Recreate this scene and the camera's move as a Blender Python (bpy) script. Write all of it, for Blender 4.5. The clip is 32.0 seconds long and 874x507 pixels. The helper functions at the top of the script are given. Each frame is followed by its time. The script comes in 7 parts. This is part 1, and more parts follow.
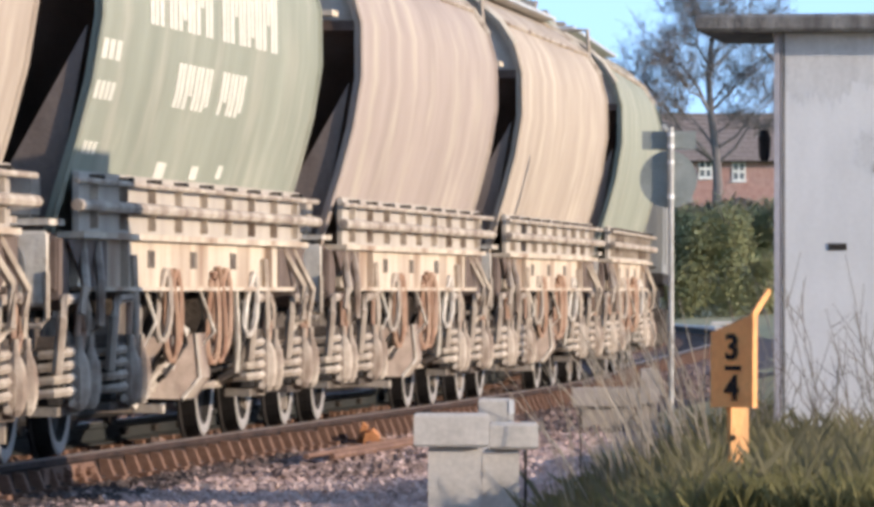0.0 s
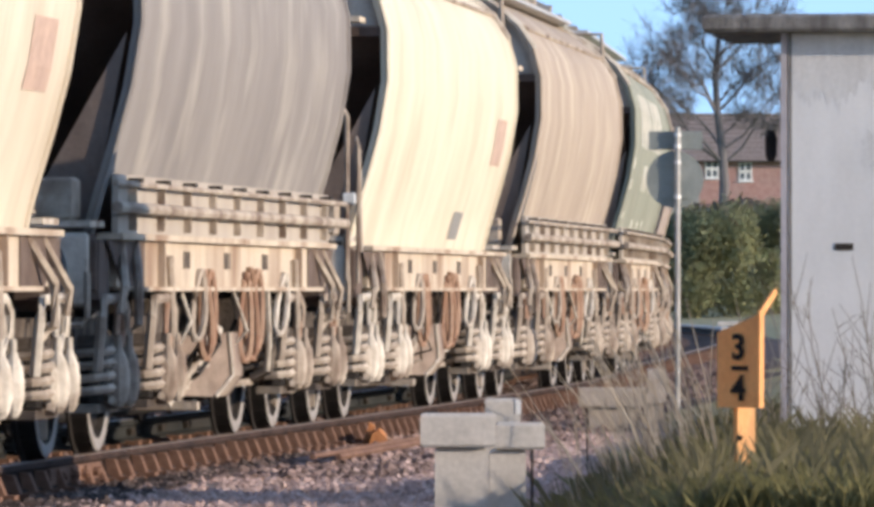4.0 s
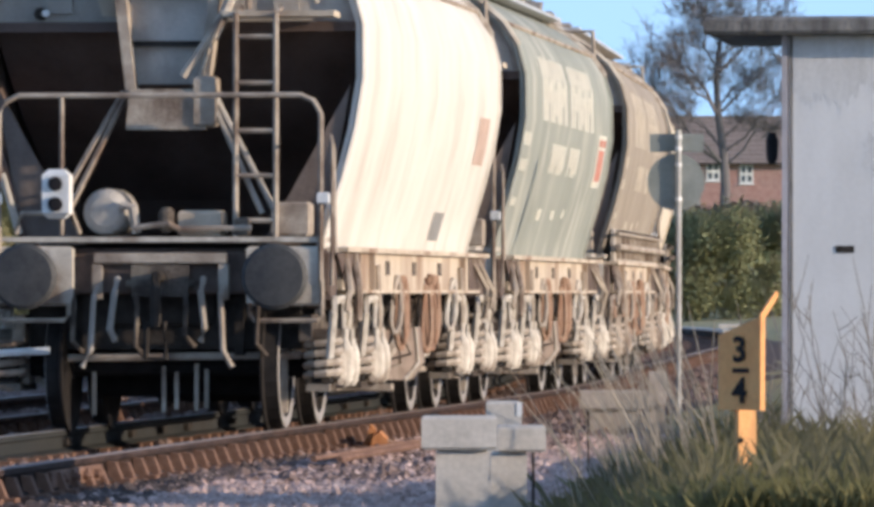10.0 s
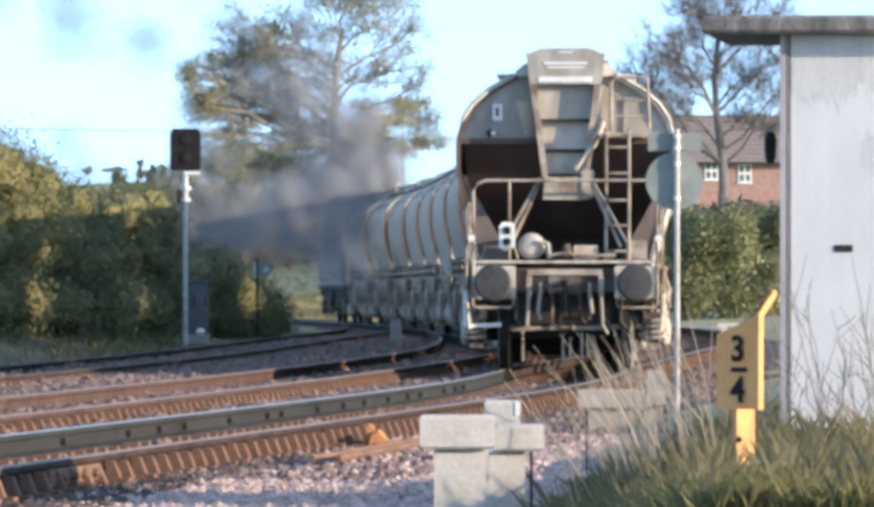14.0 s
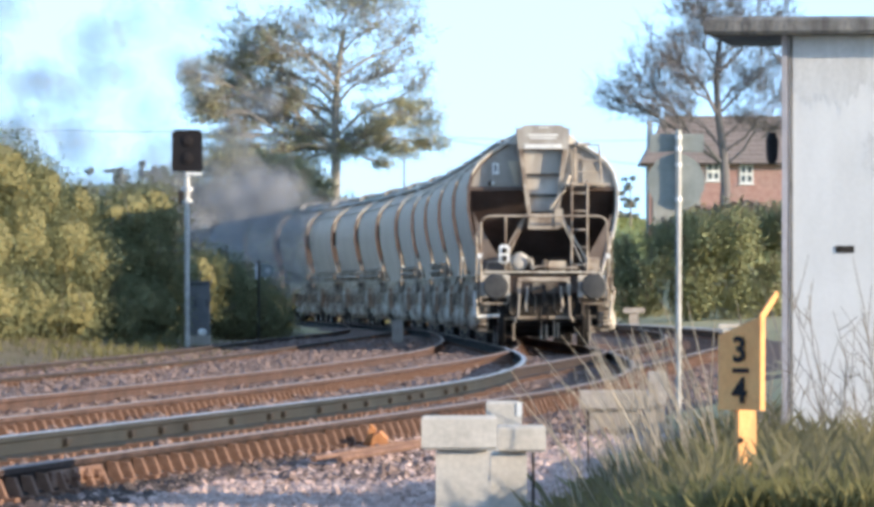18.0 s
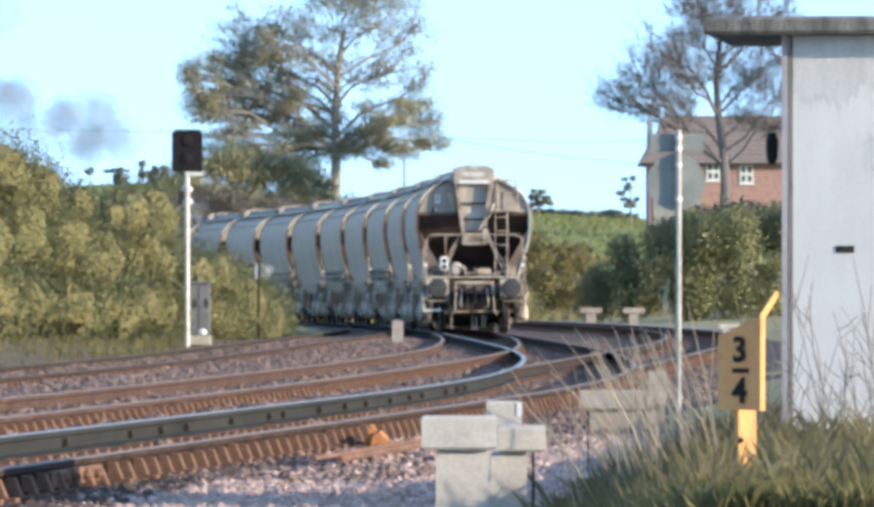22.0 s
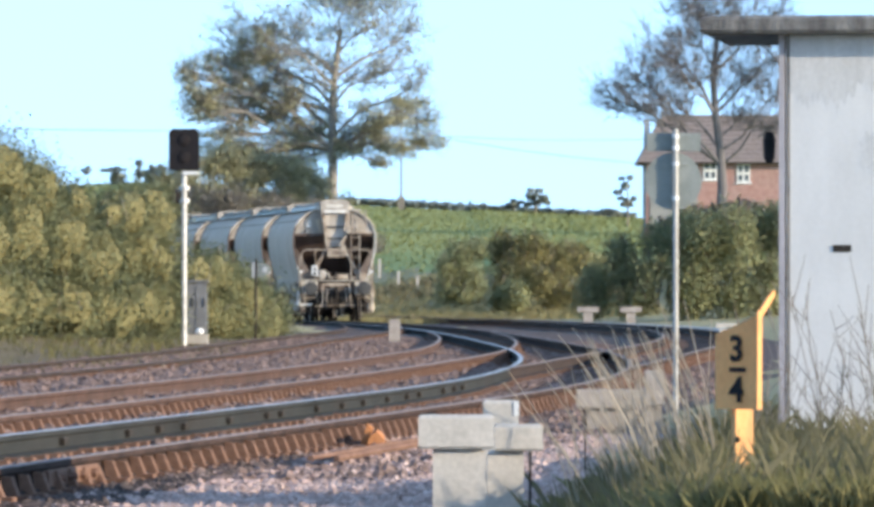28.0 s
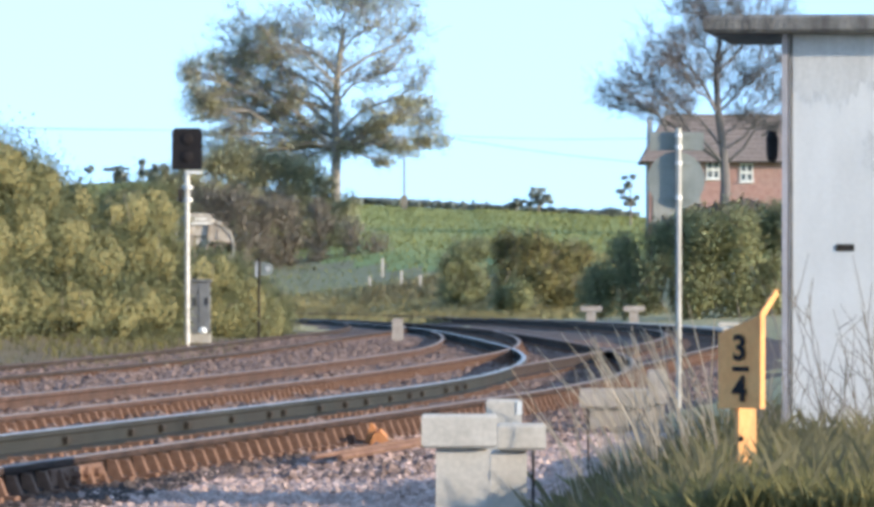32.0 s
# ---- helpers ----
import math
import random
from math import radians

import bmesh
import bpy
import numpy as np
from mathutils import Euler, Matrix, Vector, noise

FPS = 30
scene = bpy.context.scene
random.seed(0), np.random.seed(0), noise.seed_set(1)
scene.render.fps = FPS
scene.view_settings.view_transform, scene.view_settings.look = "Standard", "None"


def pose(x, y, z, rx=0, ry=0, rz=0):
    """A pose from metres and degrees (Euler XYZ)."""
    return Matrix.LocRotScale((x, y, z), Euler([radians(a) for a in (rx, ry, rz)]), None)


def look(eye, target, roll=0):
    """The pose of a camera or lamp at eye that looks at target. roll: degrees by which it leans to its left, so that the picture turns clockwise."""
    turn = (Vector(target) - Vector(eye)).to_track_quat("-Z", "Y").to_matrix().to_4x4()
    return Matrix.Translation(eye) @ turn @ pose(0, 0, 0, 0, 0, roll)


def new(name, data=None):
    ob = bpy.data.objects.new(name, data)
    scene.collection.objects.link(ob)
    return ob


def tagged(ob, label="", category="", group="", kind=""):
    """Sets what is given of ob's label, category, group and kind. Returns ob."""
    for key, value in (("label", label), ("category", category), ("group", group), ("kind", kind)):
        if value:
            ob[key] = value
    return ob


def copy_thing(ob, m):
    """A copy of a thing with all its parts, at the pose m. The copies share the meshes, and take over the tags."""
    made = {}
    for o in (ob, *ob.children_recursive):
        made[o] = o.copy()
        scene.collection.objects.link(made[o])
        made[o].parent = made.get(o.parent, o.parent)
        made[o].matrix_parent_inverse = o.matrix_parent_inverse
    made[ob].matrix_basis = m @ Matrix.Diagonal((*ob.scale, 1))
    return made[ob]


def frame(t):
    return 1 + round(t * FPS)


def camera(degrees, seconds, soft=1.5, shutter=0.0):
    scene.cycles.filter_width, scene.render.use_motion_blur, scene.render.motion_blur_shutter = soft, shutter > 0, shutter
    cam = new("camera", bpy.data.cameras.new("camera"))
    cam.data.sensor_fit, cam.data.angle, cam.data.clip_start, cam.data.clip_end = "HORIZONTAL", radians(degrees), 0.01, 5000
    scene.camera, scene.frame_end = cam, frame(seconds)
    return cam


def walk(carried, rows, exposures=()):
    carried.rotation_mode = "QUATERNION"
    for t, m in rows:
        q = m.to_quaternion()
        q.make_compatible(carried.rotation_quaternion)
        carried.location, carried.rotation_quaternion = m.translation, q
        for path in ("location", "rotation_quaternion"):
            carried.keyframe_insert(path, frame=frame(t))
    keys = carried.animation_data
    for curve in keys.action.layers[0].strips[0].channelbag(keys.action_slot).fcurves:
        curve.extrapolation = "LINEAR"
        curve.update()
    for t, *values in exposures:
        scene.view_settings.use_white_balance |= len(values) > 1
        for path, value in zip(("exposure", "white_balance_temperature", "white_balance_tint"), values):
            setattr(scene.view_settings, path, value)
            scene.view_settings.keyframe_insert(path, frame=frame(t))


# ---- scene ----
# The camera stands on a tripod and trembles a little: seconds, degrees to its left, degrees up.
PAN = [
    (0, -0.0676, -0.0137), (0.5, -0.0542, 0.0000), (1, -0.0273, -0.0066), (1.5, -0.0070, -0.0066),
    (2, -0.0203, 0.0000), (2.5, -0.0203, 0.0000), (3, -0.0137, 0.0000), (3.5, -0.0170, -0.0134),
    (5.5, -0.0070, -0.0066), (6, -0.0070, 0.0000), (6.5, -0.0137, 0.0137), (7, -0.0068, 0.0066),
    (7.5, -0.0137, 0.0066), (8, -0.0070, 0.0000), (8.5, -0.0070, -0.0066), (9, -0.0203, -0.0066),
    (9.5, -0.0203, -0.0137), (10, -0.0070, 0.0066), (10.5, 0.0000, 0.0000), (11, -0.0070, -0.0033),
    (11.5, -0.0137, -0.0066), (12, -0.0137, -0.0066), (12.5, -0.0137, 0.0033), (13, -0.0170, 0.0066),
    (13.5, 0.0000, 0.0000), (14, -0.0203, 0.0000), (14.5, -0.0203, -0.0066), (16.5, -0.0104, 0.0000),
    (17, -0.0104, 0.0000), (17.5, -0.0104, 0.0066), (18, -0.0070, 0.0066), (18.5, -0.0137, 0.0000),
    (19, -0.0070, 0.0000), (19.5, 0.0000, 0.0000), (20, 0.0000, 0.0000), (20.5, -0.0104, -0.0066),
    (21, -0.0137, 0.0000), (21.5, -0.0137, 0.0066), (22, -0.0070, 0.0066), (22.5, -0.0104, 0.0000),
    (23, -0.0137, -0.0066), (23.5, -0.0070, 0.0099), (24, -0.0203, 0.0137), (24.5, -0.0236, 0.0066),
    (25, -0.0137, 0.0066), (25.5, -0.0068, -0.0066), (27.5, -0.0170, 0.0066), (28, -0.0306, 0.0000),
    (28.5, -0.0203, 0.0066), (29, -0.0203, 0.0134), (29.5, -0.0170, -0.0066), (30, -0.0203, 0.0066),
    (30.5, -0.0070, 0.0000), (31, -0.0137, 0.0000), (31.5, -0.0068, 0.0000), (32, -0.0068, -0.0066),
]

TILT = 0.304
EYE_Z = 0.95
cam = camera(6.9, 32.0, soft=3.85)
walk(cam, [(t, pose(0, 0, EYE_Z, 90 + TILT + b, 0, a)) for t, a, b in PAN], exposures=[(0.0, 1.50, 7000, 15), (3.0, 1.34, 7000, 15), (6.0, 1.29, 7000, 15), (9.0, 1.20, 7000, 15), (11.0, 1.41, 7300, 16), (13.0, 1.96, 7400, 13), (17.0, 1.96, 7450, 11), (22.0, 1.85, 7280, 9), (32.0, 1.83, 7150, 9)])

# ---- light ----
SUN_UP, SUN_TURN = 10.4, 110.0
world = bpy.data.worlds.new("sky")
scene.world = world
world.use_nodes = True
wn = world.node_tree.nodes
wn.clear()
sky = wn.new("ShaderNodeTexSky")
sky.sky_type = "NISHITA"
sky.sun_disc = False
sky.sun_elevation = radians(SUN_UP)
sky.sun_rotation = radians(SUN_TURN)
sky.dust_density = 1.0
sky.ozone_density = 2.6
wc = wn.new("ShaderNodeTexCoord")
wm = wn.new("ShaderNodeMapping")
wm.inputs["Location"].default_value = (0, 0, 0.34)
world.node_tree.links.new(wc.outputs["Generated"], wm.inputs[0])
world.node_tree.links.new(wm.outputs[0], sky.inputs[0])
wb = wn.new("ShaderNodeBackground")
wb.inputs[1].default_value = 0.25
wo = wn.new("ShaderNodeOutputWorld")
world.node_tree.links.new(sky.outputs[0], wb.inputs[0])
world.node_tree.links.new(wb.outputs[0], wo.inputs[0])
sun_data = bpy.data.lights.new("sun", "SUN")
sun_data.energy = 2.2
sun_data.angle = radians(0.6)
sun_data.color = (1.0, 0.90, 0.76)
sun = new("sun", sun_data)
toward_sun = Vector((math.sin(radians(SUN_TURN)) * math.cos(radians(SUN_UP)),
                     math.cos(radians(SUN_TURN)) * math.cos(radians(SUN_UP)), math.sin(radians(SUN_UP))))
sun.matrix_world = look(toward_sun * 60, (0, 0, 0))


# ---- materials ----
def surface(name, c1, c2, scale=4.0, rough=0.85, metal=0.0, bump=0.25, stretch=(1, 1, 1), c3=None, scale3=0.7,
            amount3=0.5, fine=40.0, spec=0.12, vary=0.0, edges=(0.35, 0.65), grain=0.16, detail=6, detail3=4, sharp3=(0.48, 0.7), fine_stretch=None):
    """A surface of two tones in blotches, a third tone in large stains, fine grain and relief."""
    m = bpy.data.materials.new(name)
    m.use_nodes = True
    n, l = m.node_tree.nodes, m.node_tree.links
    bsdf = n["Principled BSDF"]
    bsdf.inputs["Roughness"].default_value = rough
    bsdf.inputs["Metallic"].default_value = metal
    bsdf.inputs["Specular IOR Level"].default_value = spec
    tc = n.new("ShaderNodeTexCoord")
    mp = n.new("ShaderNodeMapping")
    mp.inputs["Scale"].default_value = stretch
    l.new(tc.outputs["Object"], mp.inputs[0])
    n1 = n.new("ShaderNodeTexNoise")
    n1.inputs["Scale"].default_value = scale
    n1.inputs["Detail"].default_value = detail
    n1.inputs["Roughness"].default_value = 0.6
    l.new(mp.outputs[0], n1.inputs[0])
    ramp = n.new("ShaderNodeMapRange")
    ramp.inputs[1].default_value, ramp.inputs[2].default_value = edges
    l.new(n1.outputs[0], ramp.inputs[0])
    mix = n.new("ShaderNodeMix")
    mix.data_type = "RGBA"
    mix.inputs[6].default_value = (*c1, 1)
    mix.inputs[7].default_value = (*c2, 1)
    l.new(ramp.outputs[0], mix.inputs[0])
    out = mix.outputs[2]
    if c3:
        n3 = n.new("ShaderNodeTexNoise")
        n3.inputs["Scale"].default_value = scale3
        n3.inputs["Detail"].default_value = detail3
        l.new(mp.outputs[0], n3.inputs[0])
        r3 = n.new("ShaderNodeMapRange")
        r3.inputs[1].default_value, r3.inputs[2].default_value, r3.inputs[4].default_value = *sharp3, amount3
        l.new(n3.outputs[0], r3.inputs[0])
        mix3 = n.new("ShaderNodeMix")
        mix3.data_type = "RGBA"
        mix3.inputs[7].default_value = (*c3, 1)
        l.new(out, mix3.inputs[6])
        l.new(r3.outputs[0], mix3.inputs[0])
        out = mix3.outputs[2]
    nf = n.new("ShaderNodeTexNoise")
    nf.inputs["Scale"].default_value = fine
    nf.inputs["Detail"].default_value = 4
    if fine_stretch:
        mf = n.new("ShaderNodeMapping")
        mf.inputs["Scale"].default_value = fine_stretch
        l.new(tc.outputs["Object"], mf.inputs[0])
        l.new(mf.outputs[0], nf.inputs[0])
    else:
        l.new(tc.outputs["Object"], nf.inputs[0])
    rf = n.new("ShaderNodeMapRange")
    rf.inputs[3].default_value, rf.inputs[4].default_value = 1 - grain, 1 + grain
    l.new(nf.outputs[0], rf.inputs[0])
    hs = n.new("ShaderNodeHueSaturation")
    l.new(out, hs.inputs["Color"])
    if vary:
        info = n.new("ShaderNodeObjectInfo")
        geo = n.new("ShaderNodeNewGeometry")
        add = n.new("ShaderNodeMath")
        add.operation = "ADD"
        l.new(info.outputs["Random"], add.inputs[0])
        l.new(geo.outputs["Random Per Island"], add.inputs[1])
        rv = n.new("ShaderNodeMapRange")
        rv.inputs[2].default_value = 2.0
        rv.inputs[3].default_value, rv.inputs[4].default_value = 1 - vary, 1 + vary
        l.new(add.outputs[0], rv.inputs[0])
        mul = n.new("ShaderNodeMath")
        mul.operation = "MULTIPLY"
        l.new(rf.outputs[0], mul.inputs[0])
        l.new(rv.outputs[0], mul.inputs[1])
        l.new(mul.outputs[0], hs.inputs["Value"])
    else:
        l.new(rf.outputs[0], hs.inputs["Value"])
    l.new(hs.outputs[0], bsdf.inputs["Base Color"])
    if bump:
        bp = n.new("ShaderNodeBump")
        bp.inputs["Strength"].default_value = bump
        bp.inputs["Distance"].default_value = 0.02
        l.new(nf.outputs[0], bp.inputs["Height"])
        l.new(bp.outputs[0], bsdf.inputs["Normal"])
    return m


def leafy(name, c1, c2, soft=True, patch=0.9):
    """Leaves: two greens by leaf and by clump, light passing through; soft: lit as the bulk that they clothe."""
    m = bpy.data.materials.new(name)
    m.use_nodes = True
    n, l = m.node_tree.nodes, m.node_tree.links
    n.clear()
    geo = n.new("ShaderNodeNewGeometry")
    tc = n.new("ShaderNodeTexCoord")
    ns = n.new("ShaderNodeTexNoise")
    ns.inputs["Scale"].default_value = patch
    ns.inputs["Detail"].default_value = 3
    l.new(tc.outputs["Object"], ns.inputs[0])
    av = n.new("ShaderNodeMath")
    av.operation = "MULTIPLY_ADD"
    l.new(geo.outputs["Random Per Island"], av.inputs[0])
    av.inputs[1].default_value = 0.3
    l.new(ns.outputs[0], av.inputs[2])
    rg = n.new("ShaderNodeMapRange")
    rg.inputs[1].default_value, rg.inputs[2].default_value = 0.42, 0.88
    l.new(av.outputs[0], rg.inputs[0])
    mix = n.new("ShaderNodeMix")
    mix.data_type = "RGBA"
    mix.inputs[6].default_value = (*c1, 1)
    mix.inputs[7].default_value = (*c2, 1)
    l.new(rg.outputs[0], mix.inputs[0])
    d = n.new("ShaderNodeBsdfDiffuse")
    tr = n.new("ShaderNodeBsdfTranslucent")
    ms = n.new("ShaderNodeMixShader")
    ms.inputs[0].default_value = 0.46
    o = n.new("ShaderNodeOutputMaterial")
    for sh in (d, tr):
        l.new(mix.outputs[2], sh.inputs[0])
    if soft:
        at = n.new("ShaderNodeAttribute")
        at.attribute_name = "soft"
        for sh in (d, tr):
            l.new(at.outputs["Vector"], sh.inputs["Normal"])
    l.new(d.outputs[0], ms.inputs[1])
    l.new(tr.outputs[0], ms.inputs[2])
    l.new(ms.outputs[0], o.inputs[0])
    return m


def plain(name, c, rough=0.6, metal=0.0):
    return surface(name, c, tuple(v * 0.8 for v in c), 6.0, rough, metal, 0.08, fine=25)


def smoky():
    """Thin grey diesel smoke: mostly clear, denser in billows."""
    m = bpy.data.materials.new("smoke")
    m.use_nodes = True
    n, l = m.node_tree.nodes, m.node_tree.links
    n.clear()
    d = n.new("ShaderNodeBsdfDiffuse")
    d.inputs[0].default_value = (0.26, 0.27, 0.292, 1)
    t = n.new("ShaderNodeBsdfTransparent")
    tc = n.new("ShaderNodeTexCoord")
    ns = n.new("ShaderNodeTexNoise")
    ns.inputs["Scale"].default_value = 0.9
    ns.inputs["Detail"].default_value = 5
    l.new(tc.outputs["Object"], ns.inputs[0])
    r = n.new("ShaderNodeMapRange")
    r.inputs[1].default_value, r.inputs[2].default_value, r.inputs[4].default_value = 0.30, 0.80, 0.08
    l.new(ns.outputs[0], r.inputs[0])
    ms = n.new("ShaderNodeMixShader")
    l.new(r.outputs[0], ms.inputs[0])
    l.new(t.outputs[0], ms.inputs[1])
    l.new(d.outputs[0], ms.inputs[2])
    o = n.new("ShaderNodeOutputMaterial")
    l.new(ms.outputs[0], o.inputs[0])
    return m


M_BALLAST = surface("ballast", (0.24, 0.195, 0.175), (0.36, 0.30, 0.275), 14, 0.95, bump=0.6, c3=(0.20, 0.15, 0.13), scale3=0.4, fine=60)
M_TRACKBED = surface("dirty_trackbed", (0.095, 0.068, 0.059), (0.165, 0.122, 0.108), 10, 0.95, bump=0.6, c3=(0.075, 0.055, 0.048), scale3=0.3, fine=40)
M_STONE = surface("ballast_stone", (0.36, 0.24, 0.21), (0.53, 0.395, 0.35), 9, 0.95, bump=0.4, vary=0.5)
M_STONE_RAILSIDE = surface("railside_stone", (0.07, 0.053, 0.048), (0.14, 0.108, 0.098), 9, 0.9, bump=0.4, vary=0.5)
M_STONE_DARK = surface("track_stone", (0.135, 0.092, 0.080), (0.235, 0.168, 0.148), 9, 0.95, bump=0.4, vary=0.5)
M_GRASS_GROUND = surface("grass_ground", (0.31, 0.265, 0.14), (0.40, 0.345, 0.20), 1.5, 0.95, bump=0.6, c3=(0.30, 0.235, 0.16), scale3=0.25)
M_DIRT = surface("hedge_foot_dirt", (0.12, 0.092, 0.064), (0.20, 0.155, 0.105), 2.5, 0.95, bump=0.6, c3=(0.16, 0.15, 0.08), scale3=0.9, amount3=0.8)
M_FIELD = surface("crop_field", (0.30, 0.335, 0.12), (0.38, 0.395, 0.165), 0.12, 0.95, bump=0.3, stretch=(0.25, 1, 1), c3=(0.25, 0.295, 0.115), scale3=0.05, fine=6)
M_TIMBER = surface("sleeper_timber", (0.095, 0.06, 0.047), (0.165, 0.11, 0.09), 5, 0.9, bump=0.5, vary=0.3)
M_RUST = surface("rusty_iron", (0.15, 0.082, 0.058), (0.25, 0.145, 0.102), 8, 0.85, metal=0.05, bump=0.3, c3=(0.11, 0.06, 0.045), scale3=2)
M_RAIL_SIDE = surface("rail_side_rust", (0.060, 0.036, 0.030), (0.105, 0.063, 0.051), 3, 0.85, bump=0.2, c3=(0.045, 0.032, 0.028), scale3=0.8)
M_RAIL_GREY = surface("rail_side_oiled", (0.030, 0.022, 0.020), (0.055, 0.040, 0.035), 3, 0.9, bump=0.15, c3=(0.06, 0.042, 0.035), scale3=0.8)
M_RAIL_MAIN = surface("rail_side_steel_grey", (0.021, 0.023, 0.023), (0.040, 0.042, 0.041), 2, 0.9, bump=0.15, stretch=(1, 0.3, 1), c3=(0.030, 0.024, 0.022), scale3=0.8)
M_RAIL_HEAD = surface("rail_head_rusty", (0.20, 0.155, 0.135), (0.29, 0.235, 0.21), 5, 0.65, metal=0.15, bump=0.1)
M_RAIL_TOP = surface("rail_head_worn", (0.32, 0.295, 0.28), (0.46, 0.43, 0.41), 6, 0.42, metal=0.7, bump=0.05)
M_CONCRETE = surface("old_concrete", (0.44, 0.40, 0.35), (0.57, 0.52, 0.46), 5, 0.9, bump=0.12, c3=(0.30, 0.26, 0.215), scale3=2.6, amount3=0.65, detail3=7, sharp3=(0.50, 0.72))
M_CONC_BROWN = surface("grimy_concrete", (0.30, 0.255, 0.22), (0.44, 0.385, 0.34), 6, 0.9, bump=0.12, c3=(0.20, 0.165, 0.14), scale3=3.0, amount3=0.7)
M_HUT = surface("rendered_concrete", (0.60, 0.59, 0.575), (0.67, 0.66, 0.645), 2.2, 0.9, bump=0.05, stretch=(1.5, 1.5, 0.6), c3=(0.50, 0.49, 0.475), scale3=1.3, amount3=0.5, grain=0.06, detail3=6, sharp3=(0.50, 0.72))
M_HUT_DARKER = surface("darker_render", (0.55, 0.54, 0.525), (0.625, 0.615, 0.60), 5, 0.95, bump=0.06, stretch=(4, 4, 0.4), c3=(0.50, 0.49, 0.475), scale3=2.2, amount3=0.5)
M_CORNER = surface("lilac_grey_strip", (0.36, 0.335, 0.35), (0.46, 0.43, 0.445), 5, 0.85, bump=0.1, stretch=(1, 1, 0.3), c3=(0.28, 0.26, 0.265), scale3=3)
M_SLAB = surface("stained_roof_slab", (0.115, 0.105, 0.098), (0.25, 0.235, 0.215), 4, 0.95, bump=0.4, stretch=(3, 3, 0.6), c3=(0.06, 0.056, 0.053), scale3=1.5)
M_YELLOW = surface("yellow_paint", (0.84, 0.36, 0.135), (0.88, 0.43, 0.17), 6, 0.6, bump=0.1, c3=(0.66, 0.29, 0.12), scale3=4)
M_ORANGE = surface("sunlit_orange_rust", (0.46, 0.17, 0.065), (0.64, 0.29, 0.13), 9, 0.9, bump=0.3, c3=(0.30, 0.12, 0.06), scale3=5)
M_BLACK = plain("black_paint", (0.022, 0.019, 0.02), 0.6)
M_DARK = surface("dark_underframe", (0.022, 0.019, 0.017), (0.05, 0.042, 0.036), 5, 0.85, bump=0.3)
M_WHITE = plain("white_paint", (0.78, 0.77, 0.74), 0.5)
M_GALV = surface("galvanised_steel", (0.42, 0.42, 0.42), (0.56, 0.56, 0.55), 7, 0.55, metal=0.4, bump=0.1)
M_SIGN_BACK = surface("sign_back_grey", (0.20, 0.22, 0.21), (0.26, 0.28, 0.265), 4, 0.7, metal=0.1, bump=0.1)
M_CABINET = surface("grey_cabinet_paint", (0.15, 0.155, 0.165), (0.21, 0.215, 0.225), 4, 0.6, bump=0.1, c3=(0.10, 0.095, 0.09), scale3=2.5)
M_DUST = surface("grain_dusted_steel", (0.28, 0.225, 0.18), (0.47, 0.40, 0.325), 4, 0.85, bump=0.3, c3=(0.12, 0.075, 0.055), scale3=3.0, amount3=0.85)
M_CREAM = surface("cream_dusted_panel", (0.40, 0.325, 0.25), (0.57, 0.48, 0.375), 2, 0.8, bump=0.2, stretch=(1, 1, 0.3), c3=(0.24, 0.155, 0.105), scale3=1.6, amount3=0.9, detail3=6)
M_PALE = surface("pale_dusted_iron", (0.42, 0.365, 0.30), (0.61, 0.555, 0.475), 6, 0.8, bump=0.2, c3=(0.17, 0.115, 0.085), scale3=4.0, amount3=0.85)
M_STAIN = surface("rust_stained_steel", (0.27, 0.15, 0.10), (0.42, 0.29, 0.205), 6, 0.85, bump=0.3, c3=(0.17, 0.08, 0.05), scale3=3)
M_END = surface("wagon_end_brown", (0.09, 0.063, 0.054), (0.14, 0.102, 0.088), 2, 0.9, bump=0.25, stretch=(1, 1, 0.4))
M_GUSSET = surface("dusty_brown_gusset", (0.12, 0.092, 0.08), (0.20, 0.16, 0.14), 2.5, 0.9, bump=0.2, stretch=(1, 1, 0.5), c3=(0.28, 0.24, 0.205), scale3=1.5)
M_END_GREY = surface("wagon_end_grey", (0.285, 0.255, 0.225), (0.385, 0.345, 0.30), 2.5, 0.85, bump=0.2, stretch=(1, 1, 0.6), c3=(0.55, 0.51, 0.46), scale3=2.0, amount3=0.6, sharp3=(0.53, 0.66))
M_GRIME = surface("bogie_grime", (0.06, 0.047, 0.04), (0.13, 0.105, 0.085), 5, 0.9, bump=0.4, c3=(0.36, 0.30, 0.23), scale3=2.5, amount3=0.6)
M_WHEEL = surface("wheel_steel", (0.24, 0.215, 0.20), (0.36, 0.33, 0.305), 5, 0.6, metal=0.2, bump=0.1)
# Near-black that stands for shade on treads, in coils and below the floor.
M_SHADE_BLACK = surface("shade_black_iron", (0.014, 0.012, 0.011), (0.028, 0.024, 0.022), 5, 0.7, bump=0.1)
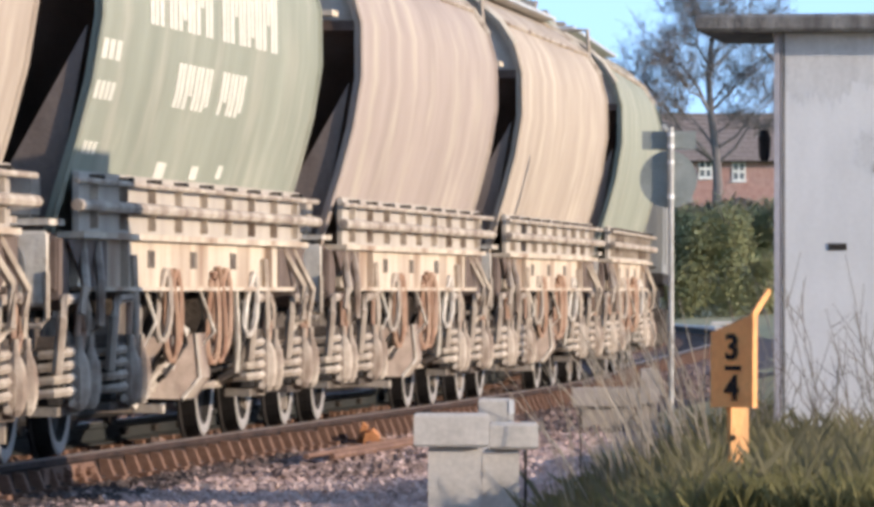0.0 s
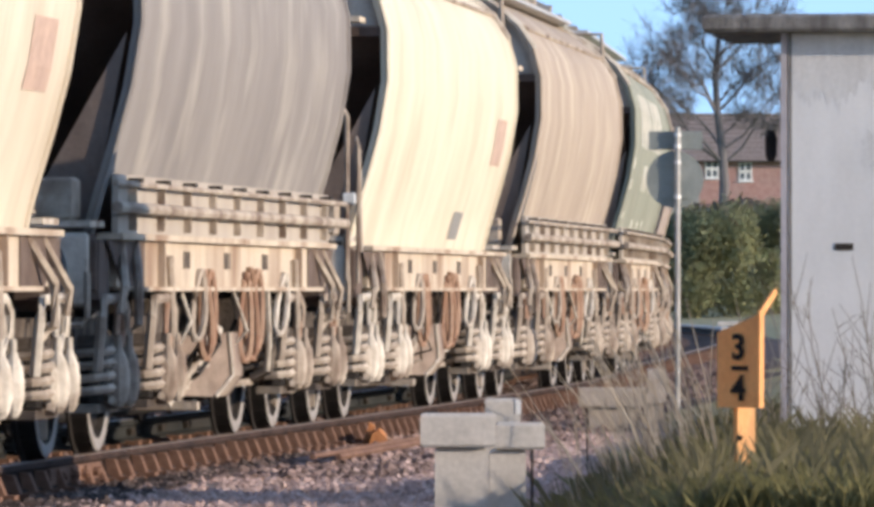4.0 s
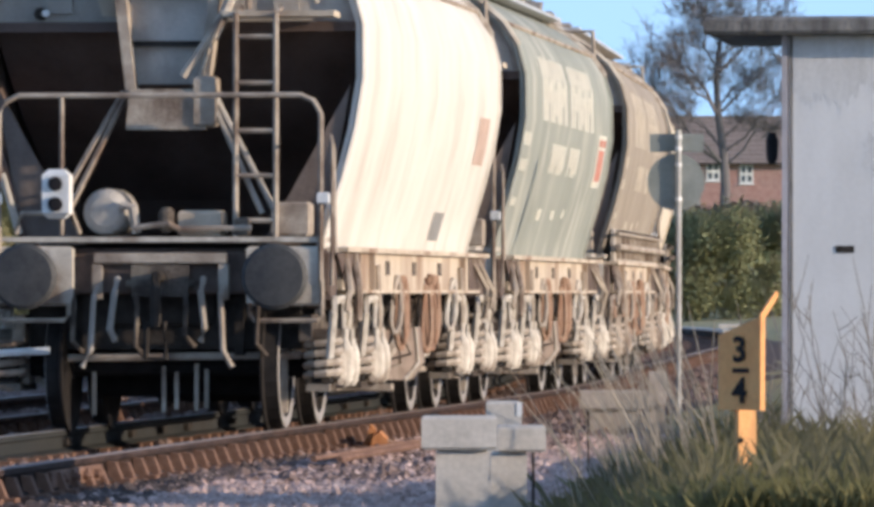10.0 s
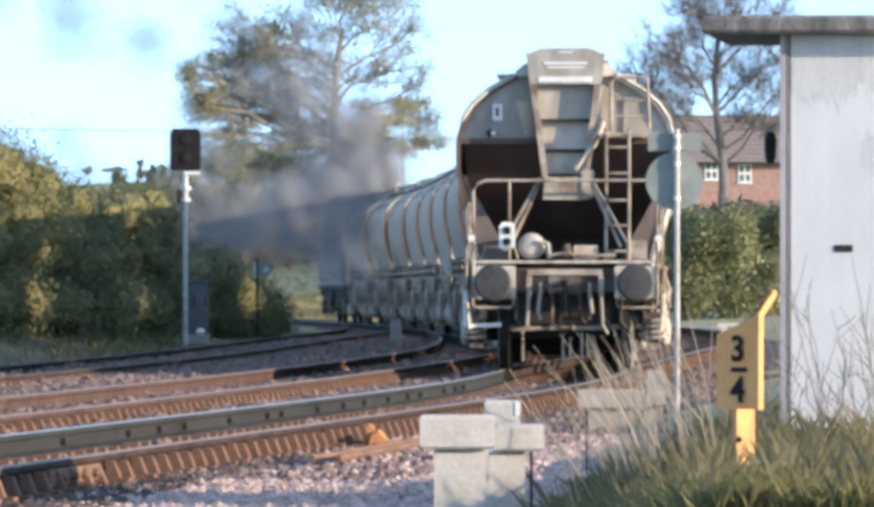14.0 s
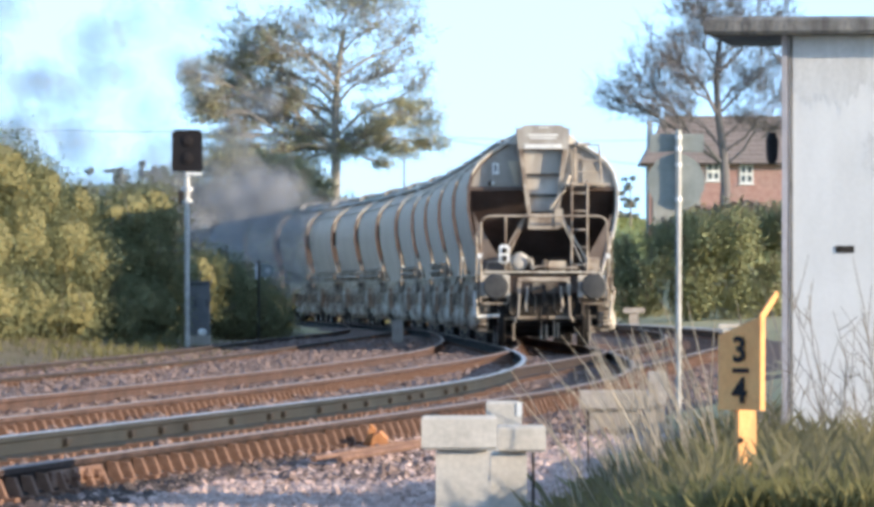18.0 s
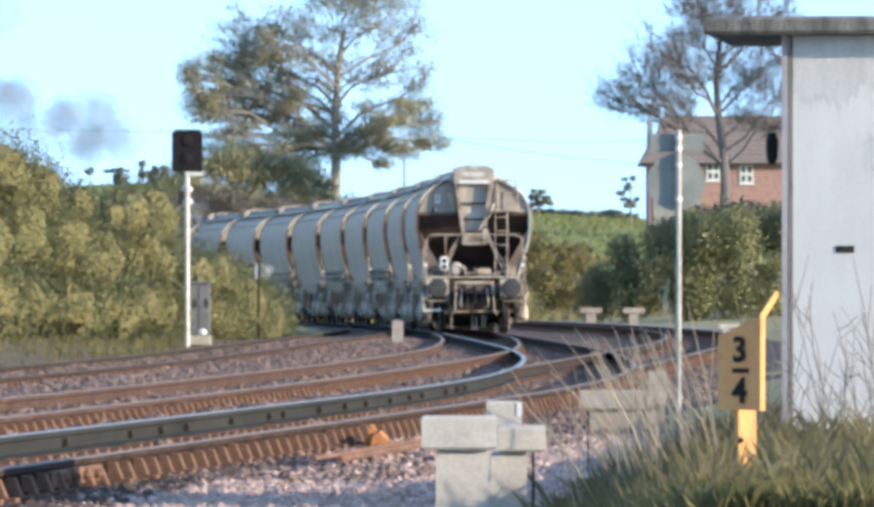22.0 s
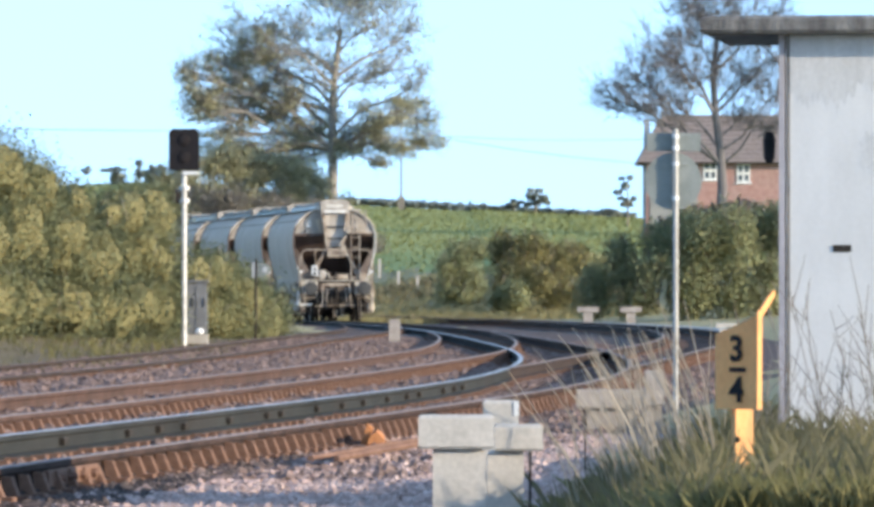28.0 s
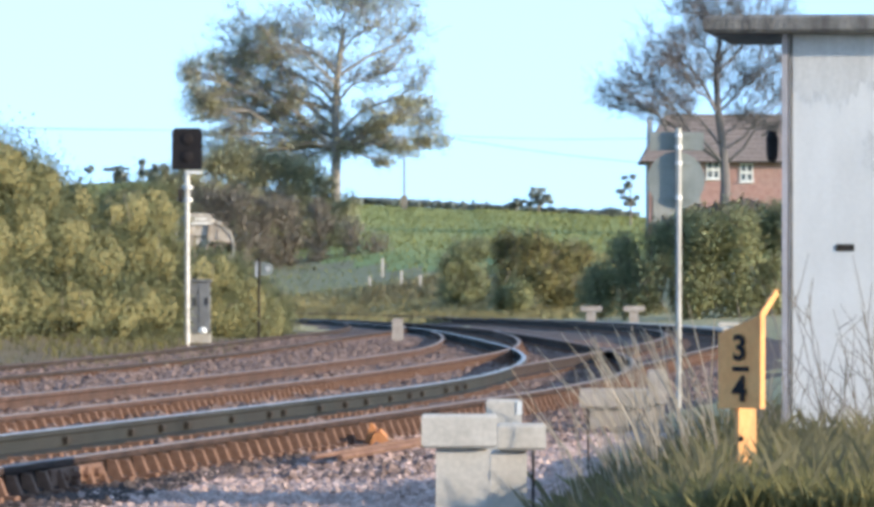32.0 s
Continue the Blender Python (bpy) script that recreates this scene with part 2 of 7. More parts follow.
M_BUFFER = surface("buffer_face", (0.05, 0.05, 0.052), (0.085, 0.083, 0.08), 5, 0.6, metal=0.3, bump=0.1)
M_BARK = surface("bark", (0.17, 0.148, 0.128), (0.25, 0.22, 0.19), 8, 0.95, bump=0.7, stretch=(1, 1, 0.3))
M_BARK_OAK = surface("oak_bark", (0.19, 0.17, 0.152), (0.27, 0.243, 0.22), 8, 0.95, bump=0.7, stretch=(1, 1, 0.3))
M_BARK_FAR = surface("grey_bark", (0.115, 0.105, 0.105), (0.18, 0.165, 0.165), 6, 0.95, bump=0.4, stretch=(1, 1, 0.3))
M_POST_WHITE = surface("grimy_white_post", (0.50, 0.48, 0.45), (0.72, 0.70, 0.66), 9, 0.7, bump=0.1, stretch=(1, 1, 1.5), c3=(0.32, 0.29, 0.26), scale3=3, amount3=0.6)
M_POLE = surface("weathered_pole", (0.36, 0.345, 0.32), (0.50, 0.48, 0.45), 5, 0.7, bump=0.1, c3=(0.25, 0.22, 0.19), scale3=3)
M_BRICK = surface("house_brick", (0.33, 0.185, 0.16), (0.43, 0.26, 0.228), 3, 0.9, bump=0.3, c3=(0.36, 0.27, 0.245), scale3=0.6)
M_GABLE = surface("house_gable_render", (0.23, 0.225, 0.215), (0.31, 0.30, 0.285), 1.5, 0.9, bump=0.2)
M_TILES = surface("roof_tiles", (0.19, 0.15, 0.132), (0.275, 0.222, 0.198), 5, 0.9, bump=0.5)
M_GLASS = plain("window_glass", (0.10, 0.12, 0.14), 0.08)
M_LEAF_HEDGE = leafy("hedge_leaves", (0.258, 0.276, 0.153), (0.33, 0.345, 0.197), patch=0.5)
M_LEAF_DARK = leafy("hawthorn_leaves", (0.34, 0.37, 0.205), (0.56, 0.565, 0.32), patch=0.7)
# Pale and bluish: the haze of distance is mixed into the leaf colour.
M_LEAF_HAZED = leafy("hazed_far_leaves", (0.38, 0.43, 0.40), (0.52, 0.57, 0.52))
M_LEAF_TREE = leafy("oak_spring_leaves", (0.48, 0.475, 0.30), (0.70, 0.67, 0.44), patch=0.5)
M_LEAF_LIGHT = leafy("willow_leaves", (0.28, 0.265, 0.12), (0.47, 0.42, 0.21))
M_BANK = leafy("bank_grass", (0.40, 0.36, 0.18), (0.54, 0.475, 0.255), patch=0.5)
M_CROP = leafy("crop_blades", (0.27, 0.29, 0.11), (0.37, 0.37, 0.155), patch=0.25)
M_SCRUB = leafy("dry_scrub", (0.31, 0.275, 0.23), (0.47, 0.425, 0.355))
M_DRY = leafy("dry_bank_grass", (0.33, 0.28, 0.165), (0.46, 0.39, 0.25))
M_BLADE = leafy("grass_blades", (0.125, 0.118, 0.050), (0.26, 0.23, 0.11), soft=False, patch=2.0)
M_HAY = leafy("bent_hay", (0.125, 0.115, 0.065), (0.21, 0.185, 0.115), soft=False)
M_POST_ORANGE = surface("weathered_orange_post", (0.54, 0.265, 0.105), (0.66, 0.36, 0.16), 8, 0.7, bump=0.2, stretch=(1, 1, 0.3), c3=(0.34, 0.17, 0.08), scale3=6, amount3=0.7)
M_STRAW = leafy("dry_stalks", (0.42, 0.355, 0.275), (0.60, 0.525, 0.43), soft=False)
# Dark filling that stands for the shade deep among the leaves.
M_BUSH_SHADE = surface("bush_inner_shade", (0.13, 0.118, 0.055), (0.19, 0.17, 0.082), 3, 1.0, bump=0.5)
M_SMOKE = smoky()
M_LAMP = plain("signal_lens", (0.026, 0.021, 0.021), 0.6)


def streaked(name, c1, c2, c3):
    """Wagon paint under streaks of grain dust that run down the sides."""
    return surface(name, c1, c2, 1.4, 0.72, bump=0.06, stretch=(1, 0.9, 0.32), c3=c3, scale3=2.3, amount3=0.5, fine=1.0, fine_stretch=(1, 12.0, 0.4), edges=(0.28, 0.72), grain=0.14, detail=5, detail3=5, sharp3=(0.50, 0.66))


# ---- shapes ----
class Geo:
    """Vertices, faces and their material slots, gathered before they become one mesh."""

    def __init__(self):
        self.v, self.f, self.s = [], [], []

    def add(self, verts, faces, slot=0):
        k = len(self.v)
        self.v.extend(verts)
        self.f.extend([tuple(i + k for i in f) for f in faces])
        self.s.extend([slot] * len(faces))
        return self

    def box(self, x0, x1, y0, y1, z0, z1, slot=0, bevel=0.0):
        if bevel:
            b = min(bevel, (x1 - x0) / 3, (y1 - y0) / 3, (z1 - z0) / 3)
            ring = lambda d, z: [(x0 + d, y0 + d, z), (x1 - d, y0 + d, z), (x1 - d, y1 - d, z), (x0 + d, y1 - d, z)]
            verts = ring(b, z0) + ring(0, z0 + b) + ring(0, z1 - b) + ring(b, z1)
            faces = [(3, 2, 1, 0), (12, 13, 14, 15)]
            for r in range(3):
                for i in range(4):
                    j = (i + 1) % 4
                    faces.append((r * 4 + i, r * 4 + j, r * 4 + 4 + j, r * 4 + 4 + i))
            return self.add(verts, faces, slot)
        verts = [(x0, y0, z0), (x1, y0, z0), (x1, y1, z0), (x0, y1, z0), (x0, y0, z1), (x1, y0, z1), (x1, y1, z1), (x0, y1, z1)]
        faces = [(3, 2, 1, 0), (4, 5, 6, 7), (0, 1, 5, 4), (1, 2, 6, 5), (2, 3, 7, 6), (3, 0, 4, 7)]
        return self.add(verts, faces, slot)

    def tube(self, points, r, n=6, slot=0, r1=None, cap=True):
        """A round bar along points; r1: the radius at its end."""
        pts = [Vector(p) for p in points]
        r1 = r if r1 is None else r1
        verts, faces = [], []
        for i, p in enumerate(pts):
            d = (pts[min(i + 1, len(pts) - 1)] - pts[max(i - 1, 0)])
            d = d.normalized() if d.length > 1e-9 else Vector((0, 0, 1))
            a = d.cross(Vector((0, 0, 1)) if abs(d.z) < 0.9 else Vector((1, 0, 0))).normalized()
            b = d.cross(a)
            q = r + (r1 - r) * i / max(1, len(pts) - 1)
            for k in range(n):
                w = 2 * math.pi * k / n
                verts.append(tuple(p + a * (q * math.cos(w)) + b * (q * math.sin(w))))
        for i in range(len(pts) - 1):
            for k in range(n):
                m = (k + 1) % n
                faces.append((i * n + k, i * n + m, i * n + n + m, i * n + n + k))
        if cap:
            faces.append(tuple(range(n - 1, -1, -1)))
            faces.append(tuple(range(len(verts) - n, len(verts))))
        return self.add(verts, faces, slot)

    def prism(self, outline, axis, a, b, slot=0):
        """A flat outline of (u, v) pushed along an axis from a to b."""
        put = {"x": lambda u, v, w: (w, u, v), "y": lambda u, v, w: (u, w, v), "z": lambda u, v, w: (u, v, w)}[axis]
        n = len(outline)
        verts = [put(u, v, a) for u, v in outline] + [put(u, v, b) for u, v in outline]
        faces = [tuple(range(n)), tuple(range(2 * n - 1, n - 1, -1))]
        faces += [(i, i + n, (i + 1) % n + n, (i + 1) % n) for i in range(n)]
        return self.add(verts, faces, slot)

    def lathe(self, profile, centre, axis, n=16, slot=0):
        """A turned form: profile of (radius, along) about an axis through centre."""
        c = Vector(centre)
        e = {"x": (Vector((0, 1, 0)), Vector((0, 0, 1)), Vector((1, 0, 0))), "y": (Vector((1, 0, 0)), Vector((0, 0, 1)), Vector((0, 1, 0))),
             "z": (Vector((1, 0, 0)), Vector((0, 1, 0)), Vector((0, 0, 1)))}[axis]
        verts, faces = [], []
        for r, h in profile:
            for k in range(n):
                w = 2 * math.pi * k / n
                verts.append(tuple(c + e[0] * (r * math.cos(w)) + e[1] * (r * math.sin(w)) + e[2] * h))
        for i in range(len(profile) - 1):
            for k in range(n):
                m = (k + 1) % n
                faces.append((i * n + k, i * n + m, i * n + n + m, i * n + n + k))
        faces.append(tuple(range(n - 1, -1, -1)))
        faces.append(tuple(range(len(verts) - n, len(verts))))
        return self.add(verts, faces, slot)

    def sheet(self, rows, slot=0, thick=None):
        """A skin through rows of points; thick: an offset for its back side."""
        n = len(rows[0])
        verts = [tuple(p) for row in rows for p in row]
        faces = [(i * n + k, i * n + k + 1, i * n + n + k + 1, i * n + n + k) for i in range(len(rows) - 1) for k in range(n - 1)]
        self.add(verts, faces, slot)
        if thick:
            t = Vector(thick)
            self.add([tuple(Vector(v) + t) for v in verts], [f[::-1] for f in faces], slot)
        return self

    def mesh(self, name, *mats, smooth=False):
        me = bpy.data.meshes.new(name)
        me.from_pydata(self.v, [], self.f)
        for m in mats:
            me.materials.append(m)
        if len(mats) > 1:
            me.polygons.foreach_set("material_index", self.s)
        if smooth:
            me.polygons.foreach_set("use_smooth", [True] * len(self.f))
        me.update()
        bm = bmesh.new()
        bm.from_mesh(me)
        bmesh.ops.recalc_face_normals(bm, faces=bm.faces)
        bm.to_mesh(me)
        bm.free()
        return me


def part(name, geo, mat, parent=None, label="", smooth=False):
    """One mesh object, under a thing or a part."""
    mats = mat if isinstance(mat, tuple) else (mat,)
    ob = new(name, geo.mesh(name, *mats, smooth=smooth) if isinstance(geo, Geo) else geo)
    if parent:
        ob.parent = parent
    return tagged(ob, label)


def thing(name, label, category, at=None, group="", kind=""):
    ob = new(name)
    ob.empty_display_size = 0.2
    if at is not None:
        ob.matrix_basis = at
    return tagged(ob, label, category, group, kind)


def quads(name, corners, mat, parent=None, soft=None):
    """Many loose four-cornered leaves: an array of n x 4 x 3 corners, as one mesh; soft: the way each one's bulk faces."""
    n = len(corners)
    me = bpy.data.meshes.new(name)
    me.vertices.add(n * 4)
    me.vertices.foreach_set("co", np.asarray(corners, dtype=np.float32).ravel())
    me.loops.add(n * 4)
    me.loops.foreach_set("vertex_index", np.arange(n * 4, dtype=np.int32))
    me.polygons.add(n)
    me.polygons.foreach_set("loop_start", np.arange(0, n * 4, 4, dtype=np.int32))
    me.materials.append(mat)
    me.update(calc_edges=True)
    if soft is None:
        soft = np.random.default_rng(n).normal(size=(n, 3)) * np.array((0.9, 0.9, 0.35)) + np.array((0, 0, 0.45))
    soft = soft / (np.linalg.norm(soft, axis=1)[:, None] + 1e-9)
    me.attributes.new("soft", "FLOAT_VECTOR", "POINT").data.foreach_set("vector", np.repeat(soft, 4, axis=0).astype(np.float32).ravel())
    ob = new(name, me)
    if parent:
        ob.parent = parent
    return ob


def leaves(points, size, rng, flat=0.0, long=1.5):
    """Leaf corners of random turn about the points."""
    n = len(points)
    a = rng.normal(size=(n, 3))
    a[:, 2] *= 1 - flat
    a /= np.linalg.norm(a, axis=1)[:, None] + 1e-9
    b = np.cross(a, rng.normal(size=(n, 3)))
    b /= np.linalg.norm(b, axis=1)[:, None] + 1e-9
    s = (size * rng.uniform(0.6, 1.4, n))[:, None]
    a, b = a * s * long * 0.5, b * s * 0.5
    p = np.asarray(points)
    return np.stack([p - a, p - b * 0.9, p + a, p + b * 0.9], axis=1)


# ---- ways of the tracks ----
class Way:
    """A smooth line in plan through (y, x) knots, with its length."""

    def __init__(self, knots):
        ky = np.array([k[0] for k in knots], float)
        kx = np.array([k[1] for k in knots], float)
        y = np.arange(ky[0], ky[-1], 0.5)
        m = np.gradient(kx, ky)
        i = np.clip(np.searchsorted(ky, y, "right") - 1, 0, len(ky) - 2)
        h = ky[i + 1] - ky[i]
        u = (y - ky[i]) / h
        x = (2 * u**3 - 3 * u**2 + 1) * kx[i] + (u**3 - 2 * u**2 + u) * h * m[i] + (-2 * u**3 + 3 * u**2) * kx[i + 1] + (u**3 - u**2) * h * m[i + 1]
        for _ in range(3):
            k = 9
            pad = np.concatenate([x[0] + (x[1] - x[0]) * np.arange(-k, 0), x, x[-1] + (x[-1] - x[-2]) * np.arange(1, k + 1)])
            x = np.convolve(pad, np.ones(2 * k + 1) / (2 * k + 1), "valid")
        self.y, self.x = y, x
        self.s = np.concatenate([[0], np.cumsum(np.hypot(np.diff(x), np.diff(y)))])

    def at(self, s):
        return Vector((float(np.interp(s, self.s, self.x)), float(np.interp(s, self.s, self.y)), 0))

    def s_at(self, y):
        return float(np.interp(y, self.y, self.s))

    def x_at(self, y):
        return float(np.interp(y, self.y, self.x))

    def turn(self, s):
        d = self.at(s + 0.8) - self.at(s - 0.8)
        return math.degrees(math.atan2(-d.x, d.y))


MAIN = Way([(-110, -19.7), (-80, -16.3), (0, -7.42), (20, -5.22), (40, -3.05), (59, -0.88), (78, 1.02), (98, 1.92), (118, 2.06), (138, 1.71),
            (159, 1.19), (180, 0.55), (201, -0.52), (233, -3.0), (256, -5.75), (278, -8.95), (310, -14.3), (360, -24), (420, -37), (480, -52)])
SECOND = Way([(0, -9.2), (30, -6.5), (60, -3.65), (80, -1.95), (100, -0.55), (120, 0.48), (140, 0.85), (160, 0.85), (175, 0.62)])
RIGHT = Way([(88, 1.45), (104, 2.6), (120, 3.7), (140, 5.0), (162, 5.9), (185, 6.1), (210, 5.1), (245, 2.6), (280, -1.1), (325, -7.5), (370, -16), (420, -27), (470, -40)])
LEFT = Way([(0, -13.5), (40, -9.3), (75, -6.1), (91, -4.95), (110, -3.95), (145, -2.85), (190, -1.55), (222, -2.1)])
RNG = np.random.default_rng(7)


def smooth(v, a, b):
    u = min(1.0, max(0.0, (v - a) / (b - a)))
    return u * u * (3 - 2 * u)


def ground_z(x, y):
    """Height of the ground over the rail heads' level."""
    z = -0.21
    # grassy verge on which the hut and the milepost stand
    edge = 0.42 + 0.05 * (y - 30) if y < 75 else max(2.67, RIGHT.x_at(max(y, 88)) + 2.2)
    amount = 0.30 if y < 60 else 0.30 - 0.12 * smooth(y, 60, 95)
    z += amount * smooth(x, edge, edge + 0.9)
    # ballast lies high between and beside the left-hand tracks
    if 0 < y < 230:
        z += 0.055 * smooth(MAIN.x_at(y) - 0.95 - x, 0, 0.3)
        z += 0.05 * smooth(SECOND.x_at(min(y, 170)) - 0.95 - x, 0, 0.3)
    # low bank under the long hedge
    left = LEFT.x_at(min(y, 221)) if y < 221 else MAIN.x_at(y)
    z += 0.42 * smooth(left - 1.3 - x, 0, 4.0)
    # cutting side and the rising field
    if y > 170:
        u = x - (RIGHT.x_at(min(y, 469)) + 3.5)
        z += 2.0 * smooth(u, 0.0, 17.0) * smooth(y, 190, 300)
        u2 = MAIN.x_at(min(y, 479)) - 4.5 - x
        z += 2.2 * smooth(u2, 0.0, 9.0) * smooth(y, 230, 330)
    if y > 320:
        z += min(1.0, (y - 320) / 290) * (6.16 - 0.055 * min(60, x) if x > -6.2 else 6.5 - 0.13 * (max(-60, x) + 6.2))
    if y > 620:
        z -= smooth(y, 620, 900) * 9.0
    return z


def build_ground():
    xs = sorted(set([-4500, -1500, -500, -200, -100] + [round(-70 + 0.9 * i, 2) for i in range(156)] + [100, 200, 500, 1500, 4500]))
    ys = [-4500, -1000, -200, -60] + [-30 + 3 * i for i in range(18)] + [24 + 1.2 * i for i in range(60)] + [96 + 3 * i for i in range(90)] + \
         [366 + 9 * i for i in range(30)] + [640, 680, 740, 820, 900, 1200, 2000, 4500]
    g = Geo()
    n = len(xs)
    g.v = [(x, y, ground_z(x, y) + (0.05 * noise.noise(Vector((x * 0.8, y * 0.5, 0))) if 20 < y < 400 and abs(x) < 60 else 0)) for y in ys for x in xs]
    for j in range(len(ys) - 1):
        for i in range(n - 1):
            x, y = (xs[i] + xs[i + 1]) / 2, (ys[j] + ys[j + 1]) / 2
            left = (LEFT.x_at(y) if y < 221 else MAIN.x_at(y)) - 1.3
            right = 0.55 + 0.05 * (y - 30) if y < 75 else max(2.8, RIGHT.x_at(max(y, 88)) + 2.4)
            slot = 0 if (left < x < right and -100 < y < 230) or (y < 460 and y > 0 and (abs(x - MAIN.x_at(y)) < 2.6 or (y > 88 and abs(x - RIGHT.x_at(y)) < 2.4))) else 1
            if y > 330 and slot == 1 and (x - RIGHT.x_at(min(y, 469)) > 14 or y > 400):
                slot = 2
            if slot == 1 and x < left and x > left - 6.0 and 60 < y < 185:
                slot = 4
            if slot == 0 and (y > 62 or (y > -20 and x < MAIN.x_at(y) + 0.95)):
                slot = 3
            g.f.append((j * n + i, j * n + i + 1, j * n + n + i + 1, j * n + n + i))
            g.s.append(slot)
    me = bpy.data.meshes.new("ground")
    me.from_pydata(g.v, [], g.f)
    for m in (M_BALLAST, M_GRASS_GROUND, M_FIELD, M_TRACKBED, M_DIRT):
        me.materials.append(m)
    me.polygons.foreach_set("material_index", g.s)
    me.polygons.foreach_set("use_smooth", [True] * len(g.f))
    me.update()
    ob = new("ground", me)
    tagged(ob, "pinkish grey ballast, rough grass verges and a green rising field", "ground", kind="structure")


build_ground()


# ---- railway tracks ----
def rail_profile():
    return [(-0.07, -0.16), (0.07, -0.16), (0.07, -0.148), (0.012, -0.13), (0.010, -0.052), (0.035, -0.040), (0.035, -0.006), (0.026, 0.0),
            (-0.026, 0.0), (-0.035, -0.006), (-0.035, -0.040), (-0.010, -0.052), (-0.012, -0.13), (-0.07, -0.148)]


def rail_geo(way, y0, y1, off, z=0.0, step=1.5):
    g = Geo()
    prof = rail_profile()
    s0, s1 = way.s_at(y0), way.s_at(y1)
    n = max(2, int((s1 - s0) / step))
    k = len(prof)
    for i in range(n + 1):
        s = s0 + (s1 - s0) * i / n
        p, a = way.at(s), radians(way.turn(s))
        for u, v in prof:
            g.v.append((p.x + (u + off) * math.cos(a), p.y + (u + off) * math.sin(a), z + v))
    for i in range(n):
        for j in range(k):
            m = (j + 1) % k
            g.f.append((i * k + j, i * k + m, i * k + k + m, i * k + k + j))
            g.s.append(1 if j in (6, 7, 8) else 0)
    g.f.append(tuple(range(k)))
    g.s.append(0)
    g.f.append(tuple(range(n * k + k - 1, n * k - 1, -1)))
    g.s.append(0)
    return g


def sleeper_geo(half=1.29, chairs=True):
    g = Geo()
    g.box(-half, half, -0.125, 0.125, -0.33, -0.185, 0, 0.012)
    if chairs:
        for side in (-0.7525, 0.7525):
            g.box(side - 0.17, side + 0.17, -0.075, 0.075, -0.187, -0.155, 1)
            for d in ((1,) if side > 0 else ()):
                g.prism([(side + d * 0.12, -0.17), (side + d * 0.04, -0.17), (side + d * 0.02, -0.05), (side + d * 0.075, -0.055)], "y", -0.042, 0.042, 1)
    return g


SLEEPER = sleeper_geo().mesh("sleeper", M_TIMBER, M_RUST)


def track(name, label, way, y0, y1, single, side=M_RAIL_SIDE, head=None, step=0.5, z=0.0, rails=((-0.7525, None), (0.7525, None))):
    """Two rails on timber sleepers; those up to y = single are pieces of their own."""
    top = thing(name, label, "railway track", kind="structure")
    for off, mat in rails:
        part("rail", rail_geo(way, y0, y1, off, z), (mat or side, M_RAIL_TOP if mat is M_RAIL_MAIN else head or M_RAIL_HEAD), top)
    s, s1 = way.s_at(y0) + 0.3, way.s_at(y1) - 0.3
    rest = Geo()
    proto = sleeper_geo()
    while s < s1:
        p, a = way.at(s), way.turn(s)
        m = pose(p.x, p.y, z + RNG.normal() * 0.006, 0, 0, a + RNG.normal() * 0.6)
        if p.y < single:
            ob = new("sleeper", SLEEPER)
            ob.parent = top
            ob.matrix_basis = m
        else:
            rest.add([tuple(m @ Vector(v)) for v in proto.v], proto.f, 0)
            rest.s[-len(proto.s):] = proto.s
        s += step
    if rest.v:
        tagged(part("far_sleepers", rest, (M_TIMBER, M_RUST), top), kind="stuff")
    return top


# Rust darkened to include the shade between chairs, below the rail head.
M_RAIL_SHADE = surface("rail_side_rust_shade", (0.028, 0.019, 0.017), (0.058, 0.037, 0.031), 3, 0.9, bump=0.2, c3=(0.075, 0.045, 0.036), scale3=1.5)
M_RAIL_DULL = surface("rail_head_dull", (0.085, 0.062, 0.054), (0.14, 0.105, 0.092), 5, 0.75, bump=0.1)
M_LOCO = surface("loco_grey_paint", (0.20, 0.195, 0.18), (0.255, 0.245, 0.225), 1.5, 0.6, bump=0.05, stretch=(1, 2, 0.3), c3=(0.16, 0.16, 0.145), scale3=0.8)
M_LOCO_ROOF = surface("loco_roof", (0.07, 0.085, 0.085), (0.11, 0.13, 0.125), 1.5, 0.6, bump=0.1)
M_SKIRT = streaked("pale_skirt", (0.33, 0.285, 0.24), (0.42, 0.37, 0.315), (0.25, 0.205, 0.175))
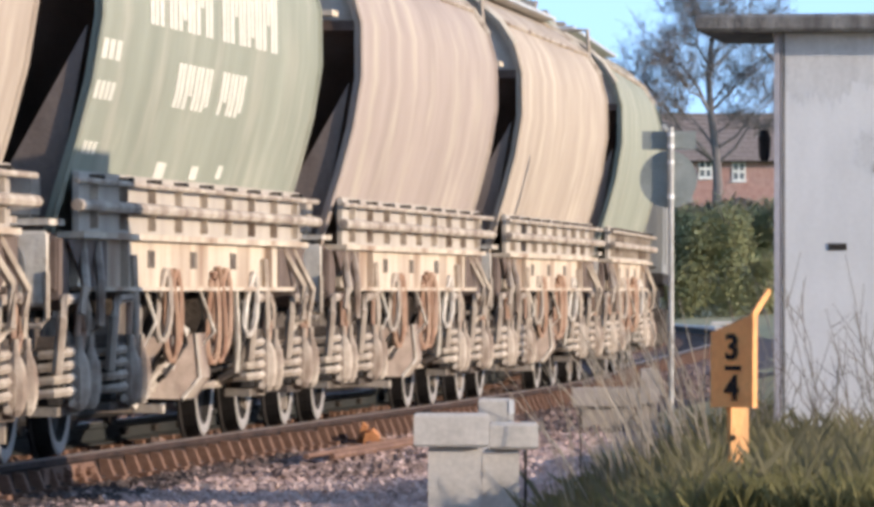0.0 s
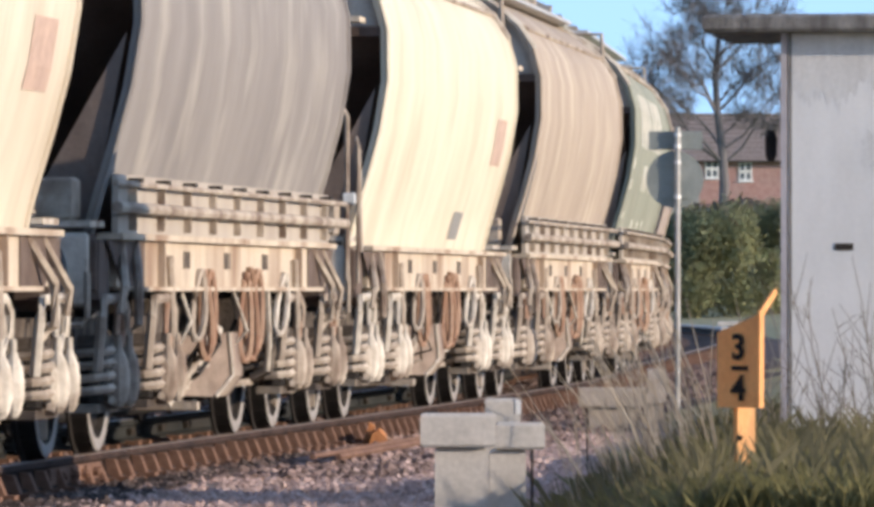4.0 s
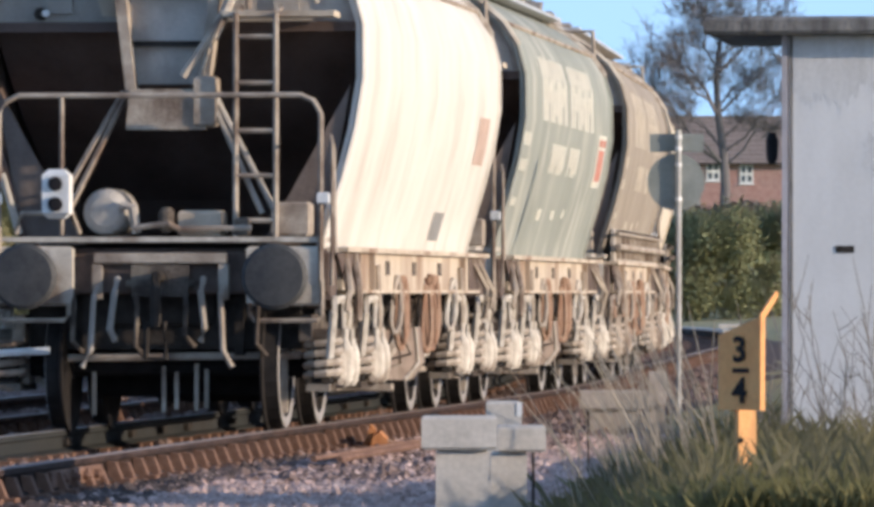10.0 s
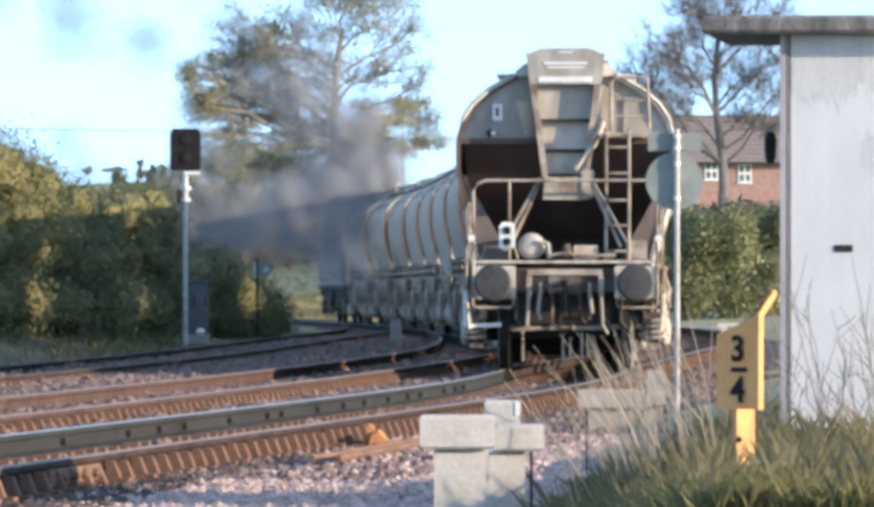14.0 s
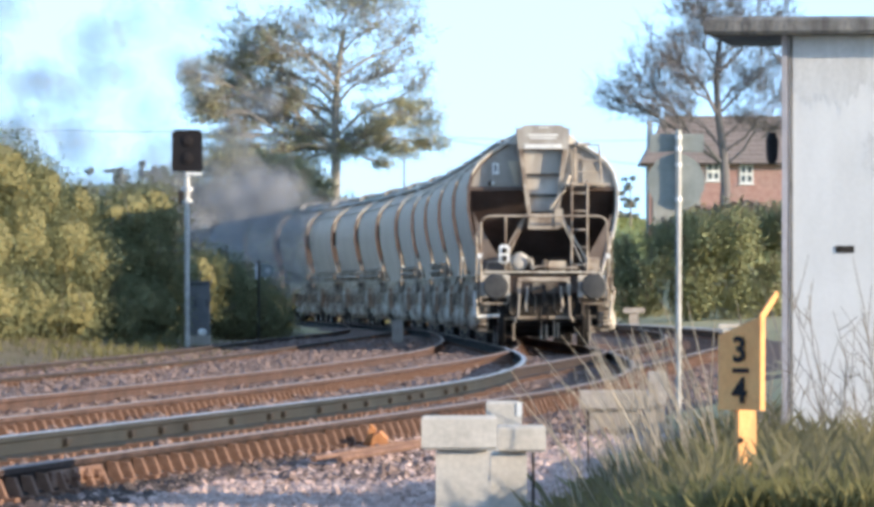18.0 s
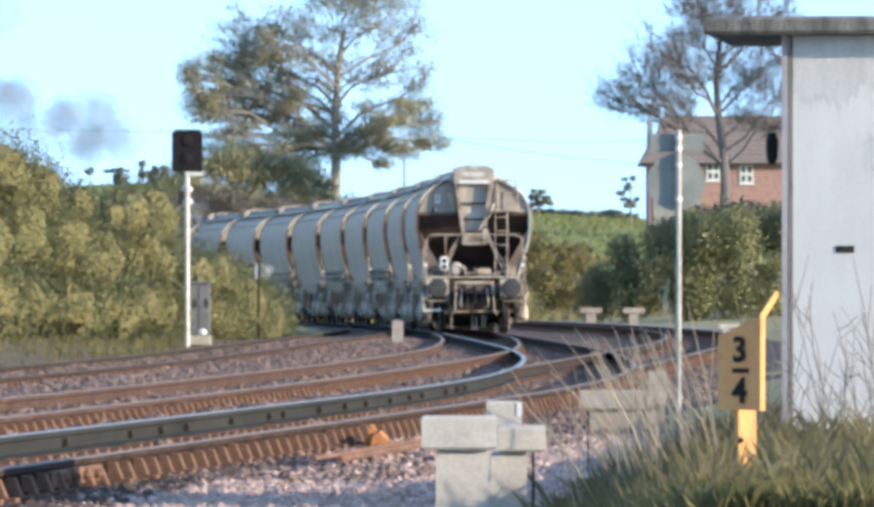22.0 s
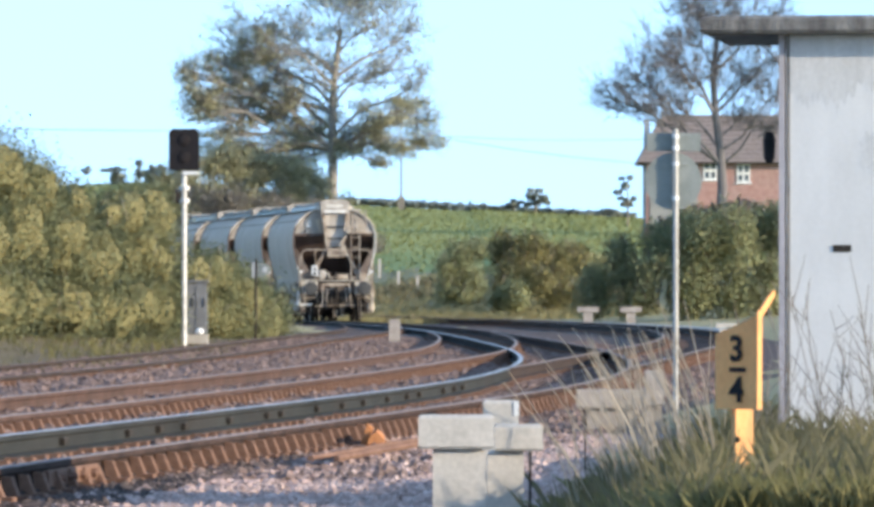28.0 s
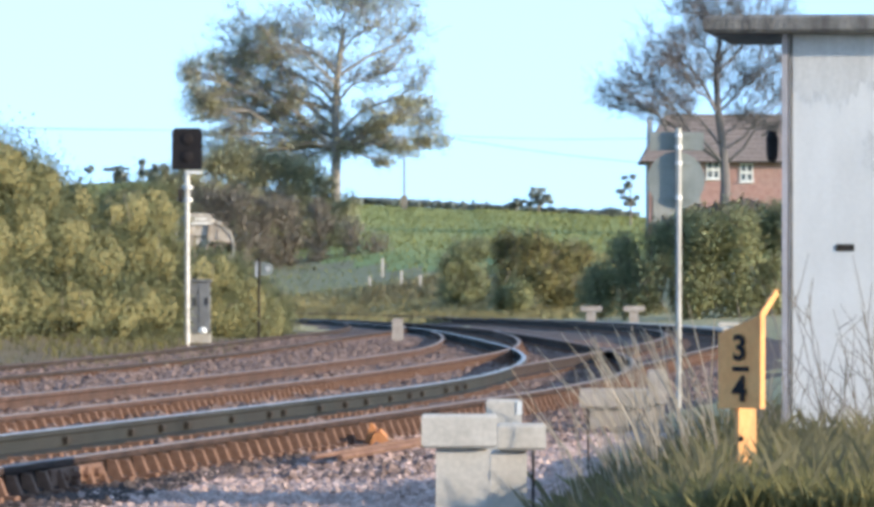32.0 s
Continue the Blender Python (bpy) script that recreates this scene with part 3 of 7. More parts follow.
PAINTS = {
    "green": streaked("green_grey_paint", (0.20, 0.21, 0.165), (0.28, 0.285, 0.225), (0.38, 0.35, 0.28)),
    "tan": streaked("tan_dusted_paint", (0.30, 0.24, 0.19), (0.41, 0.335, 0.265), (0.54, 0.46, 0.37)),
    "pink": streaked("pinkish_dusted_paint", (0.27, 0.215, 0.185), (0.37, 0.30, 0.255), (0.47, 0.40, 0.31)),
    "cream": streaked("cream_dusted_paint", (0.50, 0.43, 0.33), (0.64, 0.56, 0.45), (0.42, 0.34, 0.25)),
    "mauve": streaked("mauve_grey_paint", (0.19, 0.17, 0.16), (0.265, 0.24, 0.22), (0.42, 0.38, 0.325)),
    "greige": streaked("grey_tan_paint", (0.235, 0.195, 0.155), (0.32, 0.27, 0.215), (0.43, 0.37, 0.29)),
    "sage": streaked("pale_sage_paint", (0.215, 0.228, 0.195), (0.305, 0.312, 0.27), (0.51, 0.475, 0.41)),
    "ivory": streaked("ivory_dusted_paint", (0.52, 0.455, 0.345), (0.66, 0.59, 0.465), (0.44, 0.365, 0.27)),
    "white": streaked("whitish_dusted_paint", (0.54, 0.495, 0.43), (0.67, 0.62, 0.55), (0.42, 0.375, 0.32)),
}
# One tone for all left sides: their shade is put into the colour.
M_SHADE_SIDE = streaked("shade_side_grey", (0.42, 0.325, 0.255), (0.53, 0.425, 0.34), (0.60, 0.495, 0.41))
M_MARK = plain("faded_white_lettering", (0.62, 0.59, 0.50), 0.7)
M_MARK_RED = plain("faded_red_panel", (0.52, 0.22, 0.17), 0.7)
M_MARK_DULL = plain("ghosted_cream_lettering", (0.55, 0.47, 0.37), 0.7)
M_MARK_LIGHT = plain("bleached_white_lettering", (0.78, 0.73, 0.63), 0.7)
# Brown with the shade at the sole panel's ends worked into its colour.
M_PLATE = surface("shaded_brown_plate", (0.085, 0.06, 0.05), (0.16, 0.12, 0.10), 4, 0.85, bump=0.2, c3=(0.10, 0.07, 0.055), scale3=2)
M_AXLE = surface("grimy_axlebox", (0.14, 0.105, 0.082), (0.30, 0.245, 0.195), 6, 0.85, bump=0.3, c3=(0.08, 0.055, 0.043), scale3=4, amount3=0.8)
M_CHUTE = surface("dusty_outlet_box", (0.16, 0.115, 0.092), (0.29, 0.225, 0.18), 4, 0.85, bump=0.25, c3=(0.42, 0.36, 0.29), scale3=2.2, amount3=0.6)
M_MARK_PINK = plain("bleached_red_panel", (0.50, 0.36, 0.29), 0.7)
M_PATCH = plain("grey_repair_patch", (0.26, 0.25, 0.235), 0.7)

# ---- hopper wagons ----
PITCH, BOGIES = 11.4, 7.5
PROFILE = [(1.045, 1.24), (1.07, 1.36), (1.115, 1.52), (1.195, 1.78), (1.28, 2.1), (1.338, 2.45), (1.335, 2.82), (1.27, 3.06), (1.14, 3.26),
           (0.93, 3.44), (0.62, 3.62)]
HALF = 4.58


def wheelset(parent, y):
    """Two wheels on their axle: worn rims; treads and webs coloured dark for shade."""
    g = Geo()
    for sx in (-1, 1):
        prof = [(0.10, -0.07), (0.44, -0.065), (0.475, -0.06), (0.475, -0.045), (0.445, -0.035), (0.435, 0.06), (0.42, 0.068), (0.36, 0.06), (0.33, 0.02), (0.12, 0.035), (0.10, 0.08)]
        k = len(g.f)
        g.lathe([(r, h * sx) for r, h in prof], (sx * 0.75, 0, 0), "x", 26)
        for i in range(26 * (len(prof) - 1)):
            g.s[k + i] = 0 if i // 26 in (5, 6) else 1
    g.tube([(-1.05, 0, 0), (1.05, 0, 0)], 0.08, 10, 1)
    ob = part("wheelset", g, (M_WHEEL, M_SHADE_BLACK), parent)
    ob.matrix_basis = pose(0, y, 0.445)
    return ob


def coil(cx, cy, z0, z1, r, wire, turns, n=10):
    g = Geo()
    steps = turns * n
    pts = [(cx + r * math.cos(2 * math.pi * i / n), cy + r * math.sin(2 * math.pi * i / n), z0 + (z1 - z0) * i / steps) for i in range(steps + 1)]
    return g.tube(pts, wire, 5)


def bogie(wagon, y, pale):
    """A two-axle bogie with coil-sprung axleboxes."""
    b = part("bogie_frame", Geo(), M_GRIME, wagon)
    g = Geo()
    for sx in (-1, 1):
        g.prism([(-1.35, 0.62), (-1.30, 0.80), (-0.55, 0.80), (-0.35, 0.55), (0.35, 0.55), (0.55, 0.80), (1.30, 0.80), (1.35, 0.62), (0.62, 0.62), (0.42, 0.40), (-0.42, 0.40), (-0.62, 0.62)],
                "x", sx * 1.0 - 0.04, sx * 1.0 + 0.04)
        for d in (-0.9, 0.9):
            g.prism([(d - 0.36, 0.62), (d + 0.36, 0.62), (d + 0.30, 0.70), (d - 0.30, 0.70)], "x", sx * 1.04, sx * 1.16)
    g.box(-1.0, 1.0, -0.18, 0.18, 0.50, 0.74, 0, 0.03)
    b.data = g.mesh("bogie_frame", M_GRIME)
    b.matrix_basis = pose(0, y, 0)
    wheelset(b, -0.9)
    wheelset(b, 0.9)
    # Added beams that stop the low sun from shining through between the wheels.
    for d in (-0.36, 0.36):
        part("brake_beam", Geo().box(-0.66, 0.66, d - 0.05, d + 0.05, 0.22, 0.54, 0, 0.02), M_SHADE_BLACK, b)
    for sx in (-1, 1):
        for d in (-0.9, 0.9):
            ab = Geo()
            ab.box(sx * 1.08 - 0.10, sx * 1.08 + 0.10, d - 0.15, d + 0.15, 0.30, 0.60, 0, 0.03)
            ab.lathe([(0.16, -0.02), (0.16, 0.03), (0.13, 0.06), (0.06, 0.07)], (sx * 1.18, d, 0.445), "x", 12)
            part("axlebox", ab, M_PALE if pale else M_AXLE, b)
            part("spring_tray", Geo().prism([(d - 0.38, 0.27), (d + 0.36, 0.27), (d + 0.34, 0.32), (d - 0.36, 0.32)], "x", sx * 1.08 - 0.08, sx * 1.08 + 0.08), M_GRIME, b)
            for e, r, tone in ((-0.24, 0.122, M_DUST), (0.19, 0.092, M_PALE if pale else M_DUST)):
                sp = coil(sx * 1.10, d + e, 0.34, 0.62, r, 0.025, 4, 10)
                sp.s = [0] * len(sp.f)
                # Black core paints the shade between the spring's turns.
                sp.tube([(sx * 1.10, d + e, 0.33), (sx * 1.10, d + e, 0.62)], r * 0.62, 8, 1)
                part("spring", sp, (tone, M_SHADE_BLACK), b)
            for e, q in ((-0.04, 1.0), (0.35, 0.9)):
                barrel = [(0.025, 0.30), (0.05, 0.335), (0.066, 0.40), (0.068, 0.48), (0.056, 0.56), (0.032, 0.61), (0.022, 0.64), (0.022, 0.70)]
                part("damper", Geo().lathe([(p * q, z) for p, z in barrel], (sx * 1.225, d + e, 0), "z", 9), M_PALE if pale else M_DUST, b, "dusty white damper barrel")
        for d in (-0.9, 0.9):
            arch = Geo().tube([(sx * 1.17, d - 0.44, 0.50), (sx * 1.20, d - 0.46, 0.80), (sx * 1.20, d - 0.36, 0.90), (sx * 1.20, d + 0.22, 0.91), (sx * 1.20, d + 0.36, 0.84), (sx * 1.19, d + 0.42, 0.60)], 0.031, 6)
            part("arch_pipe", arch, M_PALE if pale else M_DUST, b)
            link = Geo().tube([(sx * 1.20, d + 0.10, 0.88), (sx * 1.215, d - 0.04, 0.70), (sx * 1.215, d + 0.06, 0.62), (sx * 1.21, d + 0.22, 0.72), (sx * 1.20, d + 0.12, 0.86)], 0.020, 6)
            part("swing_link", link, M_PALE if pale else M_STAIN, b)
            part("spring_cap", Geo().box(min(sx * 1.02, sx * 1.2), max(sx * 1.02, sx * 1.2), d - 0.36, d + 0.36, 0.62, 0.655, 0, 0.01), M_GRIME, b)
    return b


def rear_fittings(put, y, yr, hoops):
    """Ladder with its hoop, and the handrails round the platform."""
    g = Geo()
    for x in (0.50, 0.78):
        g.tube([(x, y - 0.38, 1.32), (x, y - 0.38, 2.88), (x, y - 0.1, 2.93)], 0.022, 6)
    put("ladder_stile", g, M_DUST)
    for z in (1.45, 1.76, 2.07, 2.40, 2.72):
        put("ladder_rung", Geo().tube([(0.50, y - 0.38, z), (0.78, y - 0.38, z)], 0.018, 5), M_DUST)
    g = Geo()
    g.tube([(0.56, y - 0.16, 2.92), (0.56, y - 0.16, 3.52), (0.62, y - 0.16, 3.58), (1.0, y - 0.16, 3.58), (1.03, y - 0.16, 2.96)], 0.025, 6)
    for z in (3.1, 3.3):
        g.tube([(0.6, y - 0.16, z), (0.98, y - 0.16, z)], 0.015, 5)
    put("upper_ladder", g, M_DUST)
    put("step_plate", Geo().box(0.40, 1.18, y - 0.36, y - 0.02, 2.86, 2.90), M_CREAM)
    put("step_strut", Geo().tube([(0.42, y - 0.3, 2.88), (0.12, y - 0.3, 2.45)], 0.035, 6), M_DUST)
    if not hoops:
        return
    # handrail round the platform
    g = Geo()
    g.tube([(-1.12, yr, 1.02), (-1.12, yr, 2.18), (-1.07, yr, 2.27), (-0.98, yr, 2.31), (0.98, yr, 2.31), (1.07, yr, 2.27), (1.12, yr, 2.18), (1.12, yr, 1.02)], 0.020, 7)
    g.tube([(-0.68, yr, 2.3), (-0.68, yr, 1.35)], 0.018, 5)
    put("handrail", g, M_DUST)
    for sx in (-1, 1):
        g = Geo()
        g.tube([(sx * 1.20, yr, 1.0), (sx * 1.20, yr, 1.98), (sx * 1.18, yr + 0.08, 2.03), (sx * 1.16, yr + 0.25, 2.03), (sx * 1.17, yr + 0.32, 1.95), (sx * 1.18, yr + 0.36, 1.22)], 0.014, 6)
        put("corner_grab_rail", g, M_DUST)
        put("lamp_bracket", Geo().box(sx * 1.14 - 0.04, sx * 1.14 + 0.04, yr - 0.05, yr + 0.05, 1.56, 1.64, 0, 0.01), M_WHITE)


def end_fittings(w, e, hoops):
    """All that is fixed to one end; e is -1 at the rear, 1 at the front. Built for the rear and turned."""
    def put(name, geo, mat, label="", smooth=False):
        ob = part(name, geo, mat, w, label, smooth)
        if e > 0:
            ob.matrix_basis = pose(0, 0, 0, 0, 0, 180)
        return ob

    y = -HALF
    # upper end sheet, ledge and the sloping floor of the hopper
    up = [(x, z) for x, z in PROFILE if z >= 3.0]
    g = Geo()
    g.prism([(-1.30, 2.84)] + [(-x * 0.97, z - 0.02) for x, z in up] + [(x * 0.97, z - 0.02) for x, z in reversed(up)] + [(1.30, 2.84)], "y", y + 0.06, y + 0.13)
    put("end_sheet", g, M_END_GREY)
    for sx in (-1, 1):
        put("end_stiffener", Geo().box(sx * 0.80 - 0.09, sx * 0.80 + 0.09, y + 0.03, y + 0.058, 2.90, 3.34), M_END_GREY)
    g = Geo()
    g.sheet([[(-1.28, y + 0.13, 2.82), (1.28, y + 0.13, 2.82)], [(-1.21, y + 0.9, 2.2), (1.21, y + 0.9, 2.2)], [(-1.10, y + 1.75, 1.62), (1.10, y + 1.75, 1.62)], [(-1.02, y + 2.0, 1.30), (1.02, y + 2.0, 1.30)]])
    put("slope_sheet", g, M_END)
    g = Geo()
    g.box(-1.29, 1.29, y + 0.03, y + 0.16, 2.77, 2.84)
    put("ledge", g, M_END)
    # tapering chute of the loading gear
    for sx in (-1, 1):
        g = Geo()
        g.add([(sx * 0.485, y - 0.16, 3.88), (sx * 0.40, y - 0.16, 3.88), (sx * 0.20, y - 0.30, 2.25), (sx * 0.27, y - 0.30, 2.25),
               (sx * 0.485, y + 0.06, 3.88), (sx * 0.40, y + 0.06, 3.88), (sx * 0.20, y - 0.10, 2.25), (sx * 0.27, y - 0.10, 2.25)],
              [(0, 1, 2, 3), (7, 6, 5, 4), (0, 3, 7, 4), (1, 5, 6, 2), (0, 4, 5, 1), (3, 2, 6, 7)])
        put("chute_leg", g, M_DUST)
    g = Geo()
    g.add([(-0.47, y - 0.05, 3.5), (0.47, y - 0.05, 3.5), (0.25, y - 0.14, 2.4), (-0.25, y - 0.14, 2.4),
           (-0.47, y + 0.0, 3.5), (0.47, y + 0.0, 3.5), (0.25, y - 0.10, 2.4), (-0.25, y - 0.10, 2.4)],
          [(0, 1, 2, 3), (7, 6, 5, 4), (0, 3, 7, 4), (1, 5, 6, 2), (0, 4, 5, 1), (3, 2, 6, 7)])
    put("chute_back", g, M_END_GREY)
    g = Geo()
    g.prism([(-0.44, 3.50), (0.44, 3.50), (0.48, 3.86), (0.30, 3.94), (-0.30, 3.94), (-0.48, 3.86)], "y", y - 0.20, y - 0.14)
    put("chute_hood", g, M_END_GREY)
    for z0, z1, hw in ((3.52, 3.59, 0.33), (3.69, 3.715, 0.23), (3.74, 3.77, 0.27), (3.88, 3.90, 0.08)):
        put("lettering_bar", Geo().box(-hw, hw, y - 0.209, y - 0.20, z0, z1), M_WHITE)
    for z in (2.68, 3.05):
        g = Geo()
        g.box(-0.36 if z > 3 else -0.28, 0.36 if z > 3 else 0.28, y - 0.19, y - 0.15, z - 0.02, z + 0.02)
        put("chute_rung", g, M_DARK)
    g = Geo()
    g.prism([(-0.28, 2.08), (0.28, 2.08), (0.25, 2.36), (-0.25, 2.36)], "y", y - 0.32, y - 0.28)
    put("chute_foot", g, M_DUST, "dusty cream plate")
    g = Geo()
    g.box(0.20, 0.35, y - 0.34, y - 0.08, 2.10, 2.45, 0, 0.02)
    put("chute_lever", g, M_DUST)
    put("slide_handle", Geo().tube([(0.46, y - 0.22, 3.04), (0.41, y - 0.26, 2.90), (0.33, y - 0.28, 2.72)], 0.038, 8), M_PALE, "pale sliding handle")
    put("slide_rod", Geo().tube([(0.33, y - 0.28, 2.72), (0.27, y - 0.30, 2.56), (0.22, y - 0.30, 2.35)], 0.02, 6), M_DUST)
    plate = put("number_plate", Geo().box(-0.90, -0.78, y + 0.012, y + 0.026, 3.06, 3.26), M_WHITE, "small white plate")
    part("mark_bar", Geo().box(-0.855, -0.825, y + 0.006, y + 0.011, 3.11, 3.22), M_DARK, plate)
    eye = put("lamp_socket", Geo().lathe([(0.03, -0.05), (0.045, -0.03), (0.045, 0.05)], (-0.93, y + 0.03, 2.90), "y", 10), M_DARK)
    part("socket_rim", Geo().lathe([(0.028, 0.0), (0.028, -0.02), (0.01, -0.025)], (-0.89, y + 0.0, 2.90), "y", 8), M_WHITE, eye)
    # Cream patch paints the sunlit strip between the chute and its shadow.
    put("patch_plate", Geo().prism([(-0.62, 3.30), (-0.40, 3.30), (-0.40, 2.88), (-0.50, 2.88)], "y", y + 0.045, y + 0.058), M_CREAM, "paler tapered patch standing for sunlit end sheet")
    for sx in (-1, 1):
        for k, q in enumerate((0.0, 0.10)):
            g = Geo()
            g.tube([(sx * (0.28 + q * 0.3), y - 0.2, 2.35), (sx * (0.68 + q), y - 0.35, 1.50)], 0.022, 6)
            put("strut", g, M_DUST if sx < 0 else M_END_GREY)
    for sx in (-1, 1):
        g = Geo()
        g.prism([(sx * 1.25, 2.40), (sx * 1.05, 1.28), (sx * 0.62, 1.28)], "y", y + 0.02, y + 0.05)
        put("end_gusset", g, M_GUSSET, "dusty brown corner plate")
    yr = -PITCH / 2 + 0.52
    if e < 0:
        rear_fittings(put, y, yr, hoops)
    # buffer beam, deck, buffers and coupling
    yb = -PITCH / 2 + 0.62
    g = Geo()
    g.box(-1.16, 1.16, yb, yb + 0.10, 0.94, 1.24, 0, 0.015)
    put("buffer_beam", g, M_PLATE, "grimy brown headstock")
    put("beam_strip", Geo().box(-0.46, 0.46, yb - 0.07, yb - 0.004, 1.15, 1.225, 0, 0.01), M_DUST)
    for x in (-0.44, 0.44):
        put("beam_bracket", Geo().box(x - 0.035, x + 0.035, yb - 0.06, yb - 0.004, 0.90, 1.148, 0, 0.008), M_DUST)
    put("beam_strip", Geo().box(-0.24, 0.24, yb - 0.05, yb - 0.004, 0.99, 1.035, 0, 0.008), M_GRIME)
    # pipes and small gear lying on the deck
    put("deck_pipe", Geo().tube([(-0.20, yb + 0.05, 1.40), (0.05, yb + 0.02, 1.43), (0.12, yb + 0.05, 1.39), (0.62, yb + 0.05, 1.40)], 0.022, 6), M_DUST)
    put("deck_pipe", Geo().tube([(-1.02, yb + 0.02, 1.36), (-0.98, yb, 1.50), (-0.62, yb, 1.50), (-0.58, yb + 0.05, 1.36)], 0.02, 6), M_DUST)
    put("deck_valve", Geo().lathe([(0.03, -0.08), (0.055, -0.05), (0.055, 0.06), (0.03, 0.09)], (0.02, yb + 0.1, 1.45), "z", 10), M_GRIME)
    put("deck_valve", Geo().box(0.50, 0.60, yb + 0.05, yb + 0.15, 1.34, 1.47, 0, 0.015), M_GRIME)
    put("deck_edge", Geo().box(-1.14, 1.14, yb - 0.10, yb + 0.42, 1.30, 1.335), M_PALE)
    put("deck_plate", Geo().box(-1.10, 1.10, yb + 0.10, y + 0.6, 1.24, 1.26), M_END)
    for sx in (-1, 1):
        g = Geo()
        g.box(sx * 0.865 - 0.26, sx * 0.865 + 0.26, yb - 0.10, yb - 0.01, 0.86, 1.27, 0, 0.02)
        put("buffer_housing", g, M_PALE)
        g = Geo()
        g.lathe([(0.05, 0.0), (0.20, 0.008), (0.228, 0.03), (0.228, 0.05), (0.09, 0.07), (0.09, 0.28), (0.13, 0.29), (0.14, 0.52)], (sx * 0.865, -PITCH / 2 + 0.01, 1.06), "y", 26)
        put("buffer", g, M_BUFFER, "dark greasy round buffer", smooth=False)
        g = Geo()
        g.tube([(sx * 1.13, yr, 1.05), (sx * 1.13, yr, 0.80), (sx * 1.10, yr, 0.76), (sx * 0.66, yr, 0.76), (sx * 0.63, yr, 0.80), (sx * 0.63, yr, 0.88)], 0.018, 6)
        put("foot_step", g, M_DUST)
        g = Geo()
        g.tube([(sx * 0.30, yb - 0.05, 1.05), (sx * 0.30, yb - 0.18, 0.95), (sx * 0.33, yb - 0.2, 0.70), (sx * 0.30, yb - 0.16, 0.62)], 0.024, 7)
        g.tube([(sx * 0.44, yb - 0.02, 1.0), (sx * 0.44, yb - 0.2, 0.93), (sx * 0.46, yb - 0.22, 0.55), (sx * 0.52, yb - 0.2, 0.44)], 0.021, 7)
        put("brake_hose", g, M_DUST if sx > 0 else M_END_GREY)
    g = Geo()
    g.tube([(0, yb, 1.06), (0, yb - 0.24, 1.06), (0, yb - 0.30, 0.98), (0, yb - 0.28, 0.72)], 0.04, 7)
    g.tube([(-0.06, yb - 0.27, 0.75), (-0.07, yb - 0.25, 0.5), (0.07, yb - 0.25, 0.5), (0.06, yb - 0.27, 0.75)], 0.025, 6)
    put("coupling", g, M_DARK)
    put("cross_beam", Geo().tube([(-0.72, yb + 0.2, 0.50), (0.95, yb + 0.2, 0.52)], 0.03, 6), M_DUST)
    put("hook_plate", Geo().box(-0.20, 0.20, yb - 0.075, yb - 0.06, 0.92, 1.14, 0, 0.004), M_GRIME)
    for x, z0 in ((-0.62, 0.62), (-0.18, 0.58), (0.16, 0.66), (0.66, 0.6)):
        put("air_pipe", Geo().tube([(x, yb - 0.03, 0.98), (x + 0.03, yb - 0.12, 0.86), (x + 0.02, yb - 0.13, z0), (x + 0.08, yb - 0.06, z0 - 0.08)], 0.018, 6), M_GRIME)
    for x in (-0.78, 0.82):
        put("guard_iron", Geo().box(x - 0.03, x + 0.03, yb + 0.2, yb + 0.24, 0.12, 0.9), M_DUST)
    for x, z0, z1 in ((-0.03, 0.12, 0.44), (0.06, 0.14, 0.40), (0.20, 0.13, 0.46), (0.27, 0.15, 0.42), (-0.52, 0.10, 0.40)):
        put("hanger", Geo().box(x - 0.014, x + 0.014, yb + 0.30, yb + 0.33, z0, z1), M_DUST)
    put("drag_box", Geo().box(-0.35, 0.35, yb + 0.1, yb + 0.5, 0.72, 1.1, 0, 0.02), M_DARK)
    # brake wheel, valve box and the white footstep
    g = Geo()
    g.lathe([(0.02, -0.05), (0.10, -0.035), (0.15, 0.0), (0.165, 0.06), (0.165, 0.45)], (-0.42, yb + 0.18, 1.51), "y", 20)
    g.tube([(-0.30, yb + 0.12, 1.56), (-0.22, yb + 0.12, 1.54), (-0.19, yb + 0.12, 1.36)], 0.035, 7)
    put("air_cylinder", g, M_END_GREY)
    put("valve_box", Geo().box(0.10, 0.40, yb + 0.1, yb + 0.4, 1.34, 1.52, 0, 0.02), M_CREAM)
    put("side_box", Geo().box(0.74, 1.0, yb + 0.15, yb + 0.45, 1.34, 1.58, 0, 0.02), M_DUST)


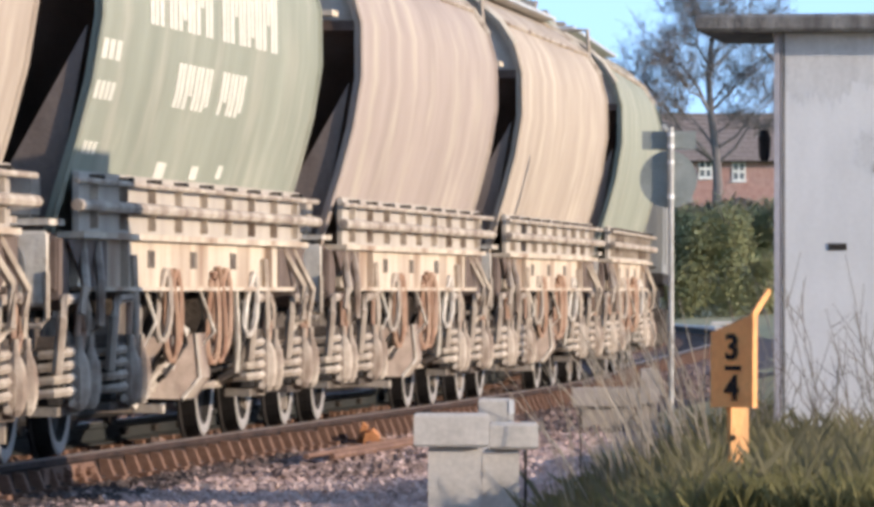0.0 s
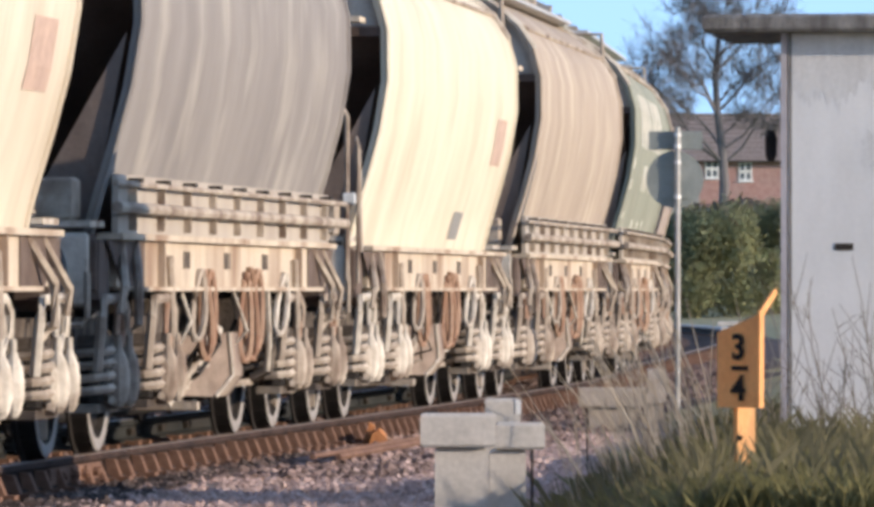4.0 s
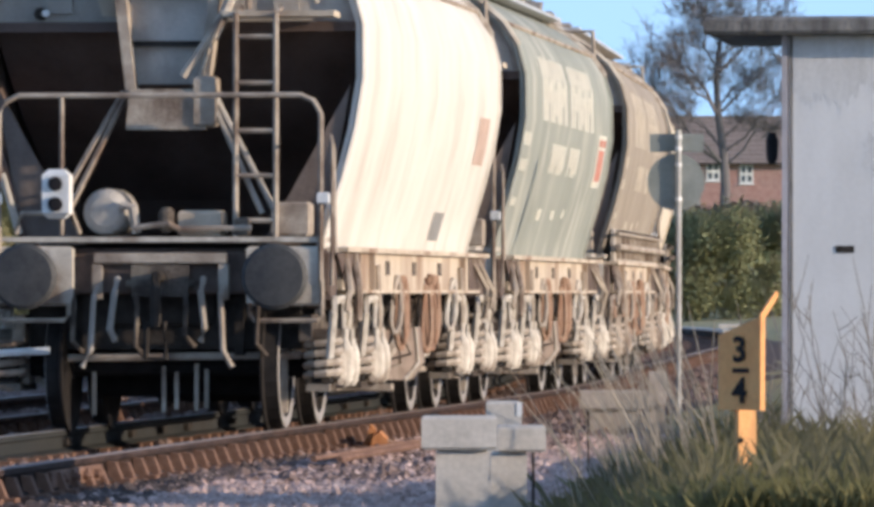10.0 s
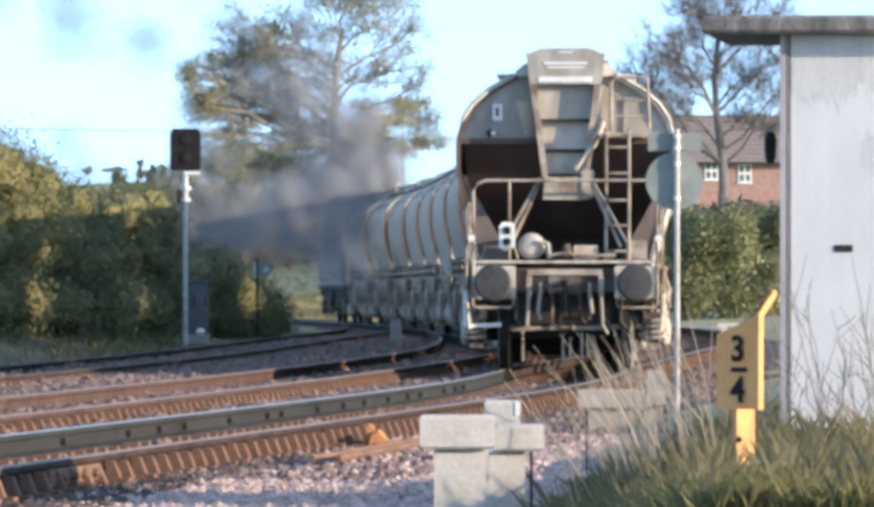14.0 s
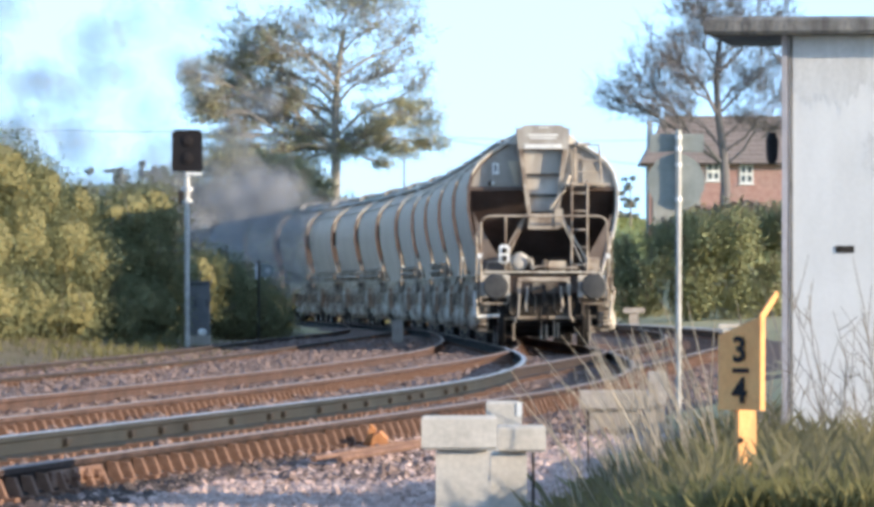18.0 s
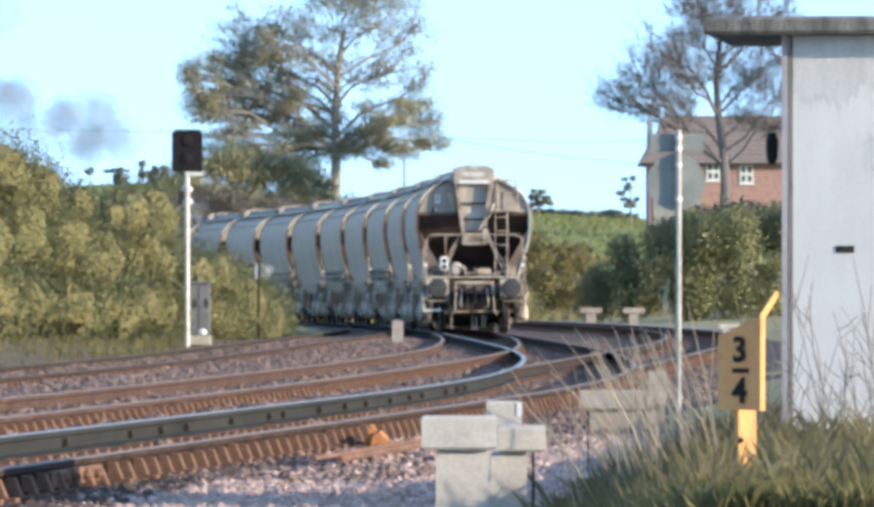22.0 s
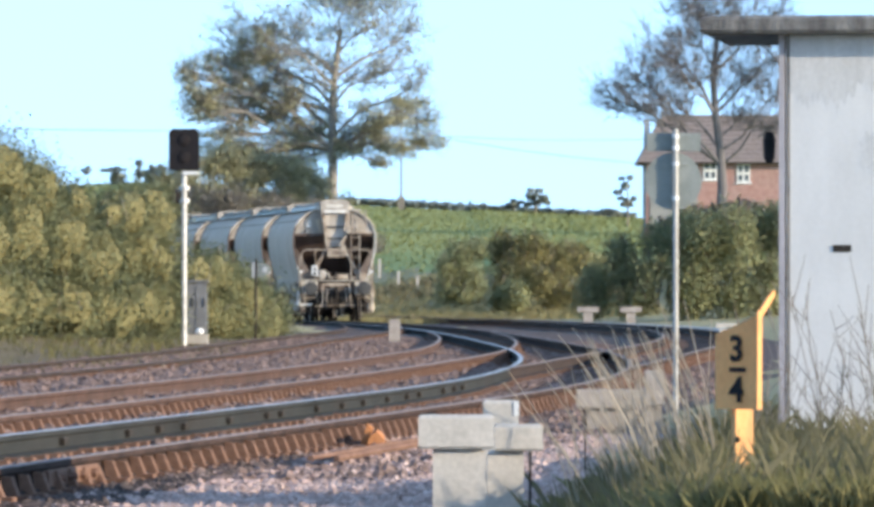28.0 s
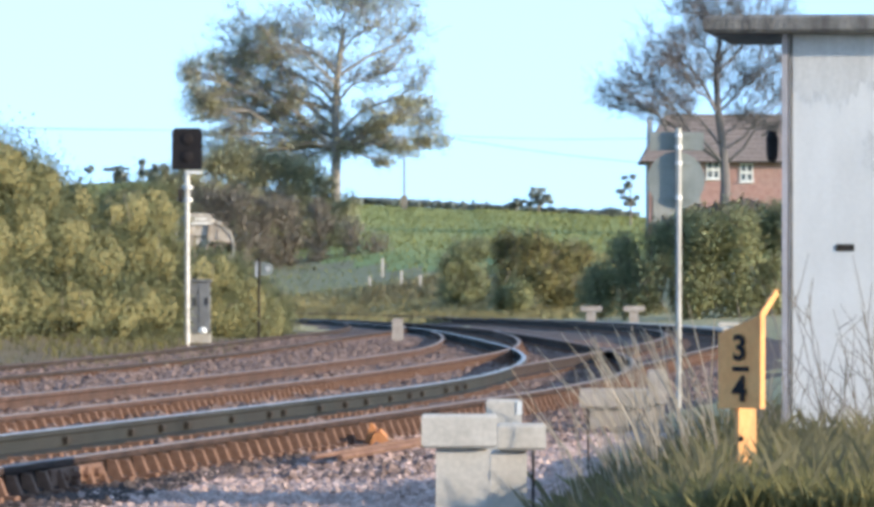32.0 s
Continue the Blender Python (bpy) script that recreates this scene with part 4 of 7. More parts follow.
def wagon(label, railed):
    w = thing("hopper_wagon", label, "hopper wagon", group="wagons of the train")
    # curved sides with thickness
    for sx in (-1, 1):
        g = Geo()
        ys = [-HALF, -HALF / 2, 0, HALF / 2, HALF]
        outer = [[(sx * x, y, z) for x, z in PROFILE] for y in ys]
        inner = [[(sx * (x - 0.045), y, z - (0.03 if z > 3 else 0)) for x, z in PROFILE] for y in ys]
        g.sheet(outer)
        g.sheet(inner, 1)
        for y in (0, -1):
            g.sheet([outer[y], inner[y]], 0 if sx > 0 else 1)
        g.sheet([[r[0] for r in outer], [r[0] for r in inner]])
        # Side turned from the sun takes the shade tone, not the wagon's paint.
        part("body_side" if sx > 0 else "side_sheet", g, (M_DUST if sx > 0 else M_SHADE_SIDE, M_END), w, smooth=True)
        for ye in (-HALF, HALF):
            part("body_rim" if sx > 0 else "edge_rim", Geo().tube([(sx * (x + 0.004), ye, z) for x, z in PROFILE[:8]], 0.020 if sx > 0 else 0.012, 6), M_DUST if sx > 0 else M_END, w)
            if sx < 0:
                part("corner_strip", Geo().tube([(sx * (x + 0.008), ye, z) for x, z in PROFILE[1:4]], 0.03, 6), M_PALE, w, "pale lower corner strip")
            part("cap_rim", Geo().tube([(sx * (x + 0.008), ye, z) for x, z in PROFILE[7:]], 0.034, 6), M_PALE, w, "chalky white capping")
        part("side_rail", Geo().tube([(sx * 1.15, -HALF, 3.26), (sx * 1.15, HALF, 3.26)], 0.02, 6), M_DUST, w)
    g = Geo()
    top = [(-0.64, 3.60), (-0.60, 3.68), (-0.50, 3.76), (0.0, 3.82), (0.50, 3.76), (0.60, 3.68), (0.64, 3.60)]
    g.sheet([[(x, y, z) for x, z in top] for y in (-HALF, 0, HALF)])
    g.prism(top, "y", -HALF, -HALF + 0.03)
    g.prism(top, "y", HALF - 0.03, HALF)
    part("roof", g, M_DUST, w)
    for y in (-3.2, 0.0, 3.2):
        hatch = part("roof_hatch", Geo().box(-0.42, 0.42, y - 1.45, y + 1.45, 3.78, 3.86, 0, 0.03), M_END_GREY, w)
        part("hatch_catch", Geo().box(0.40, 0.52, y - 0.1, y + 0.1, 3.74, 3.84, 0, 0.02), M_DUST, hatch)
    for sx in (-1, 1):
        part("roof_strip", Geo().box(sx * 0.72 - 0.13, sx * 0.72 + 0.13, -HALF, HALF, 3.60, 3.63), M_GALV, w)
    # hopper bottoms and sole bars
    g = Geo()
    for y0, y1 in ((-2.9, -0.15), (0.15, 2.9)):
        ym = (y0 + y1) / 2
        g.add([(-1.02, y0, 1.3), (1.02, y0, 1.3), (1.02, y1, 1.3), (-1.02, y1, 1.3), (-0.5, ym - 0.35, 0.5), (0.5, ym - 0.35, 0.5), (0.5, ym + 0.35, 0.5), (-0.5, ym + 0.35, 0.5)],
              [(0, 1, 5, 4), (1, 2, 6, 5), (2, 3, 7, 6), (3, 0, 4, 7), (4, 5, 6, 7)])
    # Coloured near-black so that the void below the body looks shaded.
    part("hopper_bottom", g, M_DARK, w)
    # Added dark screens, tray and cross walls: they block light under the wagon.
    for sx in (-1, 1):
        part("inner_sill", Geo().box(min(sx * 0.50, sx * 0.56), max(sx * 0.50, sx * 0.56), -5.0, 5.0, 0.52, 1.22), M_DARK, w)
    part("brake_tray", Geo().box(-0.46, 0.46, -2.3, 2.3, 0.16, 0.5, 0, 0.03), M_SHADE_BLACK, w)
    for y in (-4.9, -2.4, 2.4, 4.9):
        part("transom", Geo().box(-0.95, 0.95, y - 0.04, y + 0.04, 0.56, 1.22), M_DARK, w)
    for sx in (-1, 1):
        g = Geo()
        a, b = sorted((sx * 1.13, sx * 1.19))
        g.box(a, b, -HALF + 0.05, HALF - 0.05, 0.97, 1.235)
        sole = part("sole_panel", g, M_CREAM, w)
        g = Geo()
        a, b = sorted((sx * 1.10, sx * 1.25))
        g.box(a, b, -HALF - 0.1, HALF + 0.1, 1.235, 1.27)
        part("sole_flange", g, M_CREAM, w)
        part("lower_flange", Geo().box(min(sx * 1.08, sx * 1.24), max(sx * 1.08, sx * 1.24), -HALF + 0.5, HALF - 0.5, 0.945, 0.97), M_CREAM, w)
        for y in (-3.0, 3.0):
            part("rib", Geo().prism([(y - 0.02, 0.97), (y + 0.02, 0.97), (y + 0.02, 1.235), (y - 0.02, 1.235)], "x", sx * 1.19, sx * 1.235), M_CREAM, sole)
        for y in (-1.9, -0.2, 1.5):
            part("panel_slot", Geo().box(min(sx * 1.19, sx * 1.196), max(sx * 1.19, sx * 1.196), y - 0.12, y + 0.12, 1.08, 1.18, 0), M_GRIME, sole)
        # slanting end brackets
        for d in (-1, 1):
            g = Geo()
            g.tube([(sx * 1.18, d * (HALF - 0.75), 1.24), (sx * 1.27, d * (HALF - 0.35), 0.99), (sx * 1.27, d * (HALF - 0.33), 0.76), (sx * 1.20, d * (HALF - 0.36), 0.70)], 0.028, 6)
            g.tube([(sx * 1.18, d * (HALF - 0.25), 1.24), (sx * 1.27, d * (HALF + 0.15), 0.96), (sx * 1.25, d * (HALF + 0.18), 0.82)], 0.026, 6)
            part("headstock_cheek", Geo().prism([(d * (HALF + 0.10), 1.23), (d * (HALF + 0.46), 1.23), (d * (HALF + 0.46), 0.90), (d * (HALF + 0.24), 0.84), (d * (HALF + 0.10), 0.90)], "x", sx * 0.98, sx * 1.17), M_PLATE, w, "brown headstock cheek")
            part("end_bracket", g, M_DUST, w)
            part("headstock_side", Geo().prism([(d * (HALF + 0.32), 1.228), (d * (HALF - 1.0), 1.228), (d * (HALF - 1.0), 0.965), (d * (HALF - 0.22), 0.965)], "x", sx * 1.192, sx * 1.20), M_PLATE, w, "brown shaded end plate")
        # discharge gear: looped hand levers, chutes and rods
        for y, zc, h, lean, mat in ((-1.55, 0.86, 0.21, 0.10, M_DUST), (-1.30, 0.80, 0.27, -0.05, M_STAIN), (-1.12, 0.82, 0.25, 0.06, M_STAIN), (0.45, 0.78, 0.28, 0.04, M_STAIN), (0.70, 0.80, 0.29, -0.04, M_STAIN), (0.95, 0.82, 0.26, 0.08, M_STAIN), (2.15, 0.86, 0.20, 0.15, M_PALE)):
            ring = [(sx * (1.215 + 0.036 * math.cos(q) * (0.75 - 0.35 * math.sin(q))), y + 0.055 * math.cos(q) + lean * math.sin(q), zc + h * math.sin(q)) for q in (2 * math.pi * k / 14 for k in range(15))]
            part("hand_lever", Geo().tube(ring, 0.022, 6), mat, w, "rust-stained looped lever" if mat is M_STAIN else "dusty looped lever")
        for y in (0.1,):
            a = sx
            loop = [(0.88, 0.66), (1.18, 0.69), (1.20, 0.42), (1.11, 0.29), (0.90, 0.30)]
            rear = [(a * u, y - 0.10 + (u - 1.2) * 1.3, v) for u, v in loop]
            fore = [(a * u, y + 0.34, v) for u, v in loop]
            box_ = Geo().add(rear + fore, [(0, 1, 2, 3, 4), (9, 8, 7, 6, 5)] + [(i, 5 + i, 5 + (i + 1) % 5, (i + 1) % 5) for i in range(5)])
            chute = part("outlet_chute", box_, M_CHUTE, w, "dusty brown outlet box")
            part("chute_bar", Geo().tube([(a * 0.91, y - 0.52, 0.30), (a * 1.13, y - 0.24, 0.72)], 0.034, 6), M_PALE, chute)
            part("chute_edge", Geo().tube([(a * 1.18, y - 0.14, 0.69), (a * 1.20, y - 0.11, 0.42), (a * 1.11, y - 0.23, 0.29)], 0.015, 5), M_PALE, chute)
            part("chute_slide", Geo().tube([(a * 0.92, y - 1.05, 0.26), (a * 1.16, y - 0.85, 0.66)], 0.040, 6), M_PALE, chute)
            part("chute_rack", Geo().box(min(a * 0.7, a * 1.1), max(a * 0.7, a * 1.1), y - 0.95, y - 0.85, 0.22, 0.27), M_DUST, chute)
        part("brake_rod", Geo().tube([(sx * 0.95, -2.6, 0.35), (sx * 0.95, 2.6, 0.35)], 0.025, 6), M_DUST, w)
        for y in (-2.75, 2.75):
            part("release_rod", Geo().tube([(sx * 1.22, y, 1.15), (sx * 1.23, y + 0.05, 0.75), (sx * 1.20, y + 0.12, 0.52)], 0.024, 6), M_DUST, w)
        if railed:
            part("side_skirt", Geo().prism([(-HALF, 1.27), (HALF, 1.27), (HALF, 1.60), (-HALF, 1.60)], "x", sx * 1.17, sx * 1.205), M_SKIRT, w)
            for z, r, x in ((1.545, 0.018, 1.265), (1.41, 0.034, 1.27)):
                part("pipe_rail", Geo().tube([(sx * x, -HALF - 0.45, z), (sx * x, HALF + 0.45, z)], r, 8), M_DUST, w, "dusty pale pipe along the side")
            for i in range(9):
                y = -HALF + 0.4 + i * (2 * HALF - 0.8) / 8
                clip = Geo().box(min(sx * 1.205, sx * 1.28), max(sx * 1.205, sx * 1.28), y - 0.05, y + 0.05, 1.56, 1.585)
                part("pipe_clip", clip, M_DARK, w)
                part("pipe_bracket", Geo().box(min(sx * 1.205, sx * 1.25), max(sx * 1.205, sx * 1.25), y - 0.015, y + 0.015, 1.29, 1.54), M_DUST, w)
    rng = np.random.default_rng(31 if railed else 32)
    for sx in (-1, 1):
        for k in range(13):
            y = -2.7 + k * 0.44 + rng.uniform(-0.12, 0.12)
            z1, z2, x = rng.uniform(0.62, 0.8), rng.uniform(0.40, 0.58), rng.uniform(1.08, 1.2)
            mat = (M_GRIME, M_DARK, M_PALE, M_DARK)[k % 4]
            part("brake_pipe", Geo().tube([(sx * x, y, 0.96), (sx * (x + rng.uniform(-0.08, 0.06)), y + rng.uniform(-0.3, 0.3), z1), (sx * (x + rng.uniform(-0.1, 0.04)), y + rng.uniform(-0.5, 0.5), z2), (sx * (x - 0.15), y + rng.uniform(-0.5, 0.5), z2 - 0.05)], rng.uniform(0.010, 0.022), 6), mat, w)
        for y in (-2.2, 1.4):
            part("brake_gear_box", Geo().box(min(sx * 0.86, sx * 1.06), max(sx * 0.86, sx * 1.06), y - 0.22, y + 0.22, 0.55, 0.9, 0, 0.02), M_GRIME, w)
    for y in (-BOGIES / 2, BOGIES / 2):
        bogie(w, y, not railed)
    end_fittings(w, -1, not railed)
    end_fittings(w, 1, not railed)
    return w


def lettering(w, x_side, rows, mat, lift=0.004):
    """Plain bars where a side is lettered: rows of (z0, z1, y0, y1, count)."""
    def wall(z):
        return float(np.interp(z, [p[1] for p in PROFILE], [p[0] for p in PROFILE])) + lift
    def stroke(u0, u1, z0, z1, name="lettering_bar"):
        zs = [z0 + (z1 - z0) * k / 3 for k in range(4)]
        part(name, Geo().sheet([[(x_side * wall(z), u, z) for u in (u0, u1)] for z in zs]), mat, w)

    for z0, z1, a, b, n in rows:
        step = (b - a) / n
        for i in range(n):
            y, h = a + i * step, z1 - z0
            if n < 6:
                stroke(y + step * 0.1, y + step * 0.85, z0, z1)
                continue
            if i == n // 2:
                continue
            stroke(y + step * 0.06, y + step * 0.44, z0, z1)
            stroke(y + step * 0.54, y + step * 0.90, z0 + h * (0.0, 0.3, 0.0, 0.12)[i % 4], z1)


def locomotive():
    """A short flat-sided diesel with a rounded dark roof."""
    w = thing("diesel_locomotive", "short grey flat-sided diesel locomotive with dark rounded roof", "locomotive")
    hl = 5.75
    prof = [(-1.31, 1.15), (-1.33, 2.85), (-1.27, 3.05), (-1.05, 3.36), (-0.6, 3.62), (0, 3.7), (0.6, 3.62), (1.05, 3.36), (1.27, 3.05), (1.33, 2.85), (1.31, 1.15)]
    part("body", Geo().prism(prof[:2] + prof[-2:], "y", -hl, hl), M_LOCO, w)
    part("roof", Geo().prism(prof[1:-1], "y", -hl + 0.05, hl - 0.05), M_LOCO_ROOF, w, "dark green-grey rounded roof")
    for sx in (-1, 1):
        part("cantrail", Geo().tube([(sx * 1.335, -hl, 2.86), (sx * 1.335, hl, 2.86)], 0.03, 6), M_GALV, w)
        part("valance", Geo().box(min(sx * 1.2, sx * 1.315), max(sx * 1.2, sx * 1.315), -hl, hl, 1.02, 1.15), M_DARK, w)
        for y in (-hl + 0.7, hl - 0.7):
            part("cab_door", Geo().box(min(sx * 1.335, sx * 1.35), max(sx * 1.335, sx * 1.35), y - 0.3, y + 0.3, 1.25, 2.75), M_LOCO, w)
        for i in range(3):
            y = -2.2 + i * 2.2
            part("grille", Geo().box(min(sx * 1.33, sx * 1.35), max(sx * 1.33, sx * 1.35), y - 0.5, y + 0.5, 2.1, 2.65), M_LOCO_ROOF, w)
    for e in (-1, 1):
        y = e * (hl + 0.004)
        part("nose", Geo().box(-1.25, 1.25, min(y, y + e * 0.12), max(y, y + e * 0.12), 1.2, 2.2, 0, 0.03), M_LOCO, w)
        for x in (-0.62, 0.62):
            part("cab_window", Geo().box(x - 0.45, x + 0.45, min(y, y + e * 0.03), max(y, y + e * 0.03), 2.3, 2.80, 0, 0.01), M_GLASS, w)
        part("buffer_beam", Geo().box(-1.25, 1.25, min(y, y + e * 0.1), max(y, y + e * 0.1), 0.85, 1.15), M_DARK, w)
        for x in (-0.865, 0.865):
            part("buffer", Geo().lathe([(0.23, 0.50 * e), (0.23, 0.46 * e), (0.09, 0.44 * e), (0.12, 0.0)], (x, y, 1.06), "y", 16), M_BUFFER, w)
    part("fuel_tank", Geo().box(-1.1, 1.1, -1.3, 1.3, 0.35, 1.02, 0, 0.08), M_DARK, w)
    for y in (-3.4, 3.4):
        b = part("bogie_frame", Geo().box(-1.2, 1.2, -1.9, 1.9, 0.50, 1.0, 0, 0.06), M_DARK, w)
        b.matrix_basis = pose(0, y, 0)
        for d in (-1.2, 1.2):
            wheelset(b, d)
            for sx in (-1, 1):
                part("axlebox", Geo().box(sx * 1.18 - 0.1, sx * 1.18 + 0.12, d - 0.2, d + 0.2, 0.28, 0.72, 0, 0.03), M_GRIME, b)
    part("exhaust_port", Geo().box(-0.3, 0.3, -0.6, 0.6, 3.68, 3.76), M_BLACK, w)
    return w


BIG = ((2.46, 3.02, -2.9, 2.5, 15), (2.02, 2.28, -1.6, 1.3, 8))
# from the last wagon forwards: paint, pipe rails, lettered, words
TRAIN = [("white", False, 2, "whitish dusty hopper wagon with streaked curved sides"),
         ("sage", False, 3, "pale sage hopper wagon with faded white lettering"),
         ("greige", True, 3, "grey-tan hopper wagon with pipe rails and faded lettering"),
         ("cream", False, 3, "cream dusted hopper wagon with faded lettering"),
         ("mauve", True, 0, "mauve-grey hopper wagon with pale streaks and pipe rails"),
         ("ivory", False, 2, "whitish cream hopper wagon with grey repair patch"),
         ("tan", True, 0, "tan dusty hopper wagon with pipe rails"),
         ("green", True, 3, "green-grey hopper wagon with white lettering and pipe rails"),
         ("pink", True, 0, "pinkish grey hopper wagon with pipe rails"),
         ("tan", True, 0, "tan dusty hopper wagon with pipe rails"),
         ("green", True, 0, "green-grey hopper wagon behind the locomotive")]


def build_train():
    protos = {r: wagon("hopper wagon", r) for r in (False, True)}
    used = set()
    out = []
    for paint, railed, marks, label in TRAIN:
        if railed in used:
            w = copy_thing(protos[railed], pose(0, 0, 0))
        else:
            w = protos[railed]
            used.add(railed)
        out.append(w)
    for w, (paint, railed, marks, label) in zip(out, TRAIN):
        tagged(w, label)
        for o in list(w.children):
            if o.name.split(".")[0] in ("body_side", "roof", "body_rim"):
                o.material_slots[0].link = "OBJECT"
                o.material_slots[0].material = PAINTS[paint]
    for w, (paint, railed, marks, label) in zip(out, TRAIN):
        ink = M_MARK if paint in ("sage", "green") else (M_MARK_LIGHT if paint == "cream" else M_MARK_DULL)
        if marks == 3:
            lettering(w, 1, BIG, ink)
            lettering(w, 1, ((2.22, 2.33, -4.45, -3.75, 3), (2.0, 2.10, -4.45, -3.75, 4), (1.70, 1.77, -4.35, -3.85, 3), (1.60, 1.70, -1.6, -1.1, 1), (1.62, 1.70, -0.2, 0.2, 1), (1.64, 1.72, 0.9, 1.2, 1)), ink)
        if paint in ("white", "ivory"):
            lettering(w, 1, ((1.36, 1.58, 1.6, 2.5, 1),), M_PATCH)
        if paint == "sage":
            lettering(w, 1, ((1.96, 2.46, 3.05, 4.25, 1),), M_MARK)
            lettering(w, 1, ((2.02, 2.32, 3.25, 4.05, 1), (2.35, 2.42, 3.25, 4.05, 2)), M_MARK_RED, lift=0.008)
        elif marks >= 2 and paint != "green":
            lettering(w, 1, ((1.98, 2.36, 3.2, 4.2, 1),), M_MARK_PINK)
    yr = -PITCH / 2 + 0.62
    part("white_footstep", Geo().tube([(-1.22, yr, 0.98), (-1.22, yr, 0.56), (-1.20, yr, 0.53), (-0.78, yr, 0.55)], 0.03, 6), M_WHITE, out[0], "white painted footstep")
    lamp = part("tail_lamp", Geo().box(-0.80, -0.61, -PITCH / 2 + 0.40, -PITCH / 2 + 0.56, 1.46, 1.80, 0, 0.04), M_WHITE, out[0], "white tail lamp with two round holes")
    for z, r in ((1.56, 0.052), (1.70, 0.05)):
        part("lamp_lens", Geo().lathe([(r, 0.0), (r, -0.015), (r * 0.6, -0.02)], (-0.705, -PITCH / 2 + 0.40, z), "y", 14), M_BLACK, lamp)
    return out


WAGONS = build_train()
LOCO = locomotive()

track("railway_track", "rusty rails on timber sleepers curving away", MAIN, -20, 440, 150, rails=((-0.7525, M_RAIL_MAIN), (0.7525, M_RAIL_SHADE)))
track("railway_track", "rusty converging rails on timber sleepers", SECOND, 20, 174, 110)
track("railway_track", "rusty main line rails curving behind the junction", RIGHT, 89, 440, 120, side=M_RAIL_GREY)
track("railway_track", "rusty siding rails beside the hedge", LEFT, 40, 221, 120, side=M_RAIL_GREY, head=M_RAIL_DULL)

# concrete cable trough beyond the main line
trough = thing("cable_trough", "pale concrete cable trough beside the far track", "cable trough", kind="structure")
for i in range(88):
    y = 196 + i * 1.5
    ob = part("trough_lid", Geo().box(-0.22, 0.22, -0.73, 0.73, -0.12, 0.06, 0, 0.015), M_CONCRETE, trough) if i == 0 else new("trough_lid", ob.data)
    ob.parent = trough
    ob.matrix_basis = pose(RIGHT.x_at(y) + 2.15, y, -0.1, 0, 0, RIGHT.turn(RIGHT.s_at(y)))

# dark fishbolts and clips along the worn running rail
for i in range(16):
    y = 50.5 + i * 1.9 + (0.6 if i % 3 else 0.0) + (0.4 if i % 4 == 1 else 0.0)
    tagged(part("rail_clip", Geo().box(-0.02, 0.02, -0.10, 0.10, -0.026, 0.026, 0, 0.008), M_DARK), "square dark clip on the web of the worn rail", "rail clip", group="rail clips").matrix_basis = pose(MAIN.x_at(y) - 0.7525 + 0.026, y, -0.088, 0, 0, MAIN.turn(MAIN.s_at(y)))


# ---- foliage ----
def blob_points(blobs, n, rng, shell=0.45):
    """Points in the outer layer of a row of uneven lumps: (x, y, z, rx, ry, rz)."""
    b = np.array(blobs)
    w = b[:, 3] * b[:, 5] + b[:, 4] * b[:, 5]
    i = rng.choice(len(b), n, p=w / w.sum())
    d = rng.normal(size=(n, 3))
    d /= np.linalg.norm(d, axis=1)[:, None]
    r = 1.0 - shell * rng.random(n) ** 1.6 + 0.17 * rng.normal(size=n)
    r *= 1 + 0.08 * np.sin(d[:, 0] * 5 + i) * np.cos(d[:, 2] * 4 + i * 1.7)
    return b[i, :3] + d * r[:, None] * b[i, 3:], d * 0.42 + np.array((0, 0, 0.75)) + rng.normal(size=(n, 3)) * 0.5


def lump(g, x, y, z, rx, ry, rz, seed, nu=9, nv=6):
    k = len(g.v)
    for j in range(nv + 1):
        for i in range(nu):
            a, e = 2 * math.pi * i / nu, math.pi * (j / nv - 0.5)
            v = Vector((math.cos(a) * math.cos(e), math.sin(a) * math.cos(e), math.sin(e)))
            q = 0.78 + 0.25 * noise.noise(v * 1.7 + Vector((seed, 0, 0)))
            g.v.append((x + v.x * rx * q, y + v.y * ry * q, z + v.z * rz * q))
    for j in range(nv):
        for i in range(nu):
            m = (i + 1) % nu
            g.f.append((k + j * nu + i, k + j * nu + m, k + j * nu + nu + m, k + j * nu + nu + i))
            g.s.append(0)


